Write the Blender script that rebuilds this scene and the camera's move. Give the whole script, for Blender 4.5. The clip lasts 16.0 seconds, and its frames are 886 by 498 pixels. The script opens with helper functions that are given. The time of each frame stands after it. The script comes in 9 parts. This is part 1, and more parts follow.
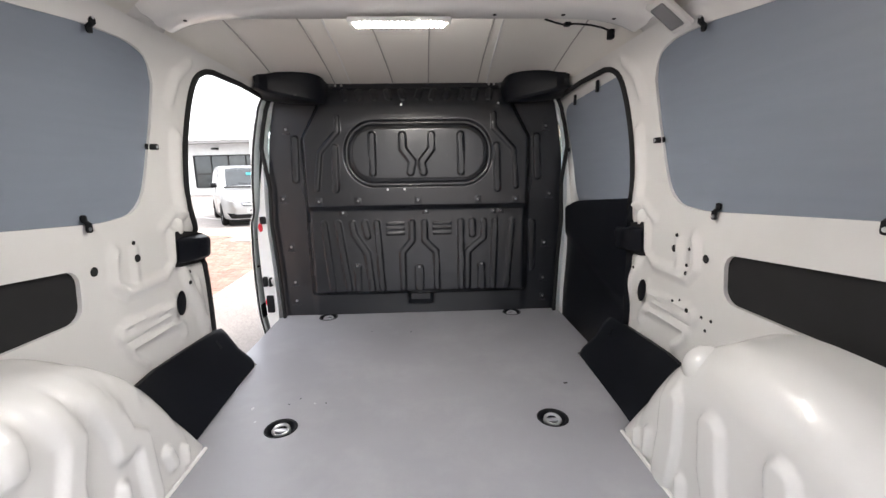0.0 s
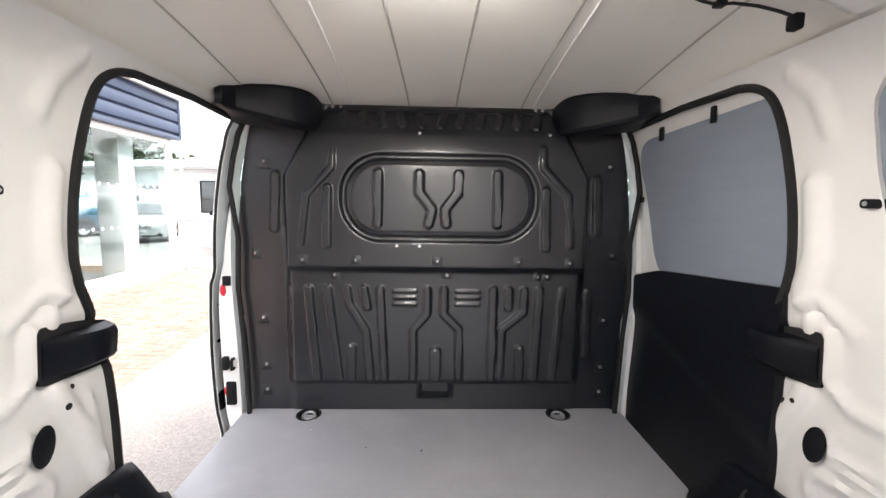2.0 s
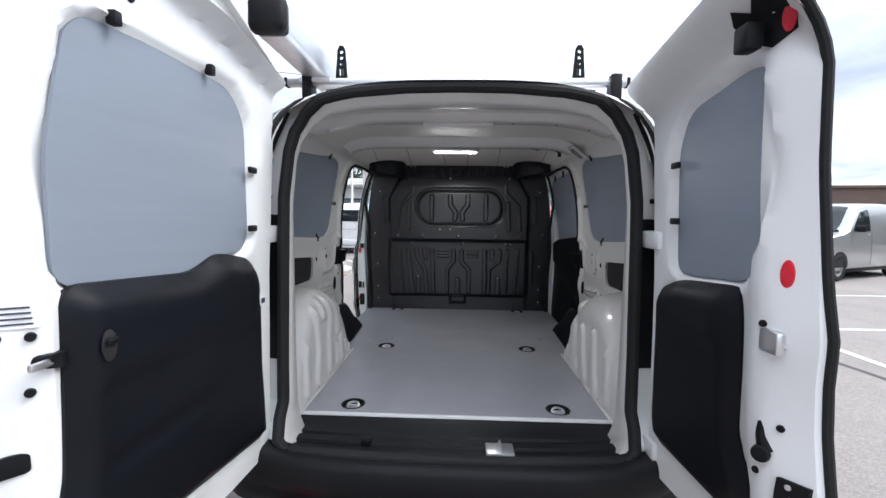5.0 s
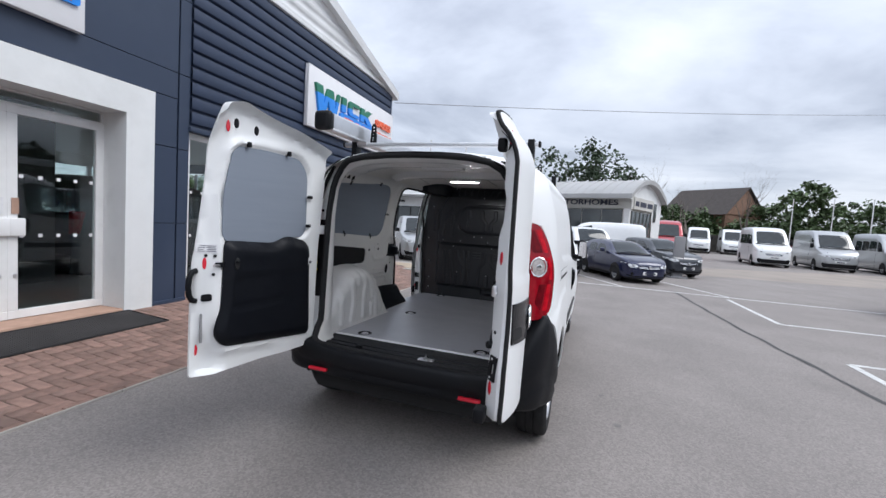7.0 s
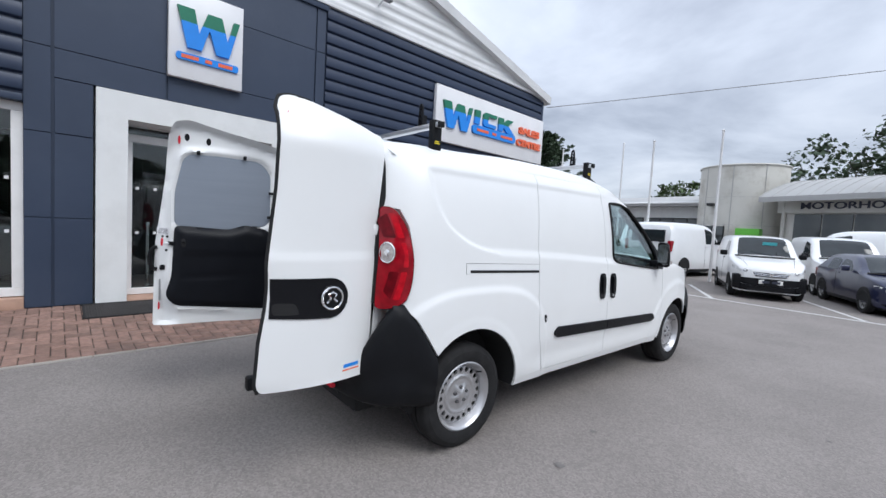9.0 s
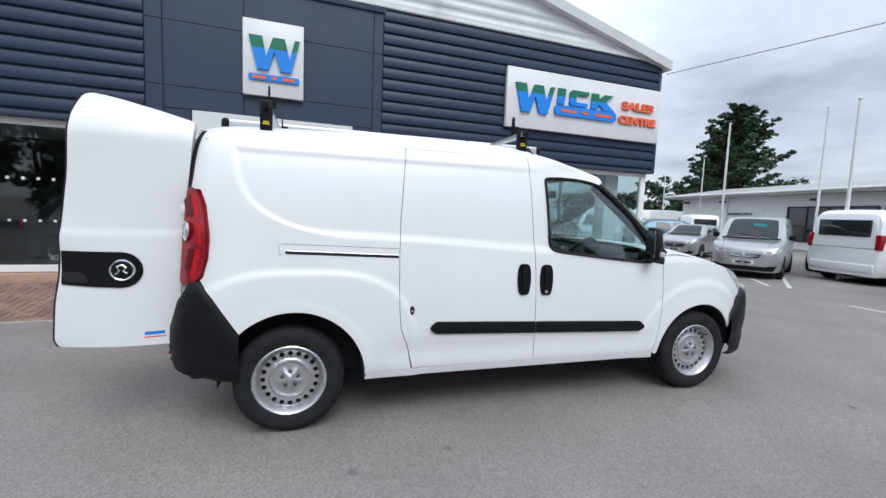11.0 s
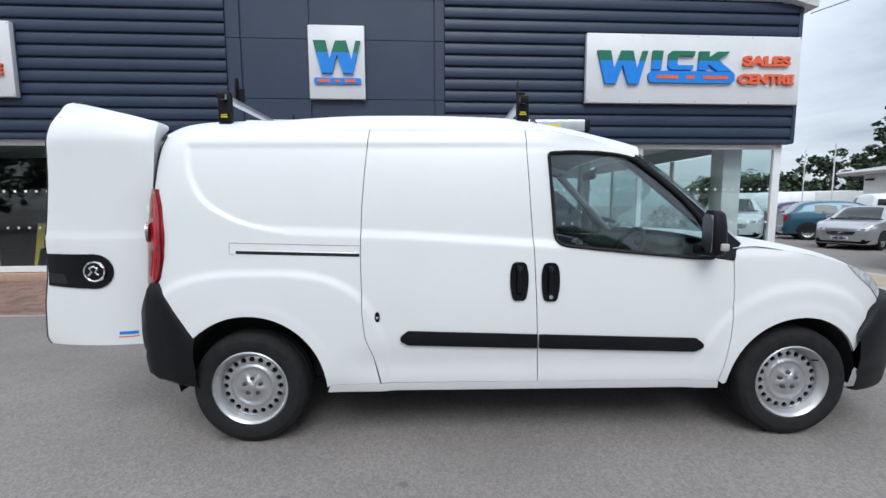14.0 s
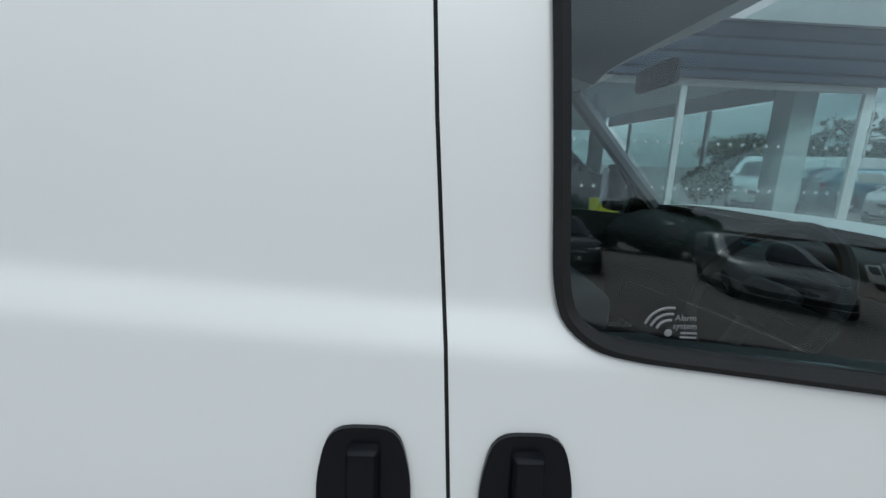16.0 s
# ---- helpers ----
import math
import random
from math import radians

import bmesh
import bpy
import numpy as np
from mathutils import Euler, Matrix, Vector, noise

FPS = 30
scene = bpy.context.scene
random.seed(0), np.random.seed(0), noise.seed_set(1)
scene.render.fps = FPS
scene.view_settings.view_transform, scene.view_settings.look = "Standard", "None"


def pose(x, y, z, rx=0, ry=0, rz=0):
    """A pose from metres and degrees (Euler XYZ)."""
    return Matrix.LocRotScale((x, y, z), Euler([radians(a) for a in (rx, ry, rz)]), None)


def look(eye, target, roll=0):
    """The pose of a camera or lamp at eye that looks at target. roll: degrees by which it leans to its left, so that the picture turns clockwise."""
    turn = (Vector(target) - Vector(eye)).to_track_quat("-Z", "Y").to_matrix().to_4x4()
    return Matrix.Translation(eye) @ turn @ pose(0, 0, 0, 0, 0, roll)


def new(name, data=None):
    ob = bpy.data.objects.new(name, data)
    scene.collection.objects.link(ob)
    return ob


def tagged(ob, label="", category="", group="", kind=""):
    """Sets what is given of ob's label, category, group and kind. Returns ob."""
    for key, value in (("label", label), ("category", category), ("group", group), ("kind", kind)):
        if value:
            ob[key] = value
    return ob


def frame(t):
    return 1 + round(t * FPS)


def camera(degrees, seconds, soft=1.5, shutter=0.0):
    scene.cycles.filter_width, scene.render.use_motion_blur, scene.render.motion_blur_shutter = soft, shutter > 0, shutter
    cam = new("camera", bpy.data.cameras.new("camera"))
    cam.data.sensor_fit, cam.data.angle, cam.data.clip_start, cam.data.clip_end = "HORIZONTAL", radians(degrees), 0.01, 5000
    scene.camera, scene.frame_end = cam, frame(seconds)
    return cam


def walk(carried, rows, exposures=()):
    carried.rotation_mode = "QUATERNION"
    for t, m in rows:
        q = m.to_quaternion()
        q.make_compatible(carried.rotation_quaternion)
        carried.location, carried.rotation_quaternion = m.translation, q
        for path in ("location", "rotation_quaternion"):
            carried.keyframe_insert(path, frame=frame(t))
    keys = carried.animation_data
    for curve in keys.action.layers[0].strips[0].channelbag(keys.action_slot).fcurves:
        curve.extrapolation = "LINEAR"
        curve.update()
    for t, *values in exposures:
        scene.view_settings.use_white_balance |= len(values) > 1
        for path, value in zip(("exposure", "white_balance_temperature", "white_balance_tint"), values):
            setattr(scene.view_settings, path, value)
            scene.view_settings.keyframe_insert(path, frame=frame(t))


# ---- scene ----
cam = camera(93.6, 16.0)
PATH = [  # seconds, eye, target, roll
    (0, (0.024, -0.67, 1.38), (0.104, 1.293, 1.006), -0.9),
    (0.5, (-0.045, -0.384, 1.397), (0.106, 1.597, 1.165), 0.7),
    (1, (-0.033, -0.12, 1.452), (0.097, 1.865, 1.241), 0.4),
    (1.5, (-0.036, -0.035, 1.456), (0.064, 1.951, 1.238), 0.5),
    (2, (-0.044, -0.055, 1.457), (0.02, 1.931, 1.229), 0.9),
    (2.5, (-0.058, -0.195, 1.458), (0.004, 1.788, 1.207), 1.2),
    (3, (-0.078, -0.516, 1.397), (-0.018, 1.464, 1.117), 1.8),
    (3.2, (-0.094, -0.64, 1.363), (-0.032, 1.339, 1.086), 2.1),
    (5.3, (0.044, -2.24, 1.407), (-0.092, -0.25, 1.257), 0.5),
    (5.5, (0.104, -2.394, 1.418), (-0.085, -0.409, 1.26), 0.6),
    (6, (0.292, -2.745, 1.403), (-0.033, -0.78, 1.224), 1.4),
    (6.5, (0.643, -2.914, 1.407), (0.165, -0.979, 1.249), 2.7),
    (7, (1.063, -2.94, 1.424), (0.396, -1.058, 1.296), 3.6),
    (7.5, (1.478, -2.749, 1.427), (0.574, -0.968, 1.307), 3.8),
    (8, (1.989, -2.502, 1.414), (0.841, -0.871, 1.271), 3.3),
    (8.5, (2.345, -2.162, 1.367), (0.993, -0.694, 1.243), 3.1),
    (9, (2.663, -1.752, 1.375), (1.142, -0.459, 1.253), 3.2),
    (11.3, (3.501, 0.397, 1.362), (1.561, 0.856, 1.197), 1.7),
    (11.5, (3.538, 0.543, 1.362), (1.580, 0.921, 1.206), 1.3),
    (12, (3.647, 0.879, 1.383), (1.665, 1.090, 1.222), 0.4),
    (12.5, (3.688, 1.025, 1.381), (1.697, 1.117, 1.220), -0.2),
    (13, (3.679, 1.087, 1.376), (1.687, 1.113, 1.203), -0.4),
    (13.5, (3.530, 1.094, 1.346), (1.539, 1.104, 1.158), -0.4),
    (14, (3.140, 1.066, 1.339), (1.150, 1.095, 1.135), -0.3),
    (14.5, (2.646, 1.184, 1.327), (0.661, 1.260, 1.088), 0.2),
    (15, (2.123, 1.360, 1.318), (0.143, 1.459, 1.057), 0.4),
    (15.5, (1.670, 1.458, 1.334), (-0.297, 1.577, 0.991), 1.3),
    (16, (1.285, 1.583, 1.309), (-0.669, 1.616, 0.884), 2.0),
]
EXPOSURES = [(0.0, 2.32, 6850, 11), (0.5, 2.47, 6950, 11), (1.0, 2.70, 6950, 11), (1.5, 2.75, 6950, 11), (2.0, 2.75, 6950, 11), (2.5, 2.72, 6950, 11), (3.0, 2.65, 6850, 11), (3.2, 2.53, 6850, 11), (5.3, 0.95, 6150, 9), (5.7, 0.70, 6150, 9), (6.3, 0.55, 6120, 10), (7.0, 0.39, 6120, 10), (9.0, 0.30, 6050, 9), (12.5, 0.26, 6050, 7), (14.5, 0.20, 6050, 5), (16.0, -0.18, 6050, 2)]
walk(cam, [(t, look(e, a, r)) for t, e, a, r in PATH], EXPOSURES)
SKY_STRENGTH, SUN_STRENGTH, LED_STRENGTH = 1.07, 1.65, 112.0

# ---- world, sun, exposure ----
def build_world():
    w = bpy.data.worlds.new("overcast_sky")
    scene.world = w
    w.use_nodes = True
    nt = w.node_tree
    nt.nodes.clear()
    N = nt.nodes.new
    L = nt.links.new
    out = N("ShaderNodeOutputWorld")
    bg = N("ShaderNodeBackground")
    bg.inputs["Strength"].default_value = SKY_STRENGTH
    L(bg.outputs[0], out.inputs[0])
    sky = N("ShaderNodeTexSky")
    sky.sky_type = "NISHITA"
    sky.sun_disc = False
    sky.sun_elevation = radians(48)
    sky.sun_rotation = radians(120)
    skys = N("ShaderNodeVectorMath")
    skys.operation = "SCALE"
    skys.inputs["Scale"].default_value = 0.09
    L(sky.outputs[0], skys.inputs[0])
    # cloud deck: the view direction laid onto a flat layer
    co = N("ShaderNodeTexCoord")
    sep = N("ShaderNodeSeparateXYZ")
    L(co.outputs["Generated"], sep.inputs[0])

    def math_node(op, a, b=None, clamp=False):
        m = N("ShaderNodeMath")
        m.operation = op
        m.use_clamp = clamp
        for i, v in enumerate((a, b)):
            if v is None:
                continue
            if isinstance(v, (int, float)):
                m.inputs[i].default_value = v
            else:
                L(v, m.inputs[i])
        return m.outputs[0]

    up = math_node("ADD", math_node("MAXIMUM", sep.outputs[2], 0.0), 0.10)
    cx = math_node("DIVIDE", sep.outputs[0], up)
    cy = math_node("DIVIDE", sep.outputs[1], up)
    com = N("ShaderNodeCombineXYZ")
    L(cx, com.inputs[0])
    L(cy, com.inputs[1])
    n1 = N("ShaderNodeTexNoise")
    n1.inputs["Scale"].default_value = 0.62
    n1.inputs["Detail"].default_value = 7
    n1.inputs["Roughness"].default_value = 0.55
    n1.inputs["Distortion"].default_value = 0.35
    L(com.outputs[0], n1.inputs["Vector"])
    n2 = N("ShaderNodeTexNoise")
    n2.inputs["Scale"].default_value = 0.17
    n2.inputs["Detail"].default_value = 3
    L(com.outputs[0], n2.inputs["Vector"])
    f = math_node("ADD", math_node("MULTIPLY", n1.outputs[0], 0.6), math_node("MULTIPLY", n2.outputs[0], 0.5))
    ramp = N("ShaderNodeValToRGB")
    e = ramp.color_ramp.elements
    e[0].position, e[0].color = 0.40, (0.35, 0.375, 0.44, 1)
    e[1].position, e[1].color = 0.70, (1.05, 1.06, 1.10, 1)
    m = e.new(0.52)
    m.color = (0.66, 0.69, 0.76, 1)
    L(f, ramp.inputs[0])
    # brighter towards the zenith, as a cloud deck is
    gain = math_node("ADD", math_node("MULTIPLY", math_node("MAXIMUM", sep.outputs[2], 0.0), 1.02), 0.62)
    cl = N("ShaderNodeVectorMath")
    cl.operation = "SCALE"
    L(ramp.outputs[0], cl.inputs[0])
    L(gain, cl.inputs["Scale"])
    mix = N("ShaderNodeMix")
    mix.data_type = "RGBA"
    mix.inputs["Factor"].default_value = 0.88
    L(skys.outputs[0], mix.inputs["A"])
    L(cl.outputs[0], mix.inputs["B"])
    L(mix.outputs["Result"], bg.inputs[0])


build_world()
sun = new("sun", bpy.data.lights.new("sun", "SUN"))
sun.data.energy = SUN_STRENGTH
sun.data.angle = radians(35)
sun.data.color = (1.0, 0.96, 0.9)
sun.matrix_world = look((12, 1.5, 15), (0, 0, 0))

# ---- materials ----
def material(name, colour, rough=0.5, metal=0.0, vary=0.0, scale=8.0, bump=0.0, bump_scale=60.0, coat=0.0,
             dirt=None, dirt_scale=1.5, dirt_amount=0.0, spec=0.5, rough_vary=0.0, island=0.0, stretch=(1, 1, 1)):
    m = bpy.data.materials.new(name)
    m.use_nodes = True
    nt = m.node_tree
    b = nt.nodes["Principled BSDF"]
    N, L = nt.nodes.new, nt.links.new
    b.inputs["Roughness"].default_value = rough
    b.inputs["Metallic"].default_value = metal
    b.inputs["Specular IOR Level"].default_value = spec
    b.inputs["Coat Weight"].default_value = coat
    b.inputs["Coat Roughness"].default_value = 0.06
    b.inputs["Base Color"].default_value = (*colour, 1)
    co = N("ShaderNodeTexCoord")
    mp = N("ShaderNodeMapping")
    mp.inputs["Scale"].default_value = stretch
    L(co.outputs["Object"], mp.inputs[0])
    last = None
    if vary or dirt_amount or island:
        rgb = N("ShaderNodeRGB")
        rgb.outputs[0].default_value = (*colour, 1)
        last = rgb.outputs[0]
    if vary:
        n = N("ShaderNodeTexNoise")
        n.inputs["Scale"].default_value = scale
        n.inputs["Detail"].default_value = 6
        L(mp.outputs[0], n.inputs["Vector"])
        mr = N("ShaderNodeMapRange")
        mr.inputs["From Min"].default_value, mr.inputs["From Max"].default_value = 0.3, 0.7
        mr.inputs["To Min"].default_value, mr.inputs["To Max"].default_value = 1 - vary, 1 + vary
        L(n.outputs[0], mr.inputs[0])
        vm = N("ShaderNodeVectorMath")
        vm.operation = "SCALE"
        L(last, vm.inputs[0])
        L(mr.outputs[0], vm.inputs["Scale"])
        last = vm.outputs[0]
        if rough_vary:
            mr2 = N("ShaderNodeMapRange")
            mr2.inputs["From Min"].default_value, mr2.inputs["From Max"].default_value = 0.3, 0.7
            mr2.inputs["To Min"].default_value, mr2.inputs["To Max"].default_value = rough - rough_vary, rough + rough_vary
            L(n.outputs[0], mr2.inputs[0])
            L(mr2.outputs[0], b.inputs["Roughness"])
    if island:
        oi = N("ShaderNodeObjectInfo")
        ge = N("ShaderNodeNewGeometry")
        ad = N("ShaderNodeMath")
        ad.operation = "ADD"
        L(oi.outputs["Random"], ad.inputs[0])
        L(ge.outputs["Random Per Island"], ad.inputs[1])
        fr = N("ShaderNodeMath")
        fr.operation = "FRACT"
        L(ad.outputs[0], fr.inputs[0])
        mr = N("ShaderNodeMapRange")
        mr.inputs["To Min"].default_value, mr.inputs["To Max"].default_value = 1 - island, 1 + island
        L(fr.outputs[0], mr.inputs[0])
        vm = N("ShaderNodeVectorMath")
        vm.operation = "SCALE"
        L(last, vm.inputs[0])
        L(mr.outputs[0], vm.inputs["Scale"])
        last = vm.outputs[0]
    if dirt_amount:
        n = N("ShaderNodeTexNoise")
        n.inputs["Scale"].default_value = dirt_scale
        n.inputs["Detail"].default_value = 8
        n.inputs["Roughness"].default_value = 0.65
        L(mp.outputs[0], n.inputs["Vector"])
        mr = N("ShaderNodeMapRange")
        mr.inputs["From Min"].default_value, mr.inputs["From Max"].default_value = 0.48, 0.75
        mr.inputs["To Max"].default_value = dirt_amount
        L(n.outputs[0], mr.inputs[0])
        mx = N("ShaderNodeMix")
        mx.data_type = "RGBA"
        L(mr.outputs[0], mx.inputs["Factor"])
        L(last, mx.inputs["A"])
        mx.inputs["B"].default_value = (*(dirt or (0.1, 0.09, 0.08)), 1)
        last = mx.outputs["Result"]
    if last is not None:
        L(last, b.inputs["Base Color"])
    if bump:
        n = N("ShaderNodeTexNoise")
        n.inputs["Scale"].default_value = bump_scale
        n.inputs["Detail"].default_value = 5
        L(mp.outputs[0], n.inputs["Vector"])
        bp = N("ShaderNodeBump")
        bp.inputs["Strength"].default_value = 0.6
        bp.inputs["Distance"].default_value = bump
        L(n.outputs[0], bp.inputs["Height"])
        L(bp.outputs[0], b.inputs["Normal"])
    return m


def glass_material(name, tint, gloss=0.05):
    """Thin clear pane: what lies behind shows through, and the gloss grows towards the edge-on view."""
    m = bpy.data.materials.new(name)
    m.use_nodes = True
    nt = m.node_tree
    nt.nodes.clear()
    N, L = nt.nodes.new, nt.links.new
    out = N("ShaderNodeOutputMaterial")
    tr = N("ShaderNodeBsdfTransparent")
    tr.inputs[0].default_value = (*tint, 1)
    gl = N("ShaderNodeBsdfGlossy")
    gl.inputs["Roughness"].default_value = 0.01
    lw = N("ShaderNodeLayerWeight")
    lw.inputs["Blend"].default_value = 0.5
    pw = N("ShaderNodeMath")
    pw.operation = "POWER"
    pw.inputs[1].default_value = 4.5
    L(lw.outputs["Facing"], pw.inputs[0])
    ma = N("ShaderNodeMath")
    ma.operation = "MULTIPLY_ADD"
    ma.inputs[1].default_value, ma.inputs[2].default_value = 0.80, gloss
    L(pw.outputs[0], ma.inputs[0])
    mx = N("ShaderNodeMixShader")
    L(ma.outputs[0], mx.inputs[0])
    L(tr.outputs[0], mx.inputs[1])
    L(gl.outputs[0], mx.inputs[2])
    L(mx.outputs[0], out.inputs[0])
    return m


def lamp_material(name, colour, strength):
    m = bpy.data.materials.new(name)
    m.use_nodes = True
    b = m.node_tree.nodes["Principled BSDF"]
    b.inputs["Base Color"].default_value = (*colour, 1)
    b.inputs["Emission Color"].default_value = (*colour, 1)
    b.inputs["Emission Strength"].default_value = strength
    return m


WHITE = material("white_car_paint", (0.74, 0.75, 0.755), 0.42, coat=0.35, vary=0.012, scale=2.0, dirt=(0.62, 0.61, 0.58), dirt_scale=2.5, dirt_amount=0.10)
WHITE.node_tree.nodes["Principled BSDF"].inputs["Coat Roughness"].default_value = 0.28
WHITE_IN = material("white_inner_paint", (0.76, 0.75, 0.735), 0.30, coat=0.7, vary=0.02, scale=3.0, dirt=(0.55, 0.53, 0.50), dirt_scale=4, dirt_amount=0.15)
LINER = material("white_ribbed_liner", (0.72, 0.70, 0.66), 0.5, vary=0.02, scale=3)
BLACK = material("black_grained_plastic", (0.006, 0.0066, 0.0085), 0.48, spec=0.18, vary=0.12, scale=6, bump=0.0006, bump_scale=500, dirt=(0.028, 0.027, 0.026), dirt_scale=5, dirt_amount=0.18)
BLACK_TRIM = material("black_door_card", (0.0045, 0.0055, 0.0085), 0.44, spec=0.18, vary=0.1, scale=5, bump=0.0006, bump_scale=500, dirt=(0.022, 0.022, 0.023), dirt_scale=4, dirt_amount=0.12)
BLACK_STEEL = material("black_painted_steel", (0.0062, 0.0078, 0.0115), 0.30, spec=0.8, vary=0.1, scale=4, dirt=(0.018, 0.019, 0.021), dirt_scale=7, dirt_amount=0.15, bump=0.0004, bump_scale=60)
GLOSS_BLACK = material("gloss_black_plastic", (0.0045, 0.005, 0.007), 0.24, spec=0.28, vary=0.1, scale=4)
RUBBER = material("black_rubber", (0.012, 0.012, 0.013), 0.75, spec=0.3, vary=0.1, scale=30, bump=0.0005, bump_scale=200)
TYRE = material("tyre_rubber", (0.014, 0.014, 0.015), 0.8, spec=0.25, vary=0.2, scale=20, dirt=(0.045, 0.043, 0.042), dirt_scale=9, dirt_amount=0.3, bump=0.0008, bump_scale=150)
STEEL_WHEEL = material("silver_painted_wheel", (0.50, 0.50, 0.515), 0.33, metal=0.75, vary=0.05, scale=15, dirt=(0.25, 0.24, 0.22), dirt_scale=9, dirt_amount=0.25)
BOLT_DARK = material("dark_wheel_bolt", (0.16, 0.16, 0.165), 0.35, metal=0.8, vary=0.1)
CHROME = material("chrome", (0.82, 0.82, 0.84), 0.12, metal=1.0)
ALU = material("brushed_aluminium", (0.62, 0.63, 0.65), 0.34, metal=0.9, vary=0.05, scale=20)
ZINC = material("zinc_bolt", (0.7, 0.7, 0.72), 0.3, metal=0.9)
PLY_GREY = material("grey_plastic_ply", (0.215, 0.245, 0.295), 0.42, vary=0.03, scale=2.5, bump=0.0002, bump_scale=150, stretch=(1, 1, 14))
FLOOR_PLY = material("grey_ply_floor", (0.30, 0.30, 0.325), 0.36, vary=0.05, scale=3.0, bump=0.0003, bump_scale=400, dirt=(0.46, 0.46, 0.48), dirt_scale=3.5, dirt_amount=0.30, rough_vary=0.08)
RED_REF = material("red_reflector", (0.62, 0.02, 0.04), 0.25, vary=0.08, scale=120)
TAIL_RED = material("red_tail_lens", (0.25, 0.003, 0.010), 0.12, metal=0.0, vary=0.3, scale=14, spec=0.3, coat=0.2)
TAIL_BRIGHT = material("bright_red_reflector_facet", (0.44, 0.005, 0.014), 0.14, vary=0.25, scale=30, spec=0.2)
TAIL_DARK = material("dark_red_lens", (0.11, 0.0012, 0.005), 0.16, vary=0.3, scale=25, spec=0.2)
TAIL_CLEAR = material("clear_tail_lens", (0.46, 0.43, 0.42), 0.1, coat=1.0, vary=0.25, scale=90)
GLASS = glass_material("clear_glass", (0.86, 0.93, 0.93), 0.075)
SHOW_GLASS = glass_material("showroom_glass", (0.88, 0.93, 0.93), 0.06)
# near-black, mostly the shade inside gaps, holes and housings put into colour
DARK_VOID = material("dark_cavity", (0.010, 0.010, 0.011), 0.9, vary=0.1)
ASPHALT = None
NAVY = material("navy_coated_steel", (0.023, 0.035, 0.068), 0.42, spec=0.35, vary=0.06, scale=1.5, dirt=(0.07, 0.085, 0.12), dirt_scale=1.2, dirt_amount=0.15, island=0.05)
NAVY_FLAT = material("navy_flat_panel", (0.030, 0.044, 0.078), 0.46, spec=0.4, vary=0.05, scale=1.0, dirt=(0.09, 0.11, 0.15), dirt_scale=0.8, dirt_amount=0.2)
RENDER_WHITE = material("white_painted_render", (0.70, 0.71, 0.71), 0.7, vary=0.04, scale=2, dirt=(0.42, 0.42, 0.41), dirt_scale=1.4, dirt_amount=0.3, bump=0.001, bump_scale=120)
FRAME_WHITE = material("white_aluminium_frame", (0.75, 0.75, 0.75), 0.4, vary=0.03, scale=5, dirt=(0.45, 0.44, 0.42), dirt_scale=4, dirt_amount=0.2)
SIGN_WHITE = material("white_sign_sheet", (0.72, 0.72, 0.74), 0.35, vary=0.03, scale=1.5, dirt=(0.5, 0.5, 0.5), dirt_scale=2, dirt_amount=0.2)
SIGN_GREEN = material("green_sign_face", (0.01, 0.16, 0.09), 0.35, vary=0.05)
SIGN_BLUE = material("blue_sign_face", (0.015, 0.22, 0.72), 0.35, vary=0.05)
SIGN_ORANGE = material("orange_sign_face", (0.75, 0.13, 0.05), 0.4, vary=0.05)
ROOF_WHITE = material("white_profiled_sheet", (0.66, 0.67, 0.68), 0.5, vary=0.05, scale=1.2, dirt=(0.4, 0.4, 0.39), dirt_scale=1.5, dirt_amount=0.3)
BRICK = material("clay_paving_brick", (0.225, 0.140, 0.112), 0.8, vary=0.2, scale=18, bump=0.002, bump_scale=70, dirt=(0.12, 0.10, 0.09), dirt_scale=2.2, dirt_amount=0.4, island=0.22)
SAND_JOINT = material("sandy_joint", (0.062, 0.050, 0.042), 0.95, vary=0.2, scale=20, bump=0.002, bump_scale=90)
SANDSTONE = material("pink_stone_sill", (0.42, 0.27, 0.20), 0.8, vary=0.12, scale=9, bump=0.001, bump_scale=80)
CONCRETE = material("pale_concrete", (0.38, 0.36, 0.33), 0.85, vary=0.1, scale=4, bump=0.001, bump_scale=90, dirt=(0.2, 0.19, 0.17), dirt_scale=2, dirt_amount=0.4)
LINE_PAINT = material("worn_white_line", (0.55, 0.55, 0.54), 0.7, vary=0.12, scale=12, dirt=(0.16, 0.16, 0.16), dirt_scale=7, dirt_amount=0.55)
MAT_NUB = material("worn_mat_nubs", (0.034, 0.031, 0.031), 0.8, vary=0.35, scale=3)
MAT_RUBBER = material("ribbed_door_mat", (0.014, 0.014, 0.015), 0.85, vary=0.3, scale=60, bump=0.003, bump_scale=90)
FABRIC = material("grey_seat_cloth", (0.05, 0.052, 0.058), 0.9, vary=0.15, scale=40, bump=0.0008, bump_scale=300)
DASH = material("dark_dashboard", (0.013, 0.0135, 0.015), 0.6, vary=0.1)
LED = lamp_material("led_strip", (1.0, 0.98, 0.95), LED_STRENGTH)
HEADLAMP = material("clear_headlamp", (0.52, 0.54, 0.56), 0.08, vary=0.3, scale=30, coat=0.6)
LENS_WHITE = material("white_lamp_housing", (0.8, 0.8, 0.8), 0.4, vary=0.02)
YELLOW = material("yellow_plastic", (0.75, 0.6, 0.02), 0.4, vary=0.05)
PAPER = material("white_label", (0.7, 0.7, 0.72), 0.6, vary=0.04, scale=30)
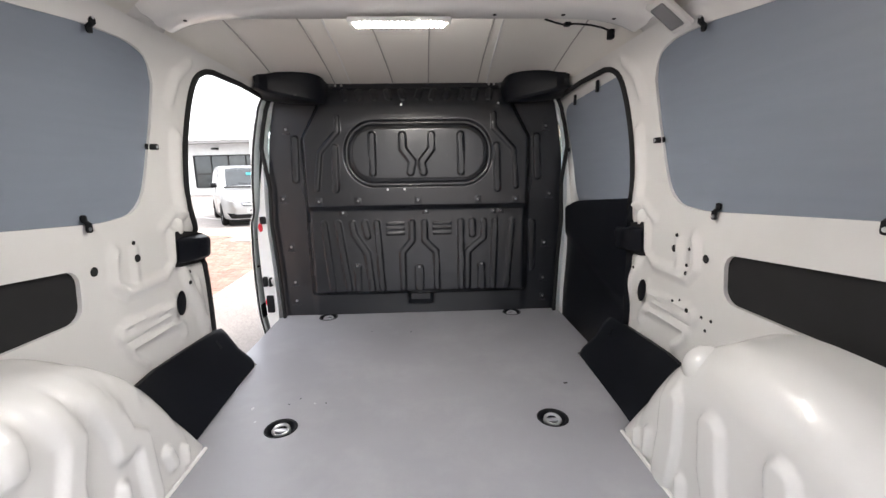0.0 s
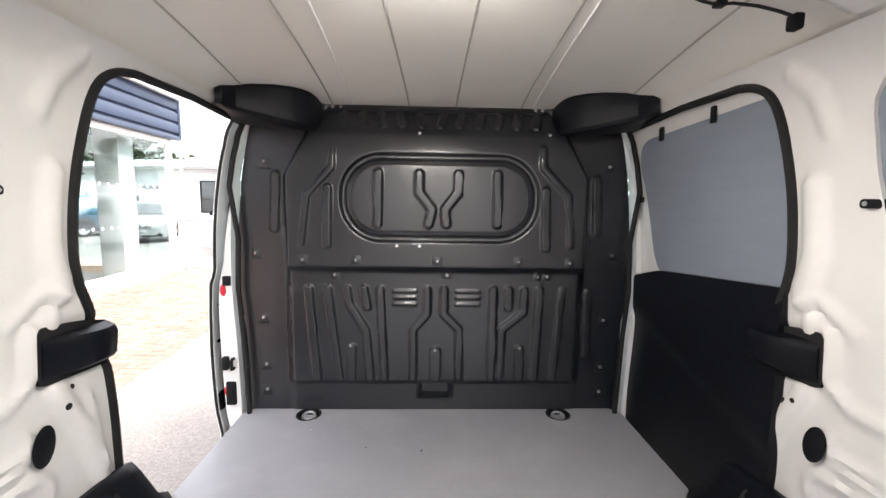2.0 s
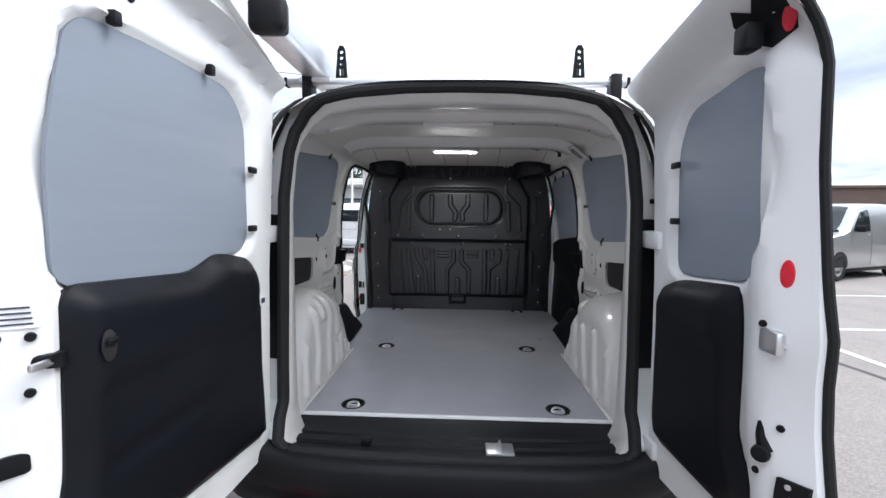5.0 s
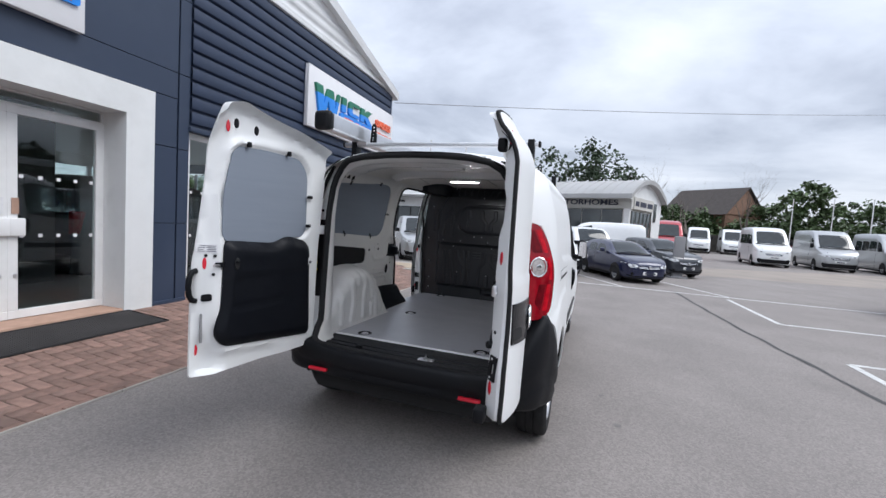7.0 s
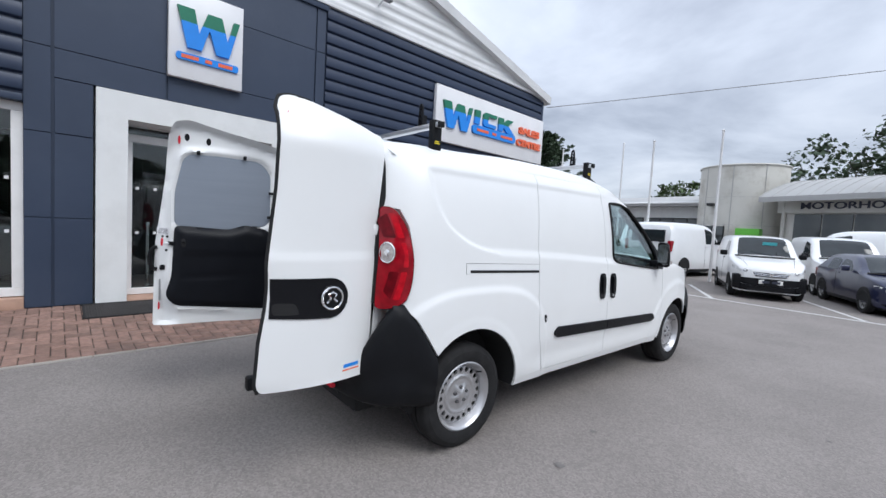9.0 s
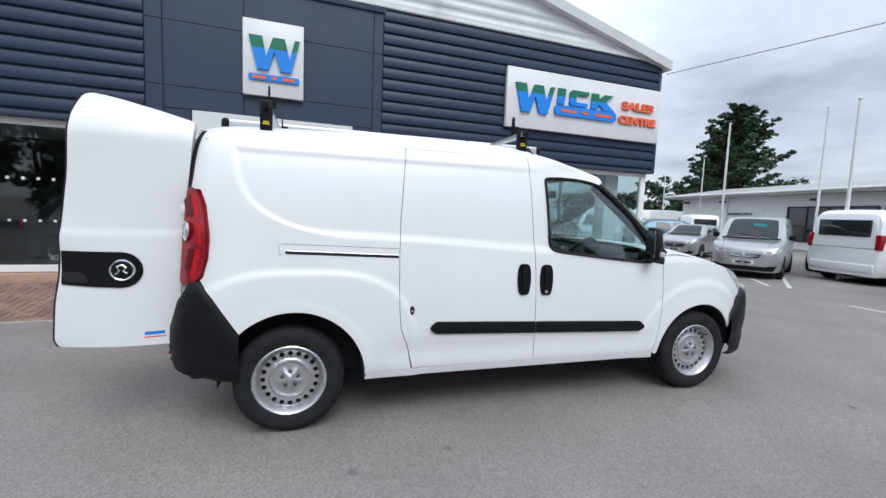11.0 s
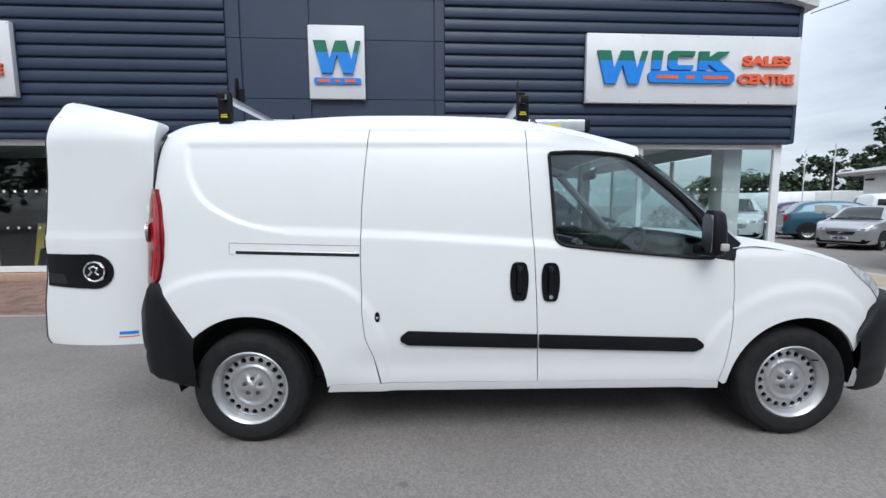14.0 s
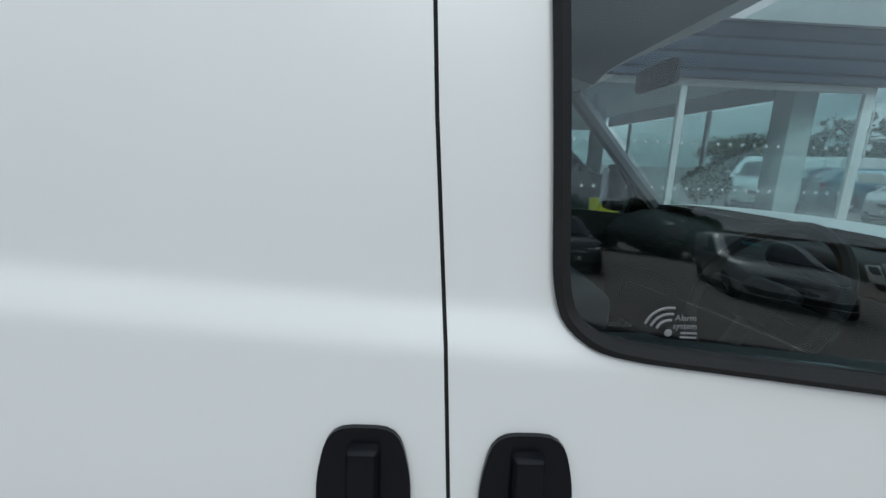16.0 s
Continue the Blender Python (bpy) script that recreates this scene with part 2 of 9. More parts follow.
INK = material("dark_ink", (0.03, 0.035, 0.06), 0.6, vary=0.1)
GREY_BOX = material("grey_speaker_plastic", (0.22, 0.22, 0.23), 0.6, vary=0.05)


def asphalt_material():
    m = material("asphalt", (0.204, 0.184, 0.174), 0.85, vary=0.10, scale=1.1, bump=0.004, bump_scale=130, dirt=(0.28, 0.256, 0.243), dirt_scale=0.22, dirt_amount=0.55)
    nt = m.node_tree
    N, L = nt.nodes.new, nt.links.new
    b = nt.nodes["Principled BSDF"]
    src = b.inputs["Base Color"].links[0].from_socket
    co = N("ShaderNodeTexCoord")
    v = N("ShaderNodeTexVoronoi")
    v.inputs["Scale"].default_value = 95
    L(co.outputs["Object"], v.inputs["Vector"])
    mr = N("ShaderNodeMapRange")
    mr.inputs["To Min"].default_value, mr.inputs["To Max"].default_value = 0.82, 1.20
    sc = N("ShaderNodeSeparateColor")
    L(v.outputs["Color"], sc.inputs[0])
    L(sc.outputs[0], mr.inputs[0])
    vm = N("ShaderNodeVectorMath")
    vm.operation = "SCALE"
    L(src, vm.inputs[0])
    L(mr.outputs[0], vm.inputs["Scale"])
    # small dark oil spots
    n = N("ShaderNodeTexNoise")
    n.inputs["Scale"].default_value = 1.7
    n.inputs["Detail"].default_value = 4
    L(co.outputs["Object"], n.inputs["Vector"])
    mr2 = N("ShaderNodeMapRange")
    mr2.inputs["From Min"].default_value, mr2.inputs["From Max"].default_value = 0.70, 0.76
    mr2.inputs["To Min"].default_value, mr2.inputs["To Max"].default_value = 1.0, 0.55
    L(n.outputs[0], mr2.inputs[0])
    vm2 = N("ShaderNodeVectorMath")
    vm2.operation = "SCALE"
    L(vm.outputs[0], vm2.inputs[0])
    L(mr2.outputs[0], vm2.inputs["Scale"])
    L(vm2.outputs[0], b.inputs["Base Color"])
    return m


ASPHALT = asphalt_material()

# ---- building tools ----
from mathutils.geometry import delaunay_2d_cdt


def thing(name, label, category, m=None, group=""):
    ob = tagged(new(name), label, category, group)
    if m is not None:
        ob.matrix_basis = m
    return ob


def finish(name, bm, mat, angle=35):
    bmesh.ops.recalc_face_normals(bm, faces=bm.faces)
    return raw_mesh(name, bm, mat, angle)


def raw_mesh(name, bm, mat, angle=35):
    lim = radians(angle)
    for e in bm.edges:
        if len(e.link_faces) != 2 or e.calc_face_angle(0) > lim:
            e.smooth = False
    for f in bm.faces:
        f.smooth = True
    me = bpy.data.meshes.new(name)
    bm.to_mesh(me)
    bm.free()
    if mat is not None:
        me.materials.append(mat)
    return me


def part(name, bm, mat, parent, label="", angle=35, keep=False):
    me = bm if isinstance(bm, bpy.types.Mesh) else (raw_mesh if keep else finish)(name, bm, mat, angle)
    ob = new(name, me)
    ob.parent = parent
    if label:
        ob["label"] = label
    return ob


def structure(name, bm, mat, label="", category=""):
    ob = new(name, finish(name, bm, mat) if isinstance(bm, bmesh.types.BMesh) else bm)
    return tagged(ob, label, category, kind="structure")


def add_box(bm, x0, x1, y0, y1, z0, z1, bevel=0.0, seg=2, m=None):
    r = bmesh.ops.create_cube(bm, size=1)
    for v in r["verts"]:
        v.co = Vector((x0 + (v.co.x + 0.5) * (x1 - x0), y0 + (v.co.y + 0.5) * (y1 - y0), z0 + (v.co.z + 0.5) * (z1 - z0)))
    vs = r["verts"]
    if bevel:
        es = list({e for v in vs for e in v.link_edges})
        out = bmesh.ops.bevel(bm, geom=es, offset=bevel, segments=seg, affect="EDGES", profile=0.5)
        vs = list({v for f in out["faces"] for v in f.verts} | {v for v in vs if v.is_valid})
    if m is not None:
        bmesh.ops.transform(bm, matrix=m, verts=vs)
    return vs


def box(x0, x1, y0, y1, z0, z1, bevel=0.0, seg=2, m=None):
    bm = bmesh.new()
    add_box(bm, x0, x1, y0, y1, z0, z1, bevel, seg, m)
    return bm


def add_grid(bm, pts, close_u=False, close_v=False):
    """A sheet of quads through rows of points."""
    rows = [[bm.verts.new(p) for p in r] for r in pts]
    nu, nv = len(rows), len(rows[0])
    for i in range(nu if close_u else nu - 1):
        for j in range(nv if close_v else nv - 1):
            q = [rows[i][j], rows[(i + 1) % nu][j], rows[(i + 1) % nu][(j + 1) % nv], rows[i][(j + 1) % nv]]
            if len({v.index if v.index >= 0 else id(v) for v in q}) == 4:
                bm.faces.new(q)
    return rows


def add_tube(bm, path, r, seg=8, closed=False, cap=True, flat=1.0):
    path = [Vector(p) for p in path]
    n = len(path)
    rows = []
    up = None
    for i, p in enumerate(path):
        a = path[(i - 1) % n] if closed or i > 0 else p
        b = path[(i + 1) % n] if closed or i < n - 1 else p
        t = (b - a).normalized()
        if up is None:
            up = Vector((0, 0, 1)) if abs(t.z) < 0.9 else Vector((0, 1, 0))
        side = t.cross(up).normalized()
        up = side.cross(t).normalized()
        rr = r[i] if isinstance(r, (list, tuple)) else r
        rows.append([p + (side * math.cos(k * math.tau / seg) + up * math.sin(k * math.tau / seg) * flat) * rr for k in range(seg)])
    vr = add_grid(bm, rows, close_u=closed, close_v=True)
    if cap and not closed:
        bm.faces.new(vr[0])
        bm.faces.new(list(reversed(vr[-1])))
    return vr


def tube(path, r, seg=8, closed=False, flat=1.0):
    bm = bmesh.new()
    add_tube(bm, path, r, seg, closed, flat=flat)
    return bm


def add_disc(bm, c, n, r, depth=0.004, seg=20, sy=1.0, turn=0.0):
    """A shallow round or oval cap at c, facing n."""
    n = Vector(n).normalized()
    q = n.to_track_quat("Z", "Y").to_matrix().to_4x4() @ Matrix.Rotation(turn, 4, "Z")
    rows = []
    for k, (rr, h) in enumerate(((1.0, 0.0), (1.0, depth * 0.6), (0.88, depth))):
        rows.append([Vector(c) + (q @ Vector((math.cos(a) * r * rr, math.sin(a) * r * sy * rr, h))) for a in [i * math.tau / seg for i in range(seg)]])
    vr = add_grid(bm, rows, close_v=True)
    bm.faces.new(vr[-1])
    bm.faces.new(list(reversed(vr[0])))


def disc(c, n, r, depth=0.004, seg=20, sy=1.0, turn=0.0):
    bm = bmesh.new()
    add_disc(bm, c, n, r, depth, seg, sy, turn)
    return bm


def lathe(profile, seg=32, axis="X"):
    """Turn (r, h) about an axis through the origin."""
    bm = bmesh.new()
    rows = []
    for i in range(seg):
        a = i * math.tau / seg
        rows.append([Vector((h, r * math.cos(a), r * math.sin(a))) if axis == "X" else Vector((r * math.cos(a), r * math.sin(a), h)) for r, h in profile])
    add_grid(bm, rows, close_u=True)
    bmesh.ops.remove_doubles(bm, verts=bm.verts, dist=1e-5)
    return bm


def round_poly(pts, r, seg=5):
    """A closed outline with rounded corners."""
    out = []
    n = len(pts)
    for i in range(n):
        p, a, b = Vector(pts[i]), Vector(pts[i - 1]), Vector(pts[(i + 1) % n])
        da, db = a - p, b - p
        k = min(r, da.length * 0.45, db.length * 0.45)
        p0, p1 = p + da.normalized() * k, p + db.normalized() * k
        for j in range(seg + 1):
            t = j / seg
            out.append(tuple(p0 * (1 - t) ** 2 + p * 2 * t * (1 - t) + p1 * t * t))
    return out


def resample(pts, step, closed=True):
    out = []
    n = len(pts)
    for i in range(n if closed else n - 1):
        a, b = Vector(pts[i]), Vector(pts[(i + 1) % n])
        d = (b - a).length
        if d < 1e-6:
            continue
        k = max(1, int(round(d / step)))
        out += [tuple(a.lerp(b, j / k)) for j in range(k)]
    if not closed:
        out.append(tuple(pts[-1]))
    return out


def inside(poly, P):
    """Which of the points P lie in the outline."""
    P = np.asarray(P, float)
    q = np.asarray(poly, float)
    x, y = P[:, 0], P[:, 1]
    r = np.zeros(len(P), bool)
    for (x0, y0), (x1, y1) in zip(q, np.roll(q, -1, axis=0)):
        if y0 == y1:
            continue
        r ^= ((y0 > y) != (y1 > y)) & (x < (x1 - x0) * (y - y0) / (y1 - y0) + x0)
    return r


def edge_dist(poly, P):
    P = np.asarray(P, float)
    q = np.asarray(poly, float)
    best = np.full(len(P), 1e9)
    for a, b in zip(q, np.roll(q, -1, axis=0)):
        d = b - a
        L2 = max(d @ d, 1e-12)
        t = np.clip(((P - a) @ d) / L2, 0, 1)
        best = np.minimum(best, np.hypot(*(P - a - t[:, None] * d).T))
    return best


def flat_mesh(outline, holes=(), step=0.03):
    """Triangles that fill an outline, with holes: points, faces and the loops of point numbers."""
    loops = [resample(o, step) for o in (outline, *holes)]
    P = np.array([p for l in loops for p in l], float)
    edges, spans, k = [], [], 0
    for l in loops:
        ids = list(range(k, k + len(l)))
        edges += list(zip(ids, ids[1:] + ids[:1]))
        spans.append(ids)
        k += len(l)
    lo, hi = P.min(0), P.max(0)
    gx, gy = np.meshgrid(np.arange(lo[0] + step / 2, hi[0], step), np.arange(lo[1] + step / 2, hi[1], step))
    G = np.stack([gx.ravel(), gy.ravel()], 1)
    if len(G):
        ok = inside(loops[0], G)
        for l in loops[1:]:
            ok &= ~inside(l, G)
        G = G[ok]
        for l in loops:
            if len(G):
                G = G[edge_dist(l, G) > step * 0.45]
    allp = [Vector(p) for p in P] + [Vector(p) for p in G]
    vo, eo, fo, src, _, _ = delaunay_2d_cdt(allp, edges, [], 0, 1e-6)
    vo = np.array([tuple(v) for v in vo])
    back = {}
    for i, s in enumerate(src):
        for j in s:
            back[j] = i
    cen = np.array([vo[list(f)].mean(0) for f in fo])
    ok = inside(loops[0], cen)
    for l in loops[1:]:
        ok &= ~inside(l, cen)
    faces = [tuple(f) for f, o in zip(fo, ok) if o]
    return vo, faces, [[back[i] for i in ids] for ids in spans]


def skin(outline, fmap, holes=(), step=0.03, rim=None, rim_holes=True):
    """A curved sheet: an outline in two coordinates carried onto a surface by fmap. rim: a vector by which its edges turn in."""
    vo, faces, loops = flat_mesh(outline, holes, step)
    bm = bmesh.new()
    vs = [bm.verts.new(fmap(float(a), float(b))) for a, b in vo]
    for f in faces:
        try:
            bm.faces.new([vs[i] for i in f])
        except ValueError:
            pass
    if rim is not None:
        for l in (loops if rim_holes else loops[:1]):
            if callable(rim):
                low = [bm.verts.new(rim(*map(float, vo[i]))) for i in l]
            else:
                low = [bm.verts.new(vs[i].co + Vector(rim)) for i in l]
            for a in range(len(l)):
                b = (a + 1) % len(l)
                try:
                    bm.faces.new([vs[l[a]], vs[l[b]], low[b], low[a]])
                except ValueError:
                    pass
    for v in [v for v in bm.verts if not v.link_faces]:
        bm.verts.remove(v)
    return bm


def slab(outline, fa, fb, holes=(), step=0.04):
    """A closed body between two surfaces over one outline."""
    vo, faces, loops = flat_mesh(outline, holes, step)
    bm = bmesh.new()
    A = [bm.verts.new(fa(float(a), float(b))) for a, b in vo]
    B = [bm.verts.new(fb(float(a), float(b))) for a, b in vo]
    for f in faces:
        bm.faces.new([A[i] for i in f])
        bm.faces.new([B[i] for i in reversed(f)])
    for l in loops:
        for a in range(len(l)):
            b = (a + 1) % len(l)
            try:
                bm.faces.new([A[l[a]], A[l[b]], B[l[b]], B[l[a]]])
            except ValueError:
                pass
    for v in [v for v in bm.verts if not v.link_faces]:
        bm.verts.remove(v)
    return bm


def extrude(outline, fmap, depth, holes=(), step=0.2):
    """A flat plate: an outline in two coordinates, mapped by fmap(a, b, h), h from 0 to depth."""
    return slab(outline, lambda a, b: fmap(a, b, depth), lambda a, b: fmap(a, b, 0.0), holes, step)


def curve(xs, ys):
    """A smooth function through points that never overshoots."""
    xs, ys = np.array(xs, float), np.array(ys, float)
    h = np.diff(xs)
    d = np.diff(ys) / h
    m = np.zeros(len(xs))
    m[0], m[-1] = d[0], d[-1]
    for i in range(1, len(xs) - 1):
        if d[i - 1] * d[i] > 0:
            w1, w2 = 2 * h[i] + h[i - 1], h[i] + 2 * h[i - 1]
            m[i] = (w1 + w2) / (w1 / d[i - 1] + w2 / d[i])

    def f(x):
        x = min(max(x, xs[0]), xs[-1])
        i = min(int(np.searchsorted(xs, x, side="right")) - 1, len(h) - 1)
        t = (x - xs[i]) / h[i]
        return ((2 * t ** 3 - 3 * t * t + 1) * ys[i] + (t ** 3 - 2 * t * t + t) * h[i] * m[i] + (3 * t * t - 2 * t ** 3) * ys[i + 1] + (t ** 3 - t * t) * h[i] * m[i + 1])
    return f


def smooth(t):
    t = min(max(t, 0.0), 1.0)
    return t * t * (3 - 2 * t)


def path_dist(path, a, b):
    best = 1e9
    for (x0, y0), (x1, y1) in zip(path, path[1:]):
        dx, dy = x1 - x0, y1 - y0
        t = min(max(((a - x0) * dx + (b - y0) * dy) / max(dx * dx + dy * dy, 1e-12), 0), 1)
        best = min(best, math.hypot(a - x0 - t * dx, b - y0 - t * dy))
    return best


def rr_dist(a, b, x0, x1, y0, y1, r):
    """Signed distance to a rounded box, below 0 inside."""
    cx, cy, hx, hy = (x0 + x1) / 2, (y0 + y1) / 2, (x1 - x0) / 2 - r, (y1 - y0) / 2 - r
    dx, dy = abs(a - cx) - hx, abs(b - cy) - hy
    return math.hypot(max(dx, 0), max(dy, 0)) + min(max(dx, dy), 0) - r


def text_mesh(name, body, size, depth, mat, bold=0.0):
    cu = bpy.data.curves.new(name, "FONT")
    cu.body, cu.size, cu.extrude, cu.align_x, cu.offset = body, size, depth, "CENTER", bold
    ob = bpy.data.objects.new(name, cu)
    scene.collection.objects.link(ob)
    me = bpy.data.meshes.new_from_object(ob.evaluated_get(bpy.context.evaluated_depsgraph_get()))
    bpy.data.objects.remove(ob)
    me.materials.clear()
    me.materials.append(mat)
    return me

# ---- ground ----
def sheet(name, pts, z, mat, label="", category="", kind="structure"):
    bm = bmesh.new()
    bm.faces.new([bm.verts.new((x, y, z)) for x, y in pts])
    me = raw_mesh(name, bm, mat)
    return tagged(new(name, me), label, category, kind=kind)


sheet("ground", [(-900, -900), (900, -900), (900, 900), (-900, 900)], 0.0, ASPHALT, "grey worn asphalt forecourt", "ground")
TH = radians(2.7)
BO = Matrix.Translation((-4.06, 0, 0)) @ Matrix.Rotation(TH, 4, "Z")  # x: out of the wall, y: along the wall


def line_strip(name, a, b, w, mat, z=0.004, label="worn white parking line on the asphalt", cat="road marking"):
    a, b = Vector(a), Vector(b)
    d = (b - a).normalized()
    n = Vector((-d.y, d.x)) * w / 2
    k = max(2, int((b - a).length / 0.5))
    bm = bmesh.new()
    rows = [[Vector((*(a.lerp(b, i / k) + n * s), z)) for s in (-1, 1)] for i in range(k + 1)]
    add_grid(bm, rows)
    return tagged(new(name, finish(name, bm, mat)), label, cat, kind="structure")


line_strip("parking_line_1", (-1.4, 9.17), (16.0, 9.32 - 0.35), 0.10, LINE_PAINT)
for i, (a, b) in enumerate((((-1.85, 11.6), (-0.55, 9.2)), ((0.55, 11.7), (1.95, 9.22)), ((3.1, 11.7), (4.4, 9.2)), ((4.15, 3.45), (4.02, -4.0)), ((4.15, 3.45), (9.5, 3.55)), ((4.3, 5.9), (9.5, 6.1)), ((4.3, 5.9), (4.25, 8.7)), ((-9.5, 8.9), (-3.4, 9.15)), ((-3.0, 10.1), (-4.6, 12.2)), ((-7.5, 13.2), (-3.3, 9.9)))):
    line_strip("parking_line_%d" % (i + 2), a, b, 0.09, LINE_PAINT)
seam = material("dark_tar_seam", (0.045, 0.044, 0.044), 0.7, vary=0.25, scale=6)
pts = [(3.2, 9.1), (3.25, 8.0), (3.34, 6.6), (3.42, 5.3), (3.52, 4.2), (3.66, 3.0), (3.80, 1.6), (3.84, 0.2), (3.95, -1.6), (4.0, -4.0)]
bm = bmesh.new()
rows = []
for p in resample(pts, 0.16, False):
    j = 0.028 * noise.noise(Vector((p[0] * 3, p[1] * 2.1, 0)))
    w = 0.030 + 0.016 * noise.noise(Vector((p[1] * 1.7, 4, 0)))
    rows.append([Vector((p[0] + j - w, p[1], 0.0035)), Vector((p[0] + j + w, p[1], 0.0035))])
add_grid(bm, rows)
tagged(new("tar_seam", finish("tar_seam", bm, seam)), "dark tar seam in the asphalt", "road", kind="structure")
stain = material("oil_stain", (0.142, 0.132, 0.128), 0.75, vary=0.3, scale=9)
for k, (x, y, sx, sy) in enumerate(((1.55, -0.95, 0.07, 0.03), (1.25, 0.9, 0.06, 0.02), (1.42, 4.1, 0.10, 0.03), (0.98, -2.0, 0.04, 0.03), (1.35, 0.35, 0.07, 0.03), (2.3, 2.2, 0.04, 0.015), (1.0, -1.35, 0.06, 0.03), (2.4, -0.55, 0.05, 0.04))):
    bm = bmesh.new()
    bm.faces.new([bm.verts.new((x + 0.6 * sx * math.cos(a) * (0.7 + 0.5 * noise.noise(Vector((math.cos(a) * 1.5, math.sin(a) * 1.5, k * 3)))), y + 1.5 * sy * math.sin(a) * (0.6 + 0.5 * noise.noise(Vector((math.cos(a) * 1.8, math.sin(a) * 1.8, k * 5 + 1)))), 0.003)) for a in [i * math.tau / 22 for i in range(22)]])
    tagged(new("oil_stain", raw_mesh("oil_stain", bm, stain)), "small dark stain on the asphalt", "stain", kind="structure")

ROAD = material("pale_brown_road_surface", (0.27, 0.235, 0.205), 0.9, vary=0.14, scale=0.5, dirt=(0.19, 0.175, 0.165), dirt_scale=0.8, dirt_amount=0.5)
sheet("road", [(4.2, 15.2), (11.0, 16.6), (40.0, 22.0), (40.0, 31.0), (17.0, 26.6), (5.4, 19.6)], 0.004, ROAD, "pale brown worn road between the parking rows", "road")

# ---- brick apron in front of the showroom, rising gently to the wall ----
apron = thing("brick_apron", "red-brown herringbone brick paving beside the showroom", "pavement", BO)
apron["kind"] = "structure"
AX0, AX1, AY0, AY1 = -0.05, 1.80, -8.0, 7.9


def apron_z(x):
    return 0.012 + 0.125 * smooth((AX1 - x) / 1.85) ** 1.0


bm = bmesh.new()
add_grid(bm, [[Vector((x, y, apron_z(x) - 0.004)) for x in np.linspace(AX0 - 0.6, AX1 + 0.044, 12)] for y in (AY0, AY1)])
part("bedding", bm, SAND_JOINT, apron)
kerb = bmesh.new()
for k in range(18):
    add_box(kerb, AX1 + 0.044, AX1 + 0.056, AY0 + k * 0.883, AY0 + k * 0.883 + 0.878, -0.02, 0.019, 0.003, 1)
part("edging_kerb", kerb, CONCRETE, apron, "thin concrete edging")

# ---- showroom ----
show = thing("showroom_building", "navy-clad showroom with white portal, glazing and profiled gable", "building", BO)


def bpart(name, bm, mat, label="", parent=None):
    return part(name, bm, mat, parent or show, label)


# cladding planks
def plank(y0, y1, z, h, parent):
    bm = bmesh.new()
    prof = [(0.0, 0.0), (0.012, 0.004), (0.036, 0.018), (0.040, 0.030), (0.040, h - 0.040), (0.034, h - 0.030), (0.004, h - 0.022), (0.0, h)]
    rows = [[Vector((x, y, z + q)) for x, q in prof] for y in (y0, y1)]
    add_grid(bm, rows)
    part("plank", bm, NAVY, parent)


PITCH = 0.192
for nm, y0, y1, z0, n in (("cladding_left", -14.0, -2.33, 2.55, 12), ("cladding_right", 1.22, 7.42, 2.50, 12)):
    back = bpart("cladding", box(-0.25, -0.002, y0, y1, z0 - 0.03, z0 + n * PITCH + 0.08), NAVY, "navy horizontal plank cladding")
    for k in range(n):
        plank(y0, y1, z0 + 0.02 + k * PITCH, PITCH, back)
bpart("corner_flashing", box(-0.25, 0.05, 7.40, 7.47, 2.44, 4.87, 0.006), NAVY_FLAT)
bpart("end_cladding", box(-8.0, -0.25, 7.30, 7.42, 2.47, 4.85, 0.006), NAVY_FLAT, "navy side cladding")
bpart("lower_flashing", box(-0.10, 0.05, 1.20, 7.45, 2.42, 2.485, 0.006), NAVY_FLAT)
bpart("lower_flashing", box(-0.10, 0.05, -14.0, -2.33, 2.46, 2.535, 0.006), NAVY_FLAT)
# flat panels of the entrance bay, with open joints
rows_z = [0.15, 1.19, 2.16, 3.12, 4.07, 4.75]
for y0, y1 in ((-2.33, -2.10), (-2.08, -1.0 + 0.0), (-1.0 + 0.015, 1.035), (1.05, 1.215)):
    for z0, z1 in zip(rows_z, rows_z[1:]):
        if y0 > -2.09 and y1 < 1.04:
            if z1 <= 2.2:
                yy = ((y0, -1.73),) if y0 < -1.5 else ((0.715, y1),)
            elif z1 < 3.2:
                yy = ((y0, y1),)
                z0 = 2.79
            else:
                yy = ((y0, y1),)
        else:
            yy = ((y0, y1),)
        for a, c in yy:
            bpart("wall_panel", box(-0.10, 0.012, a + 0.004, c - 0.004, z0 + 0.004, z1 - 0.004, 0.002, 1), NAVY_FLAT, "flat navy wall panel")
for a, c in ((-2.08, -1.73), (0.715, 1.035)):
    bpart("wall_panel", box(-0.10, 0.012, a + 0.006, c - 0.006, 2.166, 2.784, 0.004, 1), NAVY_FLAT)
bpart("joint_backing", box(-0.16, -0.015, -2.33, -1.73, 0.12, 4.75), NAVY_FLAT)
bpart("joint_backing", box(-0.16, -0.015, 0.715, 1.22, 0.12, 4.75), NAVY_FLAT)
bpart("joint_backing", box(-0.16, -0.015, -1.73, 0.715, 2.79, 4.75), NAVY_FLAT)
bpart("head_flashing", box(-0.15, 0.045, -2.36, 1.24, 4.75, 4.86, 0.006), NAVY_FLAT)
bpart("base_skirting", box(-0.1, 0.03, 0.715, 1.20, 0.13, 0.19, 0.005), NAVY_FLAT)
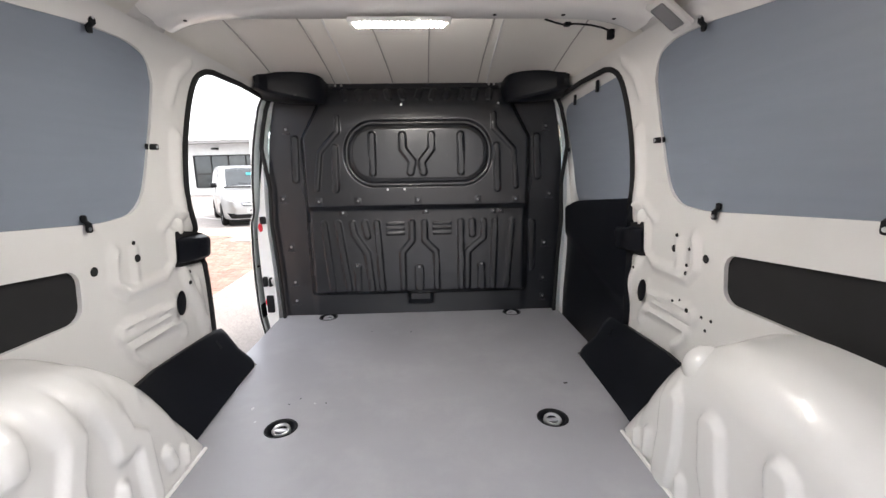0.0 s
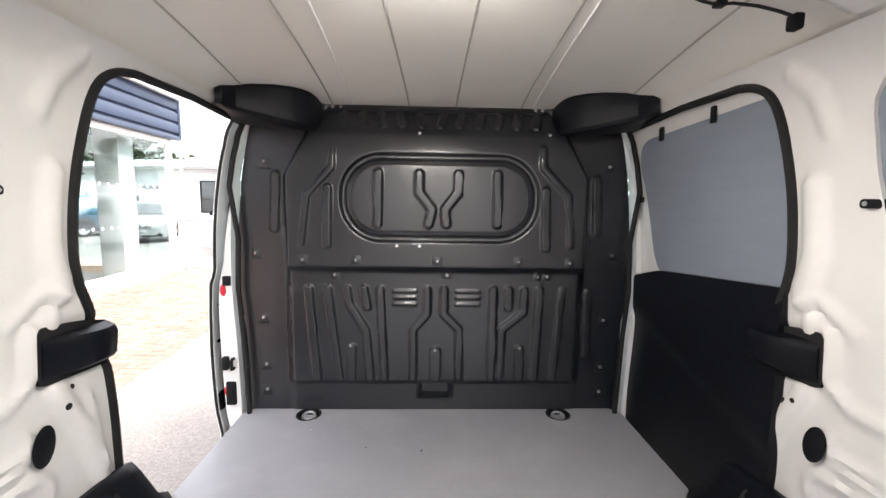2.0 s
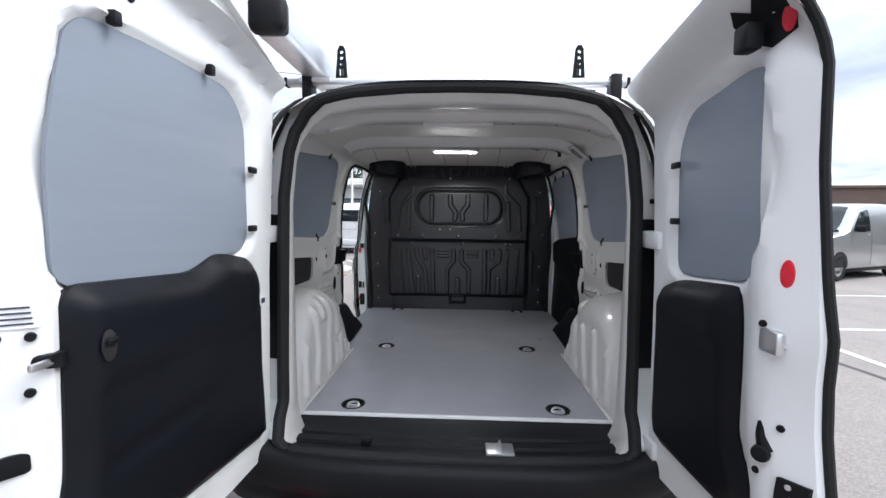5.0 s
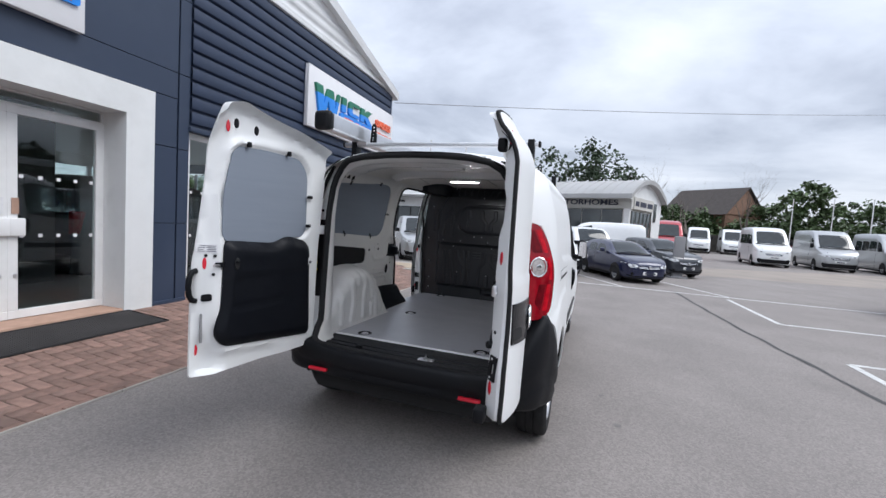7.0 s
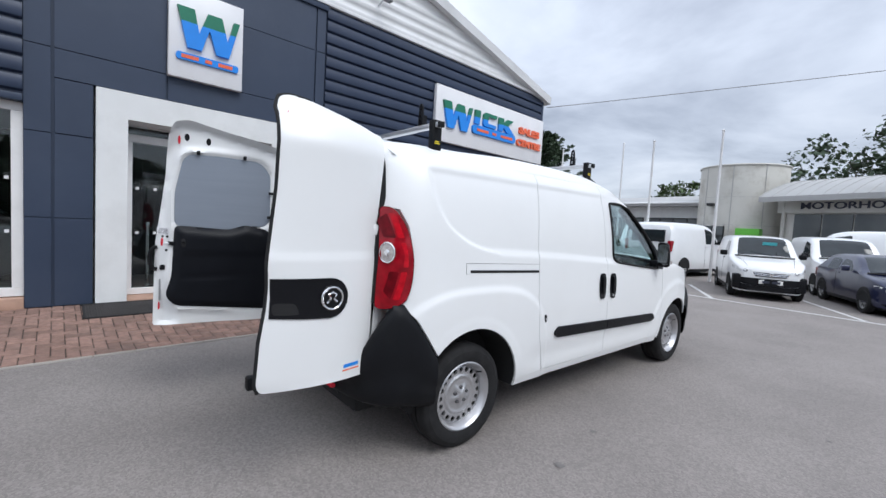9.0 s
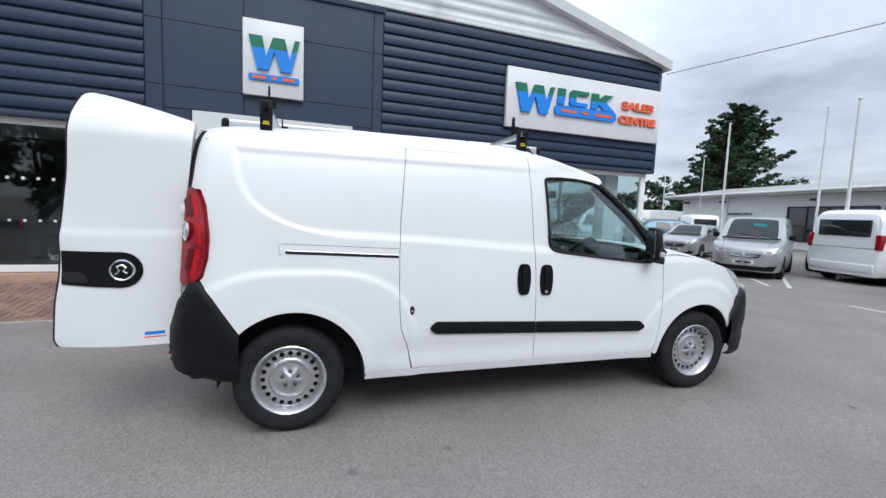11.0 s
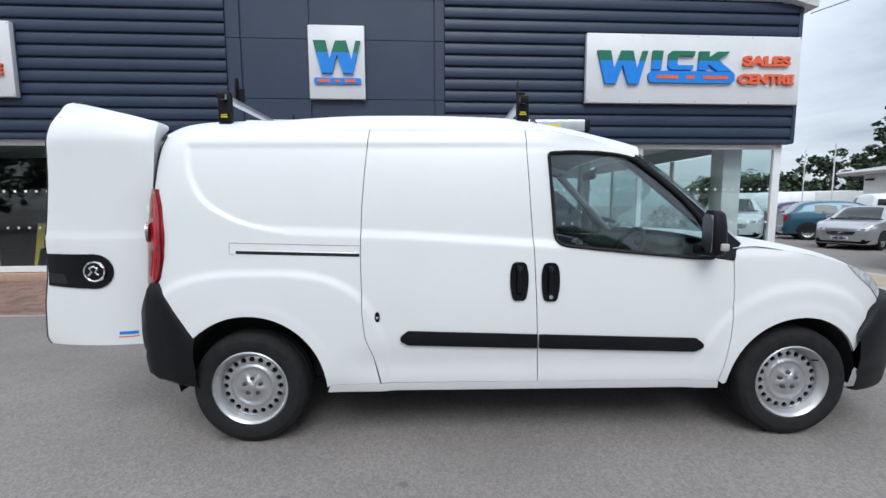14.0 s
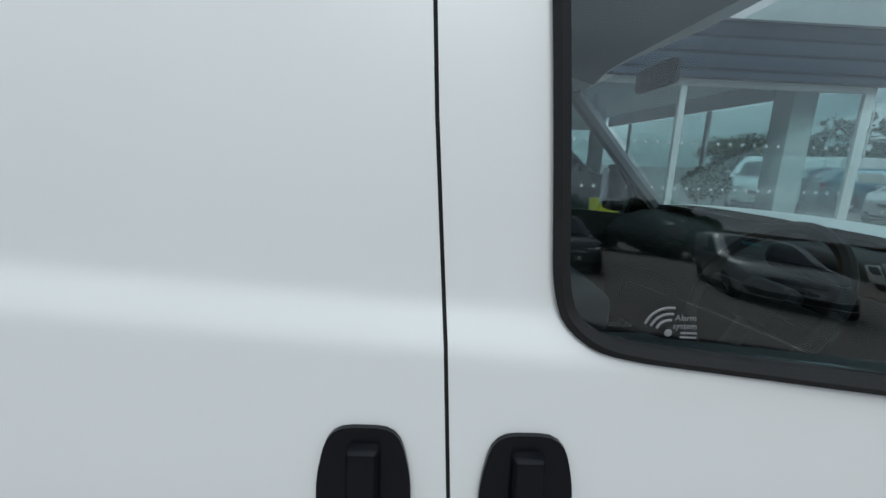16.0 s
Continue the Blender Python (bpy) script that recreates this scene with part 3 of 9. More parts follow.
# portal and glazed doors
po = [(-1.71, 0.13), (-1.40, 0.13), (-1.40, 2.45), (0.37, 2.45), (0.37, 0.13), (0.71, 0.13), (0.71, 2.78), (-1.71, 2.78)]
portal = bpart("portal", extrude(po, lambda y, z, h: Vector((-0.42 + h, y, z)), 0.46, step=0.3), RENDER_WHITE, "white rendered door portal")
bpart("threshold", box(-0.50, 0.02, -1.42, 0.39, 0.10, 0.175, 0.006), SANDSTONE, "pink stone threshold")


def glazed(name, y0, y1, z0, z1, x, bars, parent, fw=0.055, mat=FRAME_WHITE, label="white-framed glazing", mids=()):
    fr = bmesh.new()
    add_box(fr, x - 0.03, x + 0.03, y0, y1, z0, z0 + fw, 0.004, 1)
    add_box(fr, x - 0.03, x + 0.03, y0, y1, z1 - fw, z1, 0.004, 1)
    ys = [y0 + fw / 2] + list(bars) + [y1 - fw / 2]
    for y in ys:
        add_box(fr, x - 0.029, x + 0.029, y - fw / 2, y + fw / 2, z0 + fw, z1 - fw, 0.004, 1)
    w = part(name, fr, mat, parent, label)
    for a, c in zip(ys, ys[1:]):
        p = part("pane", box(x - 0.006, x + 0.006, a + fw / 2 - 0.005, c - fw / 2 + 0.005, z0 + fw - 0.005, z1 - fw + 0.005), SHOW_GLASS, w, "clear glass pane")
        p.visible_shadow = False
        for z in mids:
            n = max(2, int((c - a) / 0.16))
            for k in range(n):
                yy = a + (k + 0.5) * (c - a) / n
                part("safety_dot", box(x + 0.0065, x + 0.0085, yy - 0.018, yy + 0.018, z - 0.018, z + 0.018), PAPER, w)
    return w


glazed("door_head", -1.40, 0.37, 2.31, 2.45, -0.36, (), show, 0.02, FRAME_WHITE, "glazed strip over the doors")
for y0, y1, hs in ((-1.40, -0.515, 1), (-0.515, 0.37, -1)):
    dr = glazed("entrance_door", y0, y1, 0.18, 2.31, -0.34, (), show, 0.085, FRAME_WHITE, "white-framed glass entrance door", (1.02, 1.62))
    hy = -0.515 - 0.06 * hs
    part("pull_plate", box(-0.31, -0.27, hy - 0.07, hy + 0.07, 1.02, 1.20, 0.01), FRAME_WHITE, dr, "white square pull plate")
    part("notice", box(-0.308, -0.302, hy - 0.03, hy + 0.03, 1.24, 1.40), PAPER if hs > 0 else SANDSTONE, dr, "small notice on the door frame")
    part("door_lock", disc((-0.31, hy, 0.62), (1, 0, 0), 0.016, 0.008, 16, 1.5), ZINC, dr)
# shop windows
wr = glazed("shop_window", 1.22, 7.30, 0.28, 2.42, -0.10, (2.14, 4.72), show, 0.085, FRAME_WHITE, "white-framed shop window", (1.02, 1.62))
wl2 = glazed("shop_window", -14.0, -2.33, 0.28, 2.46, -0.10, (-8.2, -6.3, -4.45), show, 0.10, FRAME_WHITE, "white-framed shop window", (1.02, 1.62))
we = part("side_window", box(-0.13, -0.07, 7.24, 7.36, 0.28, 2.44, 0.006), FRAME_WHITE, show, "white corner post")
for x0, x1 in ((-3.2, -0.15), (-6.5, -3.3)):
    p = part("side_pane", box(x0, x1, 7.295, 7.305, 0.33, 2.42), SHOW_GLASS, we, "clear glass pane")
    p.visible_shadow = False
    part("side_frame", box(x0 - 0.1, x0, 7.27, 7.33, 0.28, 2.44, 0.005), FRAME_WHITE, we)
for y0, y1 in ((1.20, 7.40), (-14.0, -2.33)):
    bpart("window_plinth", box(-0.25, 0.02, y0, y1, 0.10, 0.27, 0.008), SANDSTONE, "pink stone plinth")
bpart("side_plinth", box(-7.5, -0.25, 7.25, 7.40, 0.0, 0.27, 0.008), SANDSTONE)
bpart("corner_column", box(-0.75, -0.40, 6.52, 6.88, 0.1, 2.5, 0.01), RENDER_WHITE, "white corner column")
for x in (-3.6, -7.2):
    bpart("inner_column", box(x - 0.12, x + 0.12, 5.0, 5.24, 0.1, 2.9, 0.01), RENDER_WHITE)
# interior: floor, ceiling, back wall
SHOW_FLOOR = material("dark_showroom_tiles", (0.075, 0.073, 0.07), 0.3, vary=0.1, scale=2)
bpart("showroom_floor", box(-9.0, -0.12, -14.0, 7.25, 0.05, 0.155), SHOW_FLOOR, "dark tiled showroom floor")
bpart("showroom_ceiling", box(-9.0, -0.26, -14.0, 7.25, 2.75, 2.85), RENDER_WHITE, "white showroom ceiling")
bpart("back_wall", box(-9.1, -9.0, -14.0, 2.4, 0.0, 4.8), RENDER_WHITE, "white back wall")
bpart("back_wall", box(-9.1, -9.0, 2.4, 7.3, 2.42, 4.8), RENDER_WHITE)
p = bpart("rear_pane", box(-9.06, -9.04, 2.4, 7.3, 0.05, 2.42), SHOW_GLASS, "clear rear glazing")
p.visible_shadow = False
for y in (2.42, 4.2, 5.8, 7.25):
    bpart("rear_mullion", box(-9.1, -9.0, y - 0.05, y + 0.05, 0.05, 2.42), FRAME_WHITE)
# two added walls in dashboard black carry the unlit room's dimness in their colour
bpart("inner_wall", box(-5.4, -5.3, -14.0, 1.1, 0.1, 2.75), DASH, "partition wall, near-black for the dim interior")
bpart("porch_wall", box(-2.6, -2.5, -2.3, 1.15, 0.1, 2.75), DASH, "inner lobby wall, near-black for the dim interior")
bpart("end_wall", box(-9.1, 0.0, -14.1, -14.0, 0.0, 4.9), NAVY_FLAT)
# gable in white profiled sheet and its verge
gz = lambda y: 4.74 + 0.248 * (7.55 - y) if y > -2.2 else 4.74 + 0.248 * 9.75 - 0.248 * (-2.2 - y)
bm = bmesh.new()
rows = []
z = 4.85
k = 0
while z < 7.2:
    for dz, x in ((0.0, 0.0), (0.03, 0.018), (0.11, 0.018), (0.14, 0.0)):
        ye = min(7.55, 7.55 - (z + dz - 4.74) / 0.248)
        ys = max(-14.0, -2.2 - (4.74 + 0.248 * 9.75 - (z + dz)) / 0.248)
        if ye > ys:
            rows.append([Vector((x + 0.01, ys, z + dz)), Vector((x + 0.01, ye, z + dz))])
    z += 0.19
add_grid(bm, rows)
bpart("gable_sheet", bm, ROOF_WHITE, "white profiled sheet gable")
for ya, yb2 in ((7.62, -2.2), (-2.2, -14.2)):
    za, zb = gz(min(ya, 7.55)) - 0.02, gz(max(yb2, -14.0))
    bm = bmesh.new()
    rows = [[Vector((x, y, zz2 + q)) for x, q in ((-0.3, -0.02), (0.16, -0.02), (0.18, 0.16), (0.14, 0.19), (-0.3, 0.19))] for y, zz2 in ((ya, za), ((ya + yb2) / 2, (za + zb) / 2), (yb2, zb))]
    vr = add_grid(bm, rows)
    bpart("verge", bm, ROOF_WHITE, "white verge flashing")
    bm = bmesh.new()
    add_grid(bm, [[Vector((x, y, zz2 + 0.15)) for x in (-10.0, 0.05)] for y, zz2 in ((ya, za), (yb2, zb))])
    bpart("roof_sheet", bm, ROOF_WHITE, "white roof sheet")
bpart("eaves_trim", box(-0.2, 0.06, -14.0, 7.5, 4.84, 4.90, 0.006), ROOF_WHITE)
for y in (2.2,):
    bpart("floodlight_arm", tube([(0.02, y, 5.22), (0.22, y, 5.30), (0.30, y, 5.28)], 0.02, 8), ALU, "small floodlight on the gable")
    bpart("floodlight", box(0.24, 0.36, y - 0.08, y + 0.08, 5.20, 5.28, 0.02), GREY_BOX)

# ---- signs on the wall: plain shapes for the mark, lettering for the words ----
BASIS = Matrix(((0, 0, 1, 0), (1, 0, 0, 0), (0, 1, 0, 0), (0, 0, 0, 1)))  # text plane to wall plane


def shape(owner, name, poly, x, mat, d=0.05, lab=""):
    return part(name, extrude(poly, lambda y, z, h: Vector((x + h, y, z)), d, step=0.5), mat, owner, lab)


def two_tone(owner, poly, zsplit, x):
    """A raised shape, green above and blue below."""
    lo_p, hi_p = [], []
    n = len(poly)
    for i in range(n):
        a, c = poly[i], poly[(i + 1) % n]
        (hi_p if a[1] >= zsplit else lo_p).append(a)
        if (a[1] - zsplit) * (c[1] - zsplit) < 0:
            t = (zsplit - a[1]) / (c[1] - a[1])
            m = (a[0] + t * (c[0] - a[0]), zsplit)
            lo_p.append(m), hi_p.append(m)
    if len(hi_p) > 2:
        shape(owner, "green_shape", hi_p, x, SIGN_GREEN)
    if len(lo_p) > 2:
        shape(owner, "blue_shape", lo_p, x, SIGN_BLUE)


def mark(owner, y, z, w, h, x, s):
    """The dealer's mark: a zigzag band, green above the share s of its height and blue below."""
    q = lambda a, b: (y + a * w, z + b * h)
    e = 1 - s
    xa, xb, xc, xd = 0.26 + e * 0.13, 0.335 + (s - 0.42) * 0.233, 0.70 + e * 0.167, 0.80 + (s - 0.40) * 0.167
    lo_x, hi_x = 0.16 * e, 1 - 0.17 * e
    for poly in ([(lo_x, s), (xa, s), (0.26, 1), (0, 1)], [(xb, s), (xc, s), (0.70, 1), (0.47, 1)], [(xd, s), (hi_x, s), (1, 1), (0.90, 1)]):
        shape(owner, "green_shape", [q(*p) for p in poly], x, SIGN_GREEN)
    low = [(0.16, 0), (0.38, 0), (0.50, 0.58), (0.62, 0), (0.83, 0), (hi_x, s), (xd, s), (0.80, 0.40), (xc, s), (xb, s), (0.335, 0.42), (xa, s), (lo_x, s)]
    shape(owner, "blue_shape", [q(*p) for p in low], x, SIGN_BLUE)


def big_sign(y0):
    s = thing("wall_sign", "white dealer sign board with green, blue and orange shapes", "sign", BO)
    s["group"] = "dealer signs"
    part("board", box(0.05, 0.13, y0, y0 + 3.80, 3.08, 4.212, 0.006), SIGN_WHITE, s, "white sign board")
    part("board_side", box(0.03, 0.052, y0 - 0.01, y0 + 3.81, 3.07, 4.222), NAVY_FLAT, s)
    mark(s, y0 + 0.17, 3.385, 0.87, 0.535, 0.131, 0.70)
    two_tone(s, [(y0 + 1.115, 3.625), (y0 + 1.275, 3.625), (y0 + 1.305, 3.93), (y0 + 1.13, 3.93)], 3.775, 0.131)
    for poly in ([(1.45, 3.625), (1.83, 3.625), (1.84, 3.700), (1.57, 3.700), (1.555, 3.72), (1.565, 3.835), (1.585, 3.855), (1.855, 3.855), (1.865, 3.93), (1.46, 3.93), (1.41, 3.885), (1.40, 3.67)],
                 [(1.935, 3.625), (2.095, 3.625), (2.10, 3.725), (2.27, 3.610), (2.53, 3.610), (2.28, 3.79), (2.48, 3.93), (2.26, 3.93), (2.115, 3.835), (2.12, 3.93), (1.95, 3.93)]):
        two_tone(s, [(y0 + p, q) for p, q in poly], 3.775, 0.131)
    shape(s, "blue_bar", round_poly([(y0 + 1.06, 3.41), (y0 + 2.585, 3.41), (y0 + 2.585, 3.602), (y0 + 1.06, 3.602)], 0.09, 5), 0.131, SIGN_BLUE, 0.05)
    for k, (a, c) in enumerate(((1.20, 1.58), (1.72, 1.86), (2.02, 2.46))):
        shape(s, "orange_bar", [(y0 + a, 3.475), (y0 + c, 3.475), (y0 + c, 3.53), (y0 + a, 3.53)], 0.182, SIGN_ORANGE, 0.006)
    for word, z, yy, wd, ht in (("SALES", 3.705, 2.735, 0.85, 0.17), ("CENTRE", 3.405, 2.655, 1.015, 0.17)):
        t = part("letters", text_mesh("letters", word, 0.24, 0.02, SIGN_ORANGE, 0.012), None, s, "raised orange letters")
        lo_v = [min(v.co[i] for v in t.data.vertices) for i in (0, 1)]
        hi_v = [max(v.co[i] for v in t.data.vertices) for i in (0, 1)]
        fx, fy = wd / (hi_v[0] - lo_v[0]), ht / (hi_v[1] - lo_v[1])
        t.matrix_local = Matrix.Translation((0.155, y0 + yy - lo_v[0] * fx, z - lo_v[1] * fy)) @ BASIS @ Matrix.Diagonal((fx, fy, 1, 1))
    for a in (0.03, 0.95, 1.93, 2.9, 3.78):
        for z in (3.11, 4.185):
            part("fixing", disc((0.1295, y0 + a, z), (1, 0, 0), 0.010, 0.003, 8), GREY_BOX, s)
    return s


big_sign(3.60)
big_sign(-9.31)
sq = thing("square_sign", "square white sign with a green and blue mark", "sign", BO)
part("board", box(0.02, 0.10, -1.0, -0.10, 3.105, 4.26, 0.006), SIGN_WHITE, sq, "white sign board")
mark(sq, -0.914, 3.50, 0.754, 0.505, 0.101, 0.64)
shape(sq, "blue_bar", round_poly([(-0.92, 3.335), (-0.16, 3.335), (-0.16, 3.43), (-0.92, 3.43)], 0.04, 4), 0.101, SIGN_BLUE, 0.03)
for a, c in ((-0.86, -0.66), (-0.58, -0.50), (-0.42, -0.24)):
    shape(sq, "orange_bar", [(a, 3.36), (c, 3.36), (c, 3.405), (a, 3.405)], 0.132, SIGN_ORANGE, 0.005)

# door mat
mat_t = thing("door_mat", "black ribbed rubber entrance mat on the bricks", "mat", BO)
bm = bmesh.new()
add_grid(bm, [[Vector((x, y, apron_z(x) + dz)) for x in np.linspace(0.05, 0.66, 6)] for y, dz in ((-1.85, 0.002), (-1.83, 0.014), (0.40, 0.014), (0.42, 0.002))])
part("mat_sheet", bm, MAT_RUBBER, mat_t)
hatch = bmesh.new()
for i, y in enumerate(np.arange(-1.81, 0.38, 0.024)):
    for k in range(19):
        x = 0.075 + k * 0.030 + (i % 2) * 0.015
        c = Vector((x, y, apron_z(x) + 0.0135))
        top = [hatch.verts.new(c + Vector((dx, dy, 0.005))) for dx, dy in ((-0.006, -0.008), (0.007, -0.008), (0.006, 0.008), (-0.007, 0.008))]
        foot = [hatch.verts.new(c + Vector((dx, dy, 0.0))) for dx, dy in ((-0.009, -0.010), (0.009, -0.010), (0.009, 0.010), (-0.009, 0.010))]
        hatch.faces.new(top)
        for q in range(4):
            hatch.faces.new((foot[q], foot[(q + 1) % 4], top[(q + 1) % 4], top[q]))
o = part("mat_relief", hatch, MAT_NUB, mat_t)
o["kind"] = "stuff"
part("mat_border", tube([(0.05, -1.85, apron_z(0.05) + 0.012), (0.66, -1.85, apron_z(0.66) + 0.012), (0.66, 0.42, apron_z(0.66) + 0.012), (0.05, 0.42, apron_z(0.05) + 0.012)], 0.012, 6, True), RUBBER, mat_t)

# things seen through the glass
for px, py in ((-1.0, -1.05), (-1.0, -0.75), (-1.3, -6.2)):
    st = thing("queue_post", "chrome queue post on a round base", "barrier", BO @ Matrix.Translation((px, py, 0.155)))
    part("base", lathe([(0.0, 0.02), (0.10, 0.018), (0.15, 0.008), (0.15, 0.0)], 24, "Z"), CHROME, st)
    part("post", tube([(0, 0, 0.01), (0, 0, 0.95)], 0.024, 12), CHROME, st)
    part("cap", lathe([(0.0, 1.0), (0.028, 0.99), (0.032, 0.94), (0.024, 0.93)], 16, "Z"), CHROME, st)
pot_leaf = material("potted_leaf", (0.03, 0.07, 0.03), 0.6, vary=0.3, scale=20, island=0.3)
for px, py, pz in ((-0.75, 5.6, 0.155), (-1.1, 6.1, 0.155)):
    pl = thing("potted_plant", "dark clipped shrub in a black pot", "plant", BO @ Matrix.Translation((px, py, pz)))
    part("pot", lathe([(0.0, 0.0), (0.13, 0.0), (0.19, 0.38), (0.17, 0.38), (0.16, 0.33), (0.0, 0.33)], 20, "Z"), RUBBER, pl)
    part("stem", tube([(0, 0, 0.33), (0.01, 0, 0.70)], 0.015, 8), DASH, pl)
    bm = bmesh.new()
    for k in range(420):
        v = Vector((random.gauss(0, 1), random.gauss(0, 1), random.gauss(0, 1))).normalized() * (0.16 + 0.10 * random.random())
        c = Vector((0, 0, 0.92)) + v
        t = Matrix.Translation(c) @ Euler((random.random() * 6, random.random() * 6, random.random() * 6)).to_matrix().to_4x4()
        bm.faces.new([bm.verts.new(t @ Vector(q)) for q in ((-0.012, -0.03, 0), (0.012, -0.03, 0), (0.016, 0.01, 0.004), (0, 0.04, 0), (-0.016, 0.01, 0.004))])
    part("leaves", bm, pot_leaf, pl)
fl = thing("floor_sign", "yellow folding floor sign inside the door", "sign", BO @ Matrix.Translation((-1.0, 4.3, 0.155)))
part("board", box(-0.02, 0.02, -0.16, 0.16, 0, 0.62, 0.01, m=Matrix.Rotation(radians(10), 4, "Y")), YELLOW, fl)
part("board", box(-0.02, 0.02, -0.16, 0.16, 0, 0.62, 0.01, m=Matrix.Translation((-0.2, 0, 0)) @ Matrix.Rotation(radians(-10), 4, "Y")), YELLOW, fl)

# kerbed island beside the showroom corner
isl = [(-2.55, 7.55), (-2.62, 8.15), (-2.95, 8.75), (-3.6, 8.98), (-5.2, 8.98), (-12.0, 8.98), (-12.0, 7.75), (-4.6, 7.85), (-4.3, 7.35), (-2.75, 7.35)]
ip = round_poly(isl, 0.25, 5)
island = thing("kerbed_island", "low kerbed island with buff slabs", "pavement")
island["kind"] = "structure"
part("kerb", slab(ip, lambda x, y: Vector((x, y, 0.10)), lambda x, y: Vector((x, y, -0.02)), step=0.4), CONCRETE, island, "concrete kerb")
c = Vector((-6.5, 8.2))
BUFF = material("buff_paving", (0.36, 0.29, 0.21), 0.85, vary=0.12, scale=6, bump=0.002, bump_scale=60)
part("paving", slab([(-3.0, 7.6), (-2.98, 8.1), (-3.3, 8.55), (-3.8, 8.74), (-11.8, 8.74), (-11.8, 7.95), (-4.6, 8.0), (-4.1, 7.6)], lambda x, y: Vector((x, y, 0.106)), lambda x, y: Vector((x, y, 0.08)), step=0.5), BUFF, island)

# ---- the white panel van: y runs forward from the rear axle, x to its right ----
van = thing("panel_van", "white long-wheelbase panel van with open rear doors on the asphalt", "van", pose(-0.015, 0, 0))

side_base = curve([0.28, 0.33, 0.42, 0.60, 0.80, 0.95, 1.06, 1.13, 1.18, 1.30, 1.45, 1.62, 1.70, 1.76, 1.80],
                  [0.868, 0.888, 0.905, 0.914, 0.916, 0.911, 0.904, 0.899, 0.895, 0.886, 0.868, 0.834, 0.806, 0.770, 0.72])
rear_y = curve([0.30, 0.60, 1.00, 1.45, 1.75, 1.90], [-0.60, -0.61, -0.590, -0.562, -0.530, -0.480])
front_in = curve([2.4, 3.0, 3.3, 3.55, 3.75, 3.9, 4.0], [0.0, 0.0, 0.025, 0.09, 0.20, 0.36, 0.60])
belt_low = curve([-0.5, 0.2, 0.9, 1.6, 2.7], [1.215, 1.190, 1.160, 1.115, 1.06])

recess_back = curve([1.20, 1.24, 1.285, 1.39, 1.545, 1.70, 1.80], [0.24, 0.05, -0.075, -0.225, -0.300, -0.322, -0.325])


def side_x(y, z):
    """Half width of the van's outer skin."""
    x = side_base(z)
    # the load area's upper panel lies back behind a soft step
    top = 0.6 * smooth((1.705 - z) / 0.050)
    low = min(max((z - belt_low(y)) / 0.046, 0.0), 1.0)
    back = smooth((y - recess_back(z)) / 0.045)
    w = smooth((y - 1.3) / 0.7)
    x += 0.006 * smooth((1.74 - z) / 0.06) - 0.022 * low * back * (top * (1 - w) + 0.9 * w * smooth((1.75 - z) / 0.06))
    # wheel arch shoulders
    d = ((abs(y - 0.09) / 0.72) ** 3 + (max(z - 0.33, 0.0) / 0.68) ** 3) ** (1 / 3)
    x += 0.013 * smooth((1.0 - d) / 0.075)
    d = math.hypot(y - 0.03, z - 0.33)
    x += 0.003 * smooth((0.500 - d) / 0.05)
    d = math.hypot(y - 3.10, (z - 0.31) * 1.02)
    x += 0.012 * smooth((0.625 - d) / 0.055) + 0.004 * smooth((0.50 - d) / 0.04)
    # sill hollow between the axles
    if 0.4 < y < 2.8:
        x -= 0.012 * math.exp(-((z - 0.46) / 0.09) ** 2) * smooth((y - 0.5) / 0.2) * smooth((2.7 - y) / 0.2)
    # rear corner
    yr = rear_y(z)
    t = min(max((yr + 0.34 - y) / 0.34, 0), 1)
    x -= 0.165 * t ** 2.6
    # the cab leans in towards the windscreen
    if y > 1.6 and z > 1.08:
        x -= 0.115 * smooth((y - 1.6) / 0.95) * min((z - 1.08) / 0.52, 1.15) ** 1.7
    x -= front_in(y)
    return x


def side(sx, off=0.0):
    return lambda y, z: Vector((sx * (side_x(y, z) + off), y, z))


def arch(cy, cz, r, a0, a1, n=22):
    return [(cy + r * math.cos(radians(a0 + (a1 - a0) * i / n)), cz + r * math.sin(radians(a0 + (a1 - a0) * i / n))) for i in range(n + 1)]


def pane(sx, off):
    """The door glass: nearly upright at the belt, curving in towards the roof."""
    def at_yz(y, z):
        lo_z, hi_z = belt_low(y) + 0.075, 1.60
        a, b = side_x(y, lo_z), side_x(y, hi_z)
        t = (z - lo_z) / (hi_z - lo_z)
        return Vector((sx * (a + (b - a) * (0.40 * t + 0.60 * max(t, 0.0) ** 2) - 0.006 + off), y, z))
    return at_yz


GAP = 0.0022
rear_gap = [(0.695, 1.765), (0.675, 1.55), (0.657, 1.32), (0.650, 1.10), (0.655, 0.75), (0.668, 0.62), (0.715, 0.50), (0.75, 0.356)]
mid_gap = [(1.565, 1.768), (1.567, 1.62), (1.580, 1.35), (1.596, 1.12), (1.612, 0.80), (1.63, 0.353)]
nose_gap = [(2.698, 1.03), (2.706, 0.85), (2.695, 0.6), (2.668, 0.43), (2.648, 0.353)]
WIN = [(1.687, 1.628), (1.82, 1.637), (1.98, 1.636), (2.10, 1.626), (2.195, 1.605), (2.30, 1.52), (2.45, 1.375), (2.575, 1.20), (2.60, 1.10), (2.585, 1.048), (2.50, 1.050), (2.25, 1.074), (2.0, 1.098), (1.80, 1.118), (1.753, 1.127), (1.724, 1.15), (1.714, 1.19)]
R_AX, F_AX = (0.03, 0.33), (3.10, 0.31)


def shift(p, d):
    return [(a + d, b) for a, b in p]


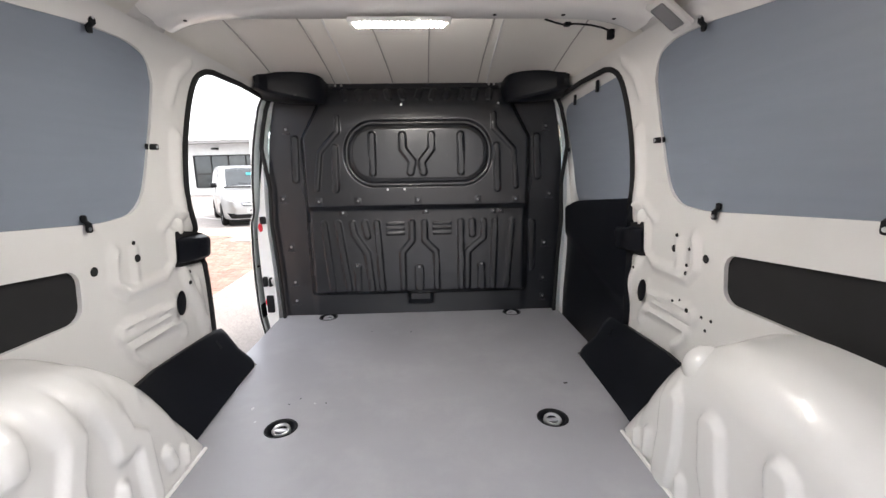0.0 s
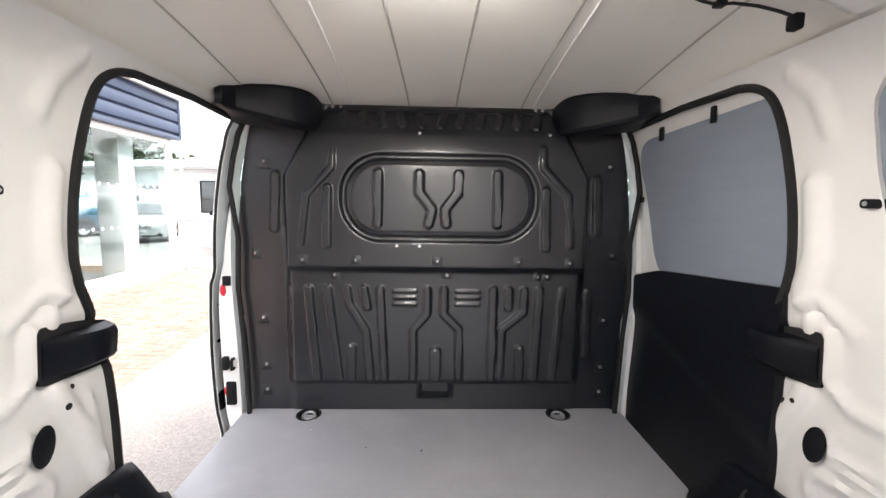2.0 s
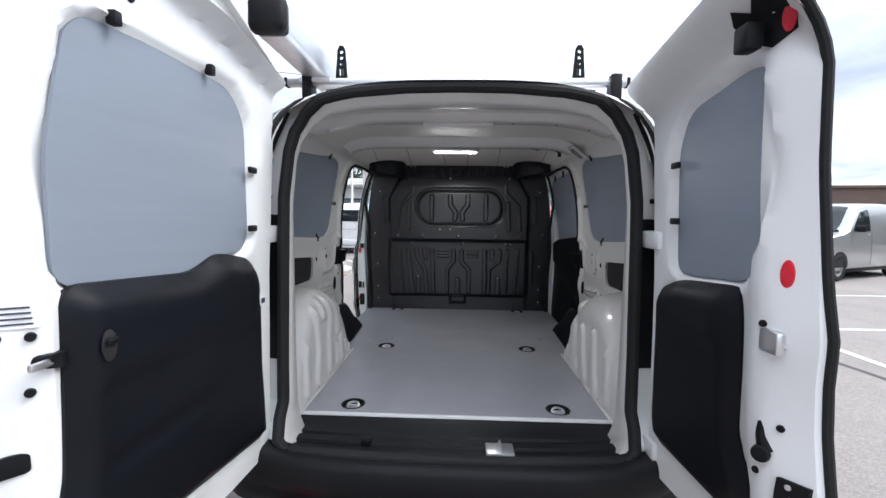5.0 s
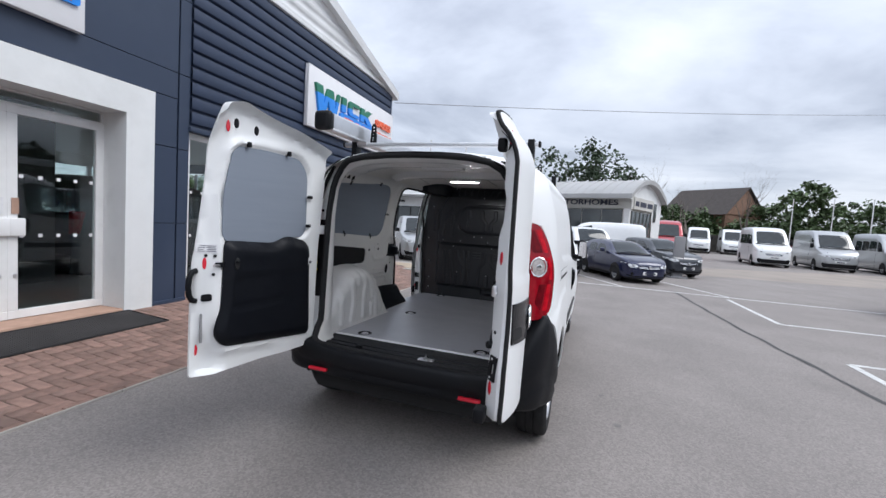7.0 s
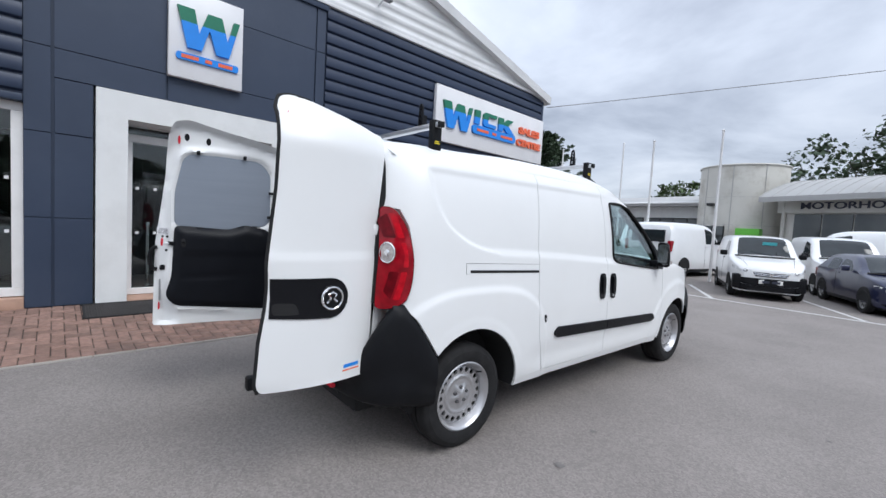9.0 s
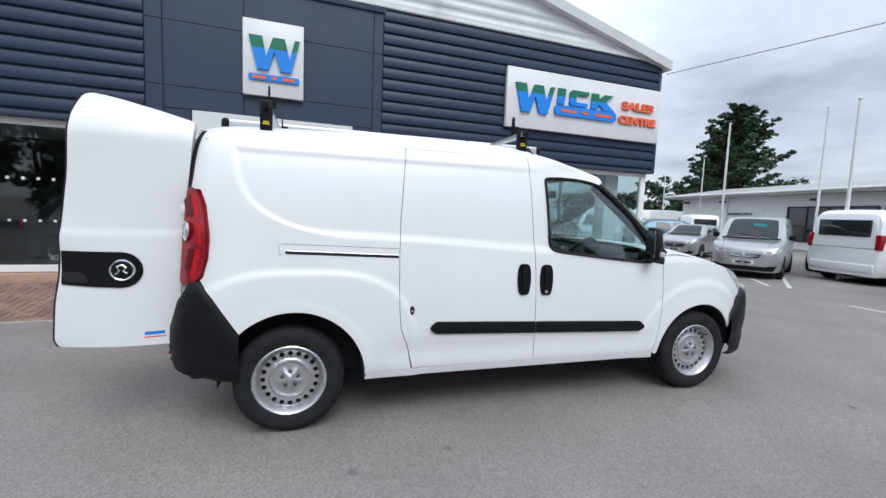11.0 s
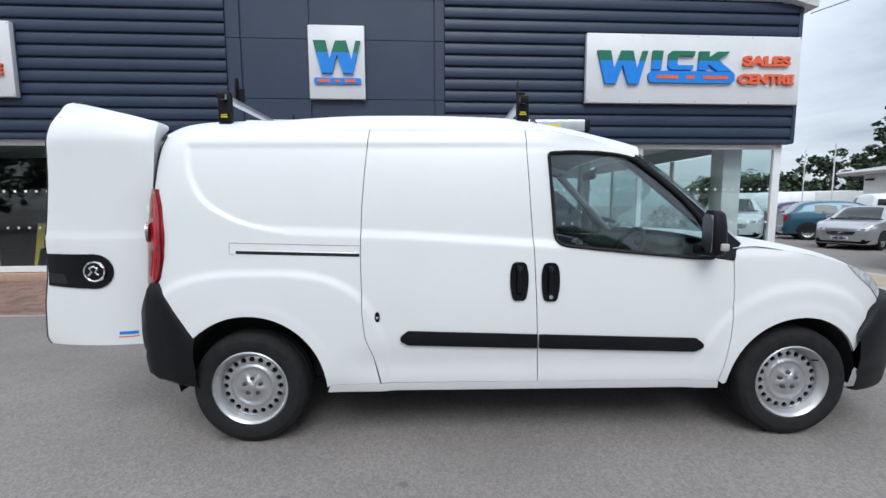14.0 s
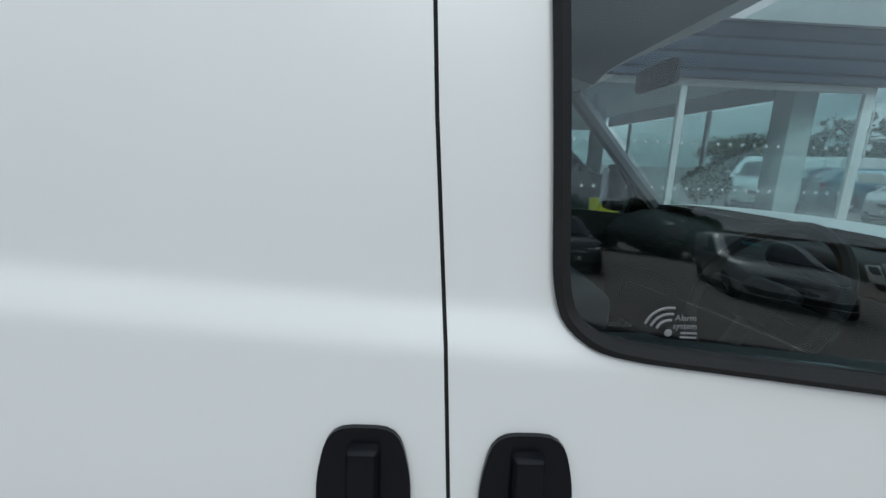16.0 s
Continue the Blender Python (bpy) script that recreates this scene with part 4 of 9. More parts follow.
quarter_poly = ([(0.2, 1.767), (-0.36, 1.767), (-0.44, 1.765), (-0.49, 1.757), (-0.52, 1.737)] + [(rear_y(z) - 0.002, z) for z in (1.70, 1.6, 1.45)] + [(-0.475, 1.44), (-0.438, 1.35), (-0.418, 1.2), (-0.422, 1.06), (-0.452, 0.95), (-0.478, 0.925)]
                + [(-0.40, 0.84), (-0.262, 0.632)] + arch(*R_AX, 0.42, 134, 2) + [(0.45, 0.336), (0.47, 0.353)] + [(0.745 - GAP, 0.353)]
                + shift(list(reversed(rear_gap[:-1])), -GAP))
slide_poly = shift(rear_gap, GAP) + [(1.63 - GAP, 0.353)] + shift(list(reversed(mid_gap[:-1])), -GAP)
front_poly = (shift(mid_gap, GAP) + shift(list(reversed(nose_gap)), -GAP) + [(2.60, 1.047)] + WIN[9:] + WIN[:5]
              + [(2.215, 1.632), (2.1, 1.672), (2.0, 1.700), (1.85, 1.735), (1.70, 1.757)])
wing_poly = (shift(nose_gap, GAP) + [(2.68, 0.33)] + arch(*F_AX, 0.405, 176, 28) + [(3.50, 0.56), (3.58, 0.66), (3.655, 0.75), (3.655, 0.785), (3.555, 0.865), (3.46, 0.925), (3.36, 1.005), (3.25, 1.035), (3.0, 1.085), (2.78, 1.115), (2.72, 1.09)])
pillar_poly = [(2.198, 1.604), (2.217, 1.63), (2.36, 1.50), (2.55, 1.31), (2.75, 1.125), (2.715, 1.085), (2.70, 1.035), (2.605, 1.047), (2.602, 1.10), (2.577, 1.20), (2.452, 1.375), (2.302, 1.52)]

bodyside = {}
for sx, word in ((1, "right"), (-1, "left")):
    inw = (-0.018 * sx, 0, 0)
    q = part("rear_quarter_panel", skin(quarter_poly, side(sx), step=0.012 if sx > 0 else 0.02, rim=inw), WHITE, van, "white steel rear quarter panel", 40)
    bodyside[sx] = q
    if sx == 1:
        s = part("sliding_door", skin(slide_poly, side(sx), step=0.011, rim=inw), WHITE, van, "white closed sliding side door", 40)
        # slot of the sliding rail in the quarter panel
        def rail_map(o):
            return lambda y, z: Vector((side_x(y, z) + o, y, z))
        rail = [(-0.02, 1.089), (0.645, 1.069), (0.645, 1.087), (-0.02, 1.108)]
        part("rail_slot", extrude(rail, lambda y, z, h: Vector((side_x(y, z) + 0.0015 - 0.002 + h, y, z)), 0.002, step=0.05), DARK_VOID, q, "dark sliding-door rail slot")
        part("rail_edge", tube([side(1, 0.001)(y, 1.1075 - 0.030 * (y + 0.02)) for y in np.linspace(-0.02, 0.645, 14)], 0.0022, 6), ALU, q)
        part("rail_cover_joint", tube([side(1, 0.0)(*p) for p in resample([(0.645, 1.128), (-0.055, 1.148), (-0.055, 1.085), (-0.03, 1.084)], 0.04, False)], 0.0012, 5), DARK_VOID, q)
        # lock
        part("door_lock", disc(side(1, 0.001)(0.737, 0.738), (1, 0, 0), 0.0145, 0.006, 20, 2.0, 0), BLACK, s, "small black door lock")
        part("lock_barrel", disc(side(1, 0.006)(0.737, 0.735), (1, 0, 0), 0.007, 0.002, 14), ZINC, s)
    else:
        s = None
    f = part("front_door", skin(front_poly, side(sx), step=0.011 if sx > 0 else 0.02, rim=inw), WHITE, van, "white front door with a black-framed window", 40)
    wg = part("front_wing", skin(wing_poly, side(sx), step=0.022, rim=inw), WHITE, van, "white front wing", 40)
    part("windscreen_pillar", skin(pillar_poly, side(sx, 0.002), step=0.03, rim=(-0.02 * sx, 0, 0)), GLOSS_BLACK, van, "black windscreen pillar cover")
    # window: rubber frame and glass
    wl = resample(WIN, 0.03)
    seal_path = [side(sx, 0.002)(*p) for p in resample(round_poly(WIN, 0.02, 3), 0.03)]
    part("window_seal", tube(seal_path, 0.014, 6, True, 0.7), RUBBER, f, "black rubber window surround")
    c = Vector((2.1, 1.33))
    inner = [tuple(c + (Vector(p) - c) * 0.985) for p in WIN]
    g = part("window_glass", slab(inner, pane(sx, 0.0), pane(sx, -0.004), step=0.03), GLASS, f, "clear side window glass")
    # handles
    def handle(y0, z0, owner, key):
        outl = round_poly([(y0 - 0.036, z0 - 0.107), (y0 + 0.036, z0 - 0.107), (y0 + 0.050, z0 - 0.03), (y0 + 0.050, z0 + 0.05), (y0 + 0.036, z0 + 0.105), (y0 - 0.036, z0 + 0.105), (y0 - 0.050, z0 + 0.05), (y0 - 0.050, z0 - 0.03)], 0.024, 4)
        cup = part("door_handle", extrude(outl, lambda y, z, h: Vector((sx * (side_x(y, z) + 0.002 + h), y, z)), 0.006, step=0.02), GLOSS_BLACK, owner, "black pull handle in an oval cup")
        bar = bmesh.new()
        pts = [(z0 - 0.074, 0.006), (z0 - 0.062, 0.020), (z0 - 0.02, 0.026), (z0 + 0.04, 0.027), (z0 + 0.068, 0.026), (z0 + 0.084, 0.022), (z0 + 0.088, 0.006)]
        rows = []
        for z, o in pts:
            xx = side_x(y0, z)
            rows.append([Vector((sx * (xx + o - d), y0 + w, z)) for w, d in ((-0.017, 0.010), (-0.013, 0.0), (0.013, 0.0), (0.017, 0.010), (0.013, 0.017), (-0.013, 0.017))])
        vr = add_grid(bar, rows, close_v=True)
        bar.faces.new(vr[0]), bar.faces.new(vr[-1])
        part("pull_bar", bar, GLOSS_BLACK, owner)
        if key:
            part("key_barrel", disc(side(sx, 0.006)(y0 + 0.002, z0 - 0.083), (sx, 0, 0), 0.011, 0.004, 16), ZINC, owner)
    handle(1.686, 0.925, f, True)
    if s:
        handle(1.514, 0.930, s, False)
    # rubbing strip along the doors
    def strip(y0, y1, owner, tip0, tip1):
        zc = lambda y: 0.618 - 0.055 * (y - 0.87) / 1.67
        h = 0.040
        o = [(y0 + tip0, zc(y0) - h), (y1 - tip1, zc(y1) - h)]
        o += [(y1, zc(y1) - h * 0.35), (y1, zc(y1) + h * 0.2), (y1 - tip1, zc(y1) + h)] if tip1 else [(y1, zc(y1) + h)]
        o += [(y0 + tip0, zc(y0) + h)] + ([(y0, zc(y0) + h * 0.2), (y0, zc(y0) - h * 0.35)] if tip0 else [])
        b = slab(round_poly(o, 0.006, 2), lambda y, z: Vector((sx * (side_x(y, z) + 0.012 + 0.004 * (1 - ((z - zc(y)) / h) ** 2)), y, z)), lambda y, z: Vector((sx * (side_x(y, z) - 0.002), y, z)), step=0.03)
        part("rubbing_strip", b, BLACK, owner, "black plastic rubbing strip")
    if s:
        strip(0.862, 1.617, s, 0.04, 0)
    strip(1.627 if s else 1.66, 2.545, f, 0, 0.04)
    for owner, gap in ((f, mid_gap), (f, nose_gap)) + (((s, rear_gap),) if s else ()):
        part("gap_backing", tube([side(sx, -0.0105)(*p) for p in resample(gap, 0.03, False)], 0.0055, 6), DARK_VOID, owner)
    # sill under the doors
    sill = [(0.45, 0.302), (2.66, 0.302), (2.65, 0.351), (0.465, 0.351)]
    part("sill", skin(sill, side(sx), step=0.04, rim=(-0.05 * sx, 0, 0)), WHITE, van, "white sill panel")
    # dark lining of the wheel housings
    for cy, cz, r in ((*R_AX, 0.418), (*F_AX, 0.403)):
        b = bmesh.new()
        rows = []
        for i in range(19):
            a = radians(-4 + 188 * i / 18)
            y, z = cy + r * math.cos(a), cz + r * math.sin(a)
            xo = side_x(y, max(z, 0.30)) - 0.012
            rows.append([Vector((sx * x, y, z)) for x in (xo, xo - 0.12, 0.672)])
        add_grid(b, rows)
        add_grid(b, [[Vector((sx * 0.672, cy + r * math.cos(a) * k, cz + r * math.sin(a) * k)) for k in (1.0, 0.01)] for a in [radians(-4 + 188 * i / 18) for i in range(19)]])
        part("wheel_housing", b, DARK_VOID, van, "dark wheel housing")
    # dark shut line behind the door
    shut = [(rear_y(z) - 0.004, z) for z in np.linspace(0.93, 1.80, 12)] + [(rear_y(z) + 0.010 + 0.018 * smooth((z - 1.44) / 0.03), z) for z in np.linspace(1.80, 0.93, 24)]
    part("door_gap_seal", slab(shut, side(sx, 0.004), side(sx, -0.012), step=0.03), RUBBER, van, "black rubber in the door gap")
    # tail lamp
    tail = [(rear_y(1.445) + 0.012, 1.448), (-0.510, 1.446), (-0.484, 1.420), (-0.458, 1.365), (-0.440, 1.305), (-0.428, 1.23), (-0.423, 1.15), (-0.426, 1.07), (-0.438, 1.00), (-0.458, 0.952), (-0.490, 0.925), (-0.525, 0.908)] + [(rear_y(z) + 0.012, z) for z in (0.902, 1.1, 1.3)]
    def tl(off):
        return lambda y, z: Vector((sx * (side_x(y, z) + off + 0.022 * math.exp(-((z - 1.19) / 0.10) ** 2) * 0.5), y - off, z))
    t = part("tail_lamp", slab(round_poly(tail, 0.03, 3), tl(0.010), tl(-0.03), step=0.02), TAIL_RED, van, "red wrap-around tail lamp")
    rim_l = resample(round_poly(tail, 0.03, 3), 0.02)
    part("lens_rim", tube([tl(0.006)(*q) for q in rim_l], 0.0045, 6, True), TAIL_DARK, t)
    # facets of the reflectors that show through the lens
    edge_in = lambda z, k: -0.428 - 0.42 * max(z - 1.17, 0.0) ** 1.6 - 0.55 * max(1.12 - z, 0.0) ** 1.5 - k
    zs_up, zs_lo = np.linspace(1.285, 1.415, 8), np.linspace(0.955, 1.105, 8)
    for poly, mt in (([(edge_in(z, 0.020), z) for z in zs_up] + [(edge_in(z, 0.048), z) for z in reversed(zs_up)], TAIL_BRIGHT),
                     ([(edge_in(z, 0.056), z) for z in zs_up] + [(edge_in(z, 0.105), z) for z in reversed(zs_up[:6])], TAIL_DARK),
                     ([(edge_in(z, 0.018), z) for z in np.linspace(1.13, 1.26, 7)] + [(edge_in(z, 0.034 + 0.12 * abs(z - 1.195)), z) for z in np.linspace(1.26, 1.13, 7)], TAIL_BRIGHT),
                     ([(edge_in(z, 0.022), z) for z in zs_lo] + [(edge_in(z, 0.050), z) for z in reversed(zs_lo)], TAIL_BRIGHT),
                     ([(edge_in(z, 0.060), z) for z in zs_lo] + [(edge_in(z, 0.100), z) for z in reversed(zs_lo[2:])], TAIL_DARK)):
        part("lens_facet", slab(round_poly(poly, 0.008, 3), tl(0.0112), tl(0.006), step=0.02), mt, t)
    part("reversing_lens", disc(tl(0.010)(-0.535, 1.205), (sx * 0.45, -0.89, 0.05), 0.044, 0.010, 28, 1.12), TAIL_CLEAR, t, "round clear reversing lens")
    part("lens_ring", tube([tl(0.017)(-0.535, 1.205) + Vector((sx * 0.89 * math.cos(a), 0.45 * math.cos(a), 1.12 * math.sin(a))) * 0.047 for a in [k * math.tau / 28 for k in range(28)]], 0.0045, 6, True), CHROME, t)
    part("lens_bulb", disc(tl(0.0205)(-0.535, 1.205), (sx * 0.45, -0.89, 0.05), 0.017, 0.002, 16), CHROME, t)
    # mirror
    b = bmesh.new()
    rows = []
    for z, w, d in ((1.045, 0.045, 0.05), (1.06, 0.075, 0.085), (1.12, 0.085, 0.10), (1.20, 0.085, 0.10), (1.265, 0.075, 0.09), (1.285, 0.05, 0.06)):
        lean = (z - 1.05) * -0.10
        rows.append([Vector((sx * (0.992 + lean + 0.66 * w * math.cos(a)), 2.520 + 0.75 * d * math.sin(a) * (1.0 if math.sin(a) > 0 else 0.35), z + 0.025)) for a in [k * math.tau / 18 for k in range(18)]])
    vr = add_grid(b, rows, close_v=True)
    b.faces.new(list(reversed(vr[0]))), b.faces.new(vr[-1])
    mi = part("door_mirror", b, BLACK, f, "black door mirror", 50)
    part("mirror_arm", box(sx * 0.86 if sx > 0 else -1.0, 1.0 if sx > 0 else -0.86, 2.49, 2.56, 1.07, 1.13, 0.015), BLACK, f)
    part("mirror_glass", extrude(round_poly([(-0.068, -0.10), (0.068, -0.10), (0.062, 0.10), (-0.060, 0.10)], 0.03, 4), lambda a, bb, h: Vector((sx * (0.985 + a * 0.66), 2.493 - h, 1.19 + bb)), 0.003), CHROME, f, "mirror glass")
    part("indicator_lens", box(min(sx * 1.022, sx * 1.048), max(sx * 1.022, sx * 1.048), 2.53, 2.575, 1.10, 1.14, 0.008), TAIL_CLEAR, f, "clear indicator lens")

# roof skin
roof_top = curve([-0.52, -0.45, -0.3, -0.1, 0.3, 0.9, 1.4, 1.8, 2.0, 2.2, 2.32], [1.845, 1.858, 1.868, 1.876, 1.886, 1.888, 1.874, 1.836, 1.796, 1.735, 1.69])
roof_edge = curve([-0.6, -0.545, -0.52, -0.49, -0.44, -0.36, 1.55, 1.70, 1.85, 2.0, 2.1, 2.216, 2.4], [1.69, 1.712, 1.737, 1.757, 1.765, 1.767, 1.767, 1.757, 1.735, 1.70, 1.672, 1.632, 1.56])


def roof_z(x, y):
    ze = roof_edge(y)
    xe = side_x(max(y, rear_y(1.70)), ze)
    u = min(abs(x) / xe, 1)
    return ze + (roof_top(y) - ze) * (1 - u ** (5.4 - 1.4 * smooth((-0.25 - y) / 0.3) + 5.0 * smooth((y - 0.1) / 0.6) * smooth((1.80 - y) / 0.35)))


def roof_rows(drop=0.0, y0=-0.525, y1=2.235, ny=64):
    rows = []
    us = [math.sin(math.pi / 2 * k / 22) for k in range(-22, 23)]
    for i in range(ny + 1):
        y = y0 + (y1 - y0) * i / ny
        xe = side_x(max(y, rear_y(1.70)), roof_edge(y))
        rows.append([Vector((u * xe, y + (0.16 * (1 - abs(u) ** 2.2) * smooth((y - 1.9) / 0.4) if y > 1.9 else -0.055 * (1 - abs(u) ** 2) * smooth((-0.2 - y) / 0.3)), roof_z(u * xe, y) - drop)) for u in us])
    return rows


b = bmesh.new()
add_grid(b, roof_rows())
roof = part("roof", b, WHITE, van, "white steel roof", 60)
# pressed ribs along the roof
for x in (-0.42, -0.14, 0.14, 0.42):
    part("roof_rib", tube([Vector((x, y, roof_z(x, y) - 0.006)) for y in np.linspace(-0.2, 1.5, 24)], 0.014, 8), WHITE, roof)

# windscreen, bonnet, nose
def screen(u, t, off=0.0):
    """u: -1 to 1 across, t: 0 at the cowl to 1 at the roof."""
    yb, zb, xb = 2.765, 1.115, side_x(2.75, 1.12) - 0.012
    yt, zt, xt = 2.225, 1.625, side_x(2.217, 1.63) - 0.008
    y = yb + (yt - yb) * t
    z = zb + (zt - zb) * t + 0.03 * math.sin(math.pi * t)
    x = (xb + (xt - xb) * t) * u
    bow = 0.26 * (1 - t) + 0.16 * t
    return Vector((x, y + bow * (1 - abs(u) ** 2.1) + off, z + 0.075 * t * (1 - abs(u) ** 3) + off))


b = bmesh.new()
for o in (0.0, 0.006):
    add_grid(b, [[screen(u / 12, t / 10, o) for u in range(-12, 13)] for t in range(11)])
part("windscreen", b, GLASS, van, "clear windscreen")
hood_top = curve([2.70, 2.95, 3.2, 3.45, 3.62, 3.74, 3.80], [1.155, 1.150, 1.118, 1.055, 0.985, 0.90, 0.83])


def hood_half(y):
    return side_x(min(y, 3.60), 0.95 if y > 3.3 else 1.05) - 0.012


b = bmesh.new()
rows = []
for i in range(25):
    y = 2.70 + 1.10 * i / 24
    hw = hood_half(min(y, 3.6)) - max(0, y - 3.55) * 0.5
    zs = curve([2.70, 2.8, 3.0, 3.25, 3.42, 3.6, 3.8], [1.10, 1.112, 1.085, 1.035, 0.985, 0.90, 0.80])(y)
    rows.append([Vector((u * hw, y + 0.16 * (1 - u * u) * smooth((y - 3.2) / 0.5), zs + (hood_top(y) - zs) * (1 - abs(u) ** 3))) for u in [math.sin(math.pi / 2 * k / 14) for k in range(-14, 15)]])
add_grid(b, rows)
part("bonnet", b, WHITE, van, "white bonnet", 50)
for sx in (1, -1):
    hl = [(3.36, 1.008), (3.50, 0.955), (3.61, 0.895), (3.68, 0.82), (3.66, 0.785), (3.56, 0.865), (3.46, 0.925)]
    part("headlamp", skin(round_poly(hl, 0.03, 3), side(sx, 0.004), step=0.03, rim=(-0.03 * sx, 0, 0)), HEADLAMP, van, "clear headlamp lens")

# bumpers
def bumper(stations, name, label, mat=BLACK):
    """stations: plan point, normal, bottom, top; a moulded shell with rolled edges."""
    b = bmesh.new()
    rows = []
    for (x, y), (nx, ny), zb, zt in stations:
        n = Vector((nx, ny, 0)).normalized()
        p = Vector((x, y, 0))
        h = zt - zb
        prof = [(-0.07, 0.0), (-0.02, 0.0), (0.0, 0.05), (0.012, 0.25), (0.006, 0.36), (0.016, 0.44), (0.022, 0.6), (0.018, 0.85), (0.008, 0.95), (-0.012, 1.0), (-0.07, 1.0)]
        rows.append([p + n * d + Vector((0, 0, zb + h * t)) for d, t in prof])
    add_grid(b, rows)
    return part(name, b, mat, van, label, 50)


def plan_norm(pts):
    out = []
    for i, p in enumerate(pts):
        a, c = Vector(pts[max(i - 1, 0)]), Vector(pts[min(i + 1, len(pts) - 1)])
        d = (c - a).normalized()
        out.append((d.y, -d.x))
    return out


half = [(side_x(y, 0.70) - 0.012, y) for y in (-0.262, -0.30, -0.36, -0.42, -0.47)] + [(0.865, -0.53), (0.82, -0.59), (0.755, -0.635), (0.68, -0.662), (0.55, -0.682), (0.38, -0.695), (0.2, -0.70), (0.0, -0.702)]
tops = [0.63, 0.69, 0.785, 0.872, 0.93, 0.925, 0.83, 0.70, 0.60, 0.575, 0.570, 0.570, 0.570]
bots = [0.34, 0.345, 0.35, 0.36, 0.365, 0.37, 0.375, 0.38, 0.385, 0.385, 0.385, 0.385, 0.385]
rp = half + [(-x, y) for x, y in reversed(half[:-1])]
rt, rb = tops + tops[-2::-1], bots + bots[-2::-1]
nr = [(nx, ny) for nx, ny in plan_norm(rp)]
nr = [(-a, -c) if (a * p[0] + c * (p[1] + 0.2)) < 0 else (a, c) for (a, c), p in zip(nr, rp)]
rear_bumper = bumper(list(zip(rp, nr, rb, rt)), "rear_bumper", "black grained plastic rear bumper with red reflectors")
for x in (-0.52, 0.50):
    part("bumper_reflector", box(x - 0.066, x + 0.066, -0.722, -0.695, 0.421, 0.440, 0.005), RED_REF, rear_bumper, "red bumper reflector")
for x in (-0.60, -0.27, 0.25, 0.60):
    part("parking_sensor", disc((x, -0.712 if abs(x) < 0.4 else -0.695, 0.408), (0, -1, 0), 0.011, 0.004, 16), BLACK, rear_bumper)
halff = [(0.885, 3.46), (0.872, 3.52), (0.845, 3.60), (0.80, 3.70), (0.73, 3.80), (0.62, 3.90), (0.45, 3.97), (0.22, 4.005), (0.0, 4.015)]
ft = [0.60, 0.67, 0.745, 0.78, 0.79, 0.80, 0.80, 0.80, 0.80]
fb = [0.27, 0.255, 0.25, 0.245, 0.24, 0.24, 0.24, 0.24, 0.24]
fp = halff + [(-x, y) for x, y in reversed(halff[:-1])]
nf = [(-a, -c) if (a * p[0] + c * (p[1] - 3.2)) < 0 else (a, c) for (a, c), p in zip(plan_norm(fp), fp)]
bumper(list(zip(fp, nf, fb + fb[-2::-1], ft + ft[-2::-1])), "front_bumper", "black plastic front bumper")

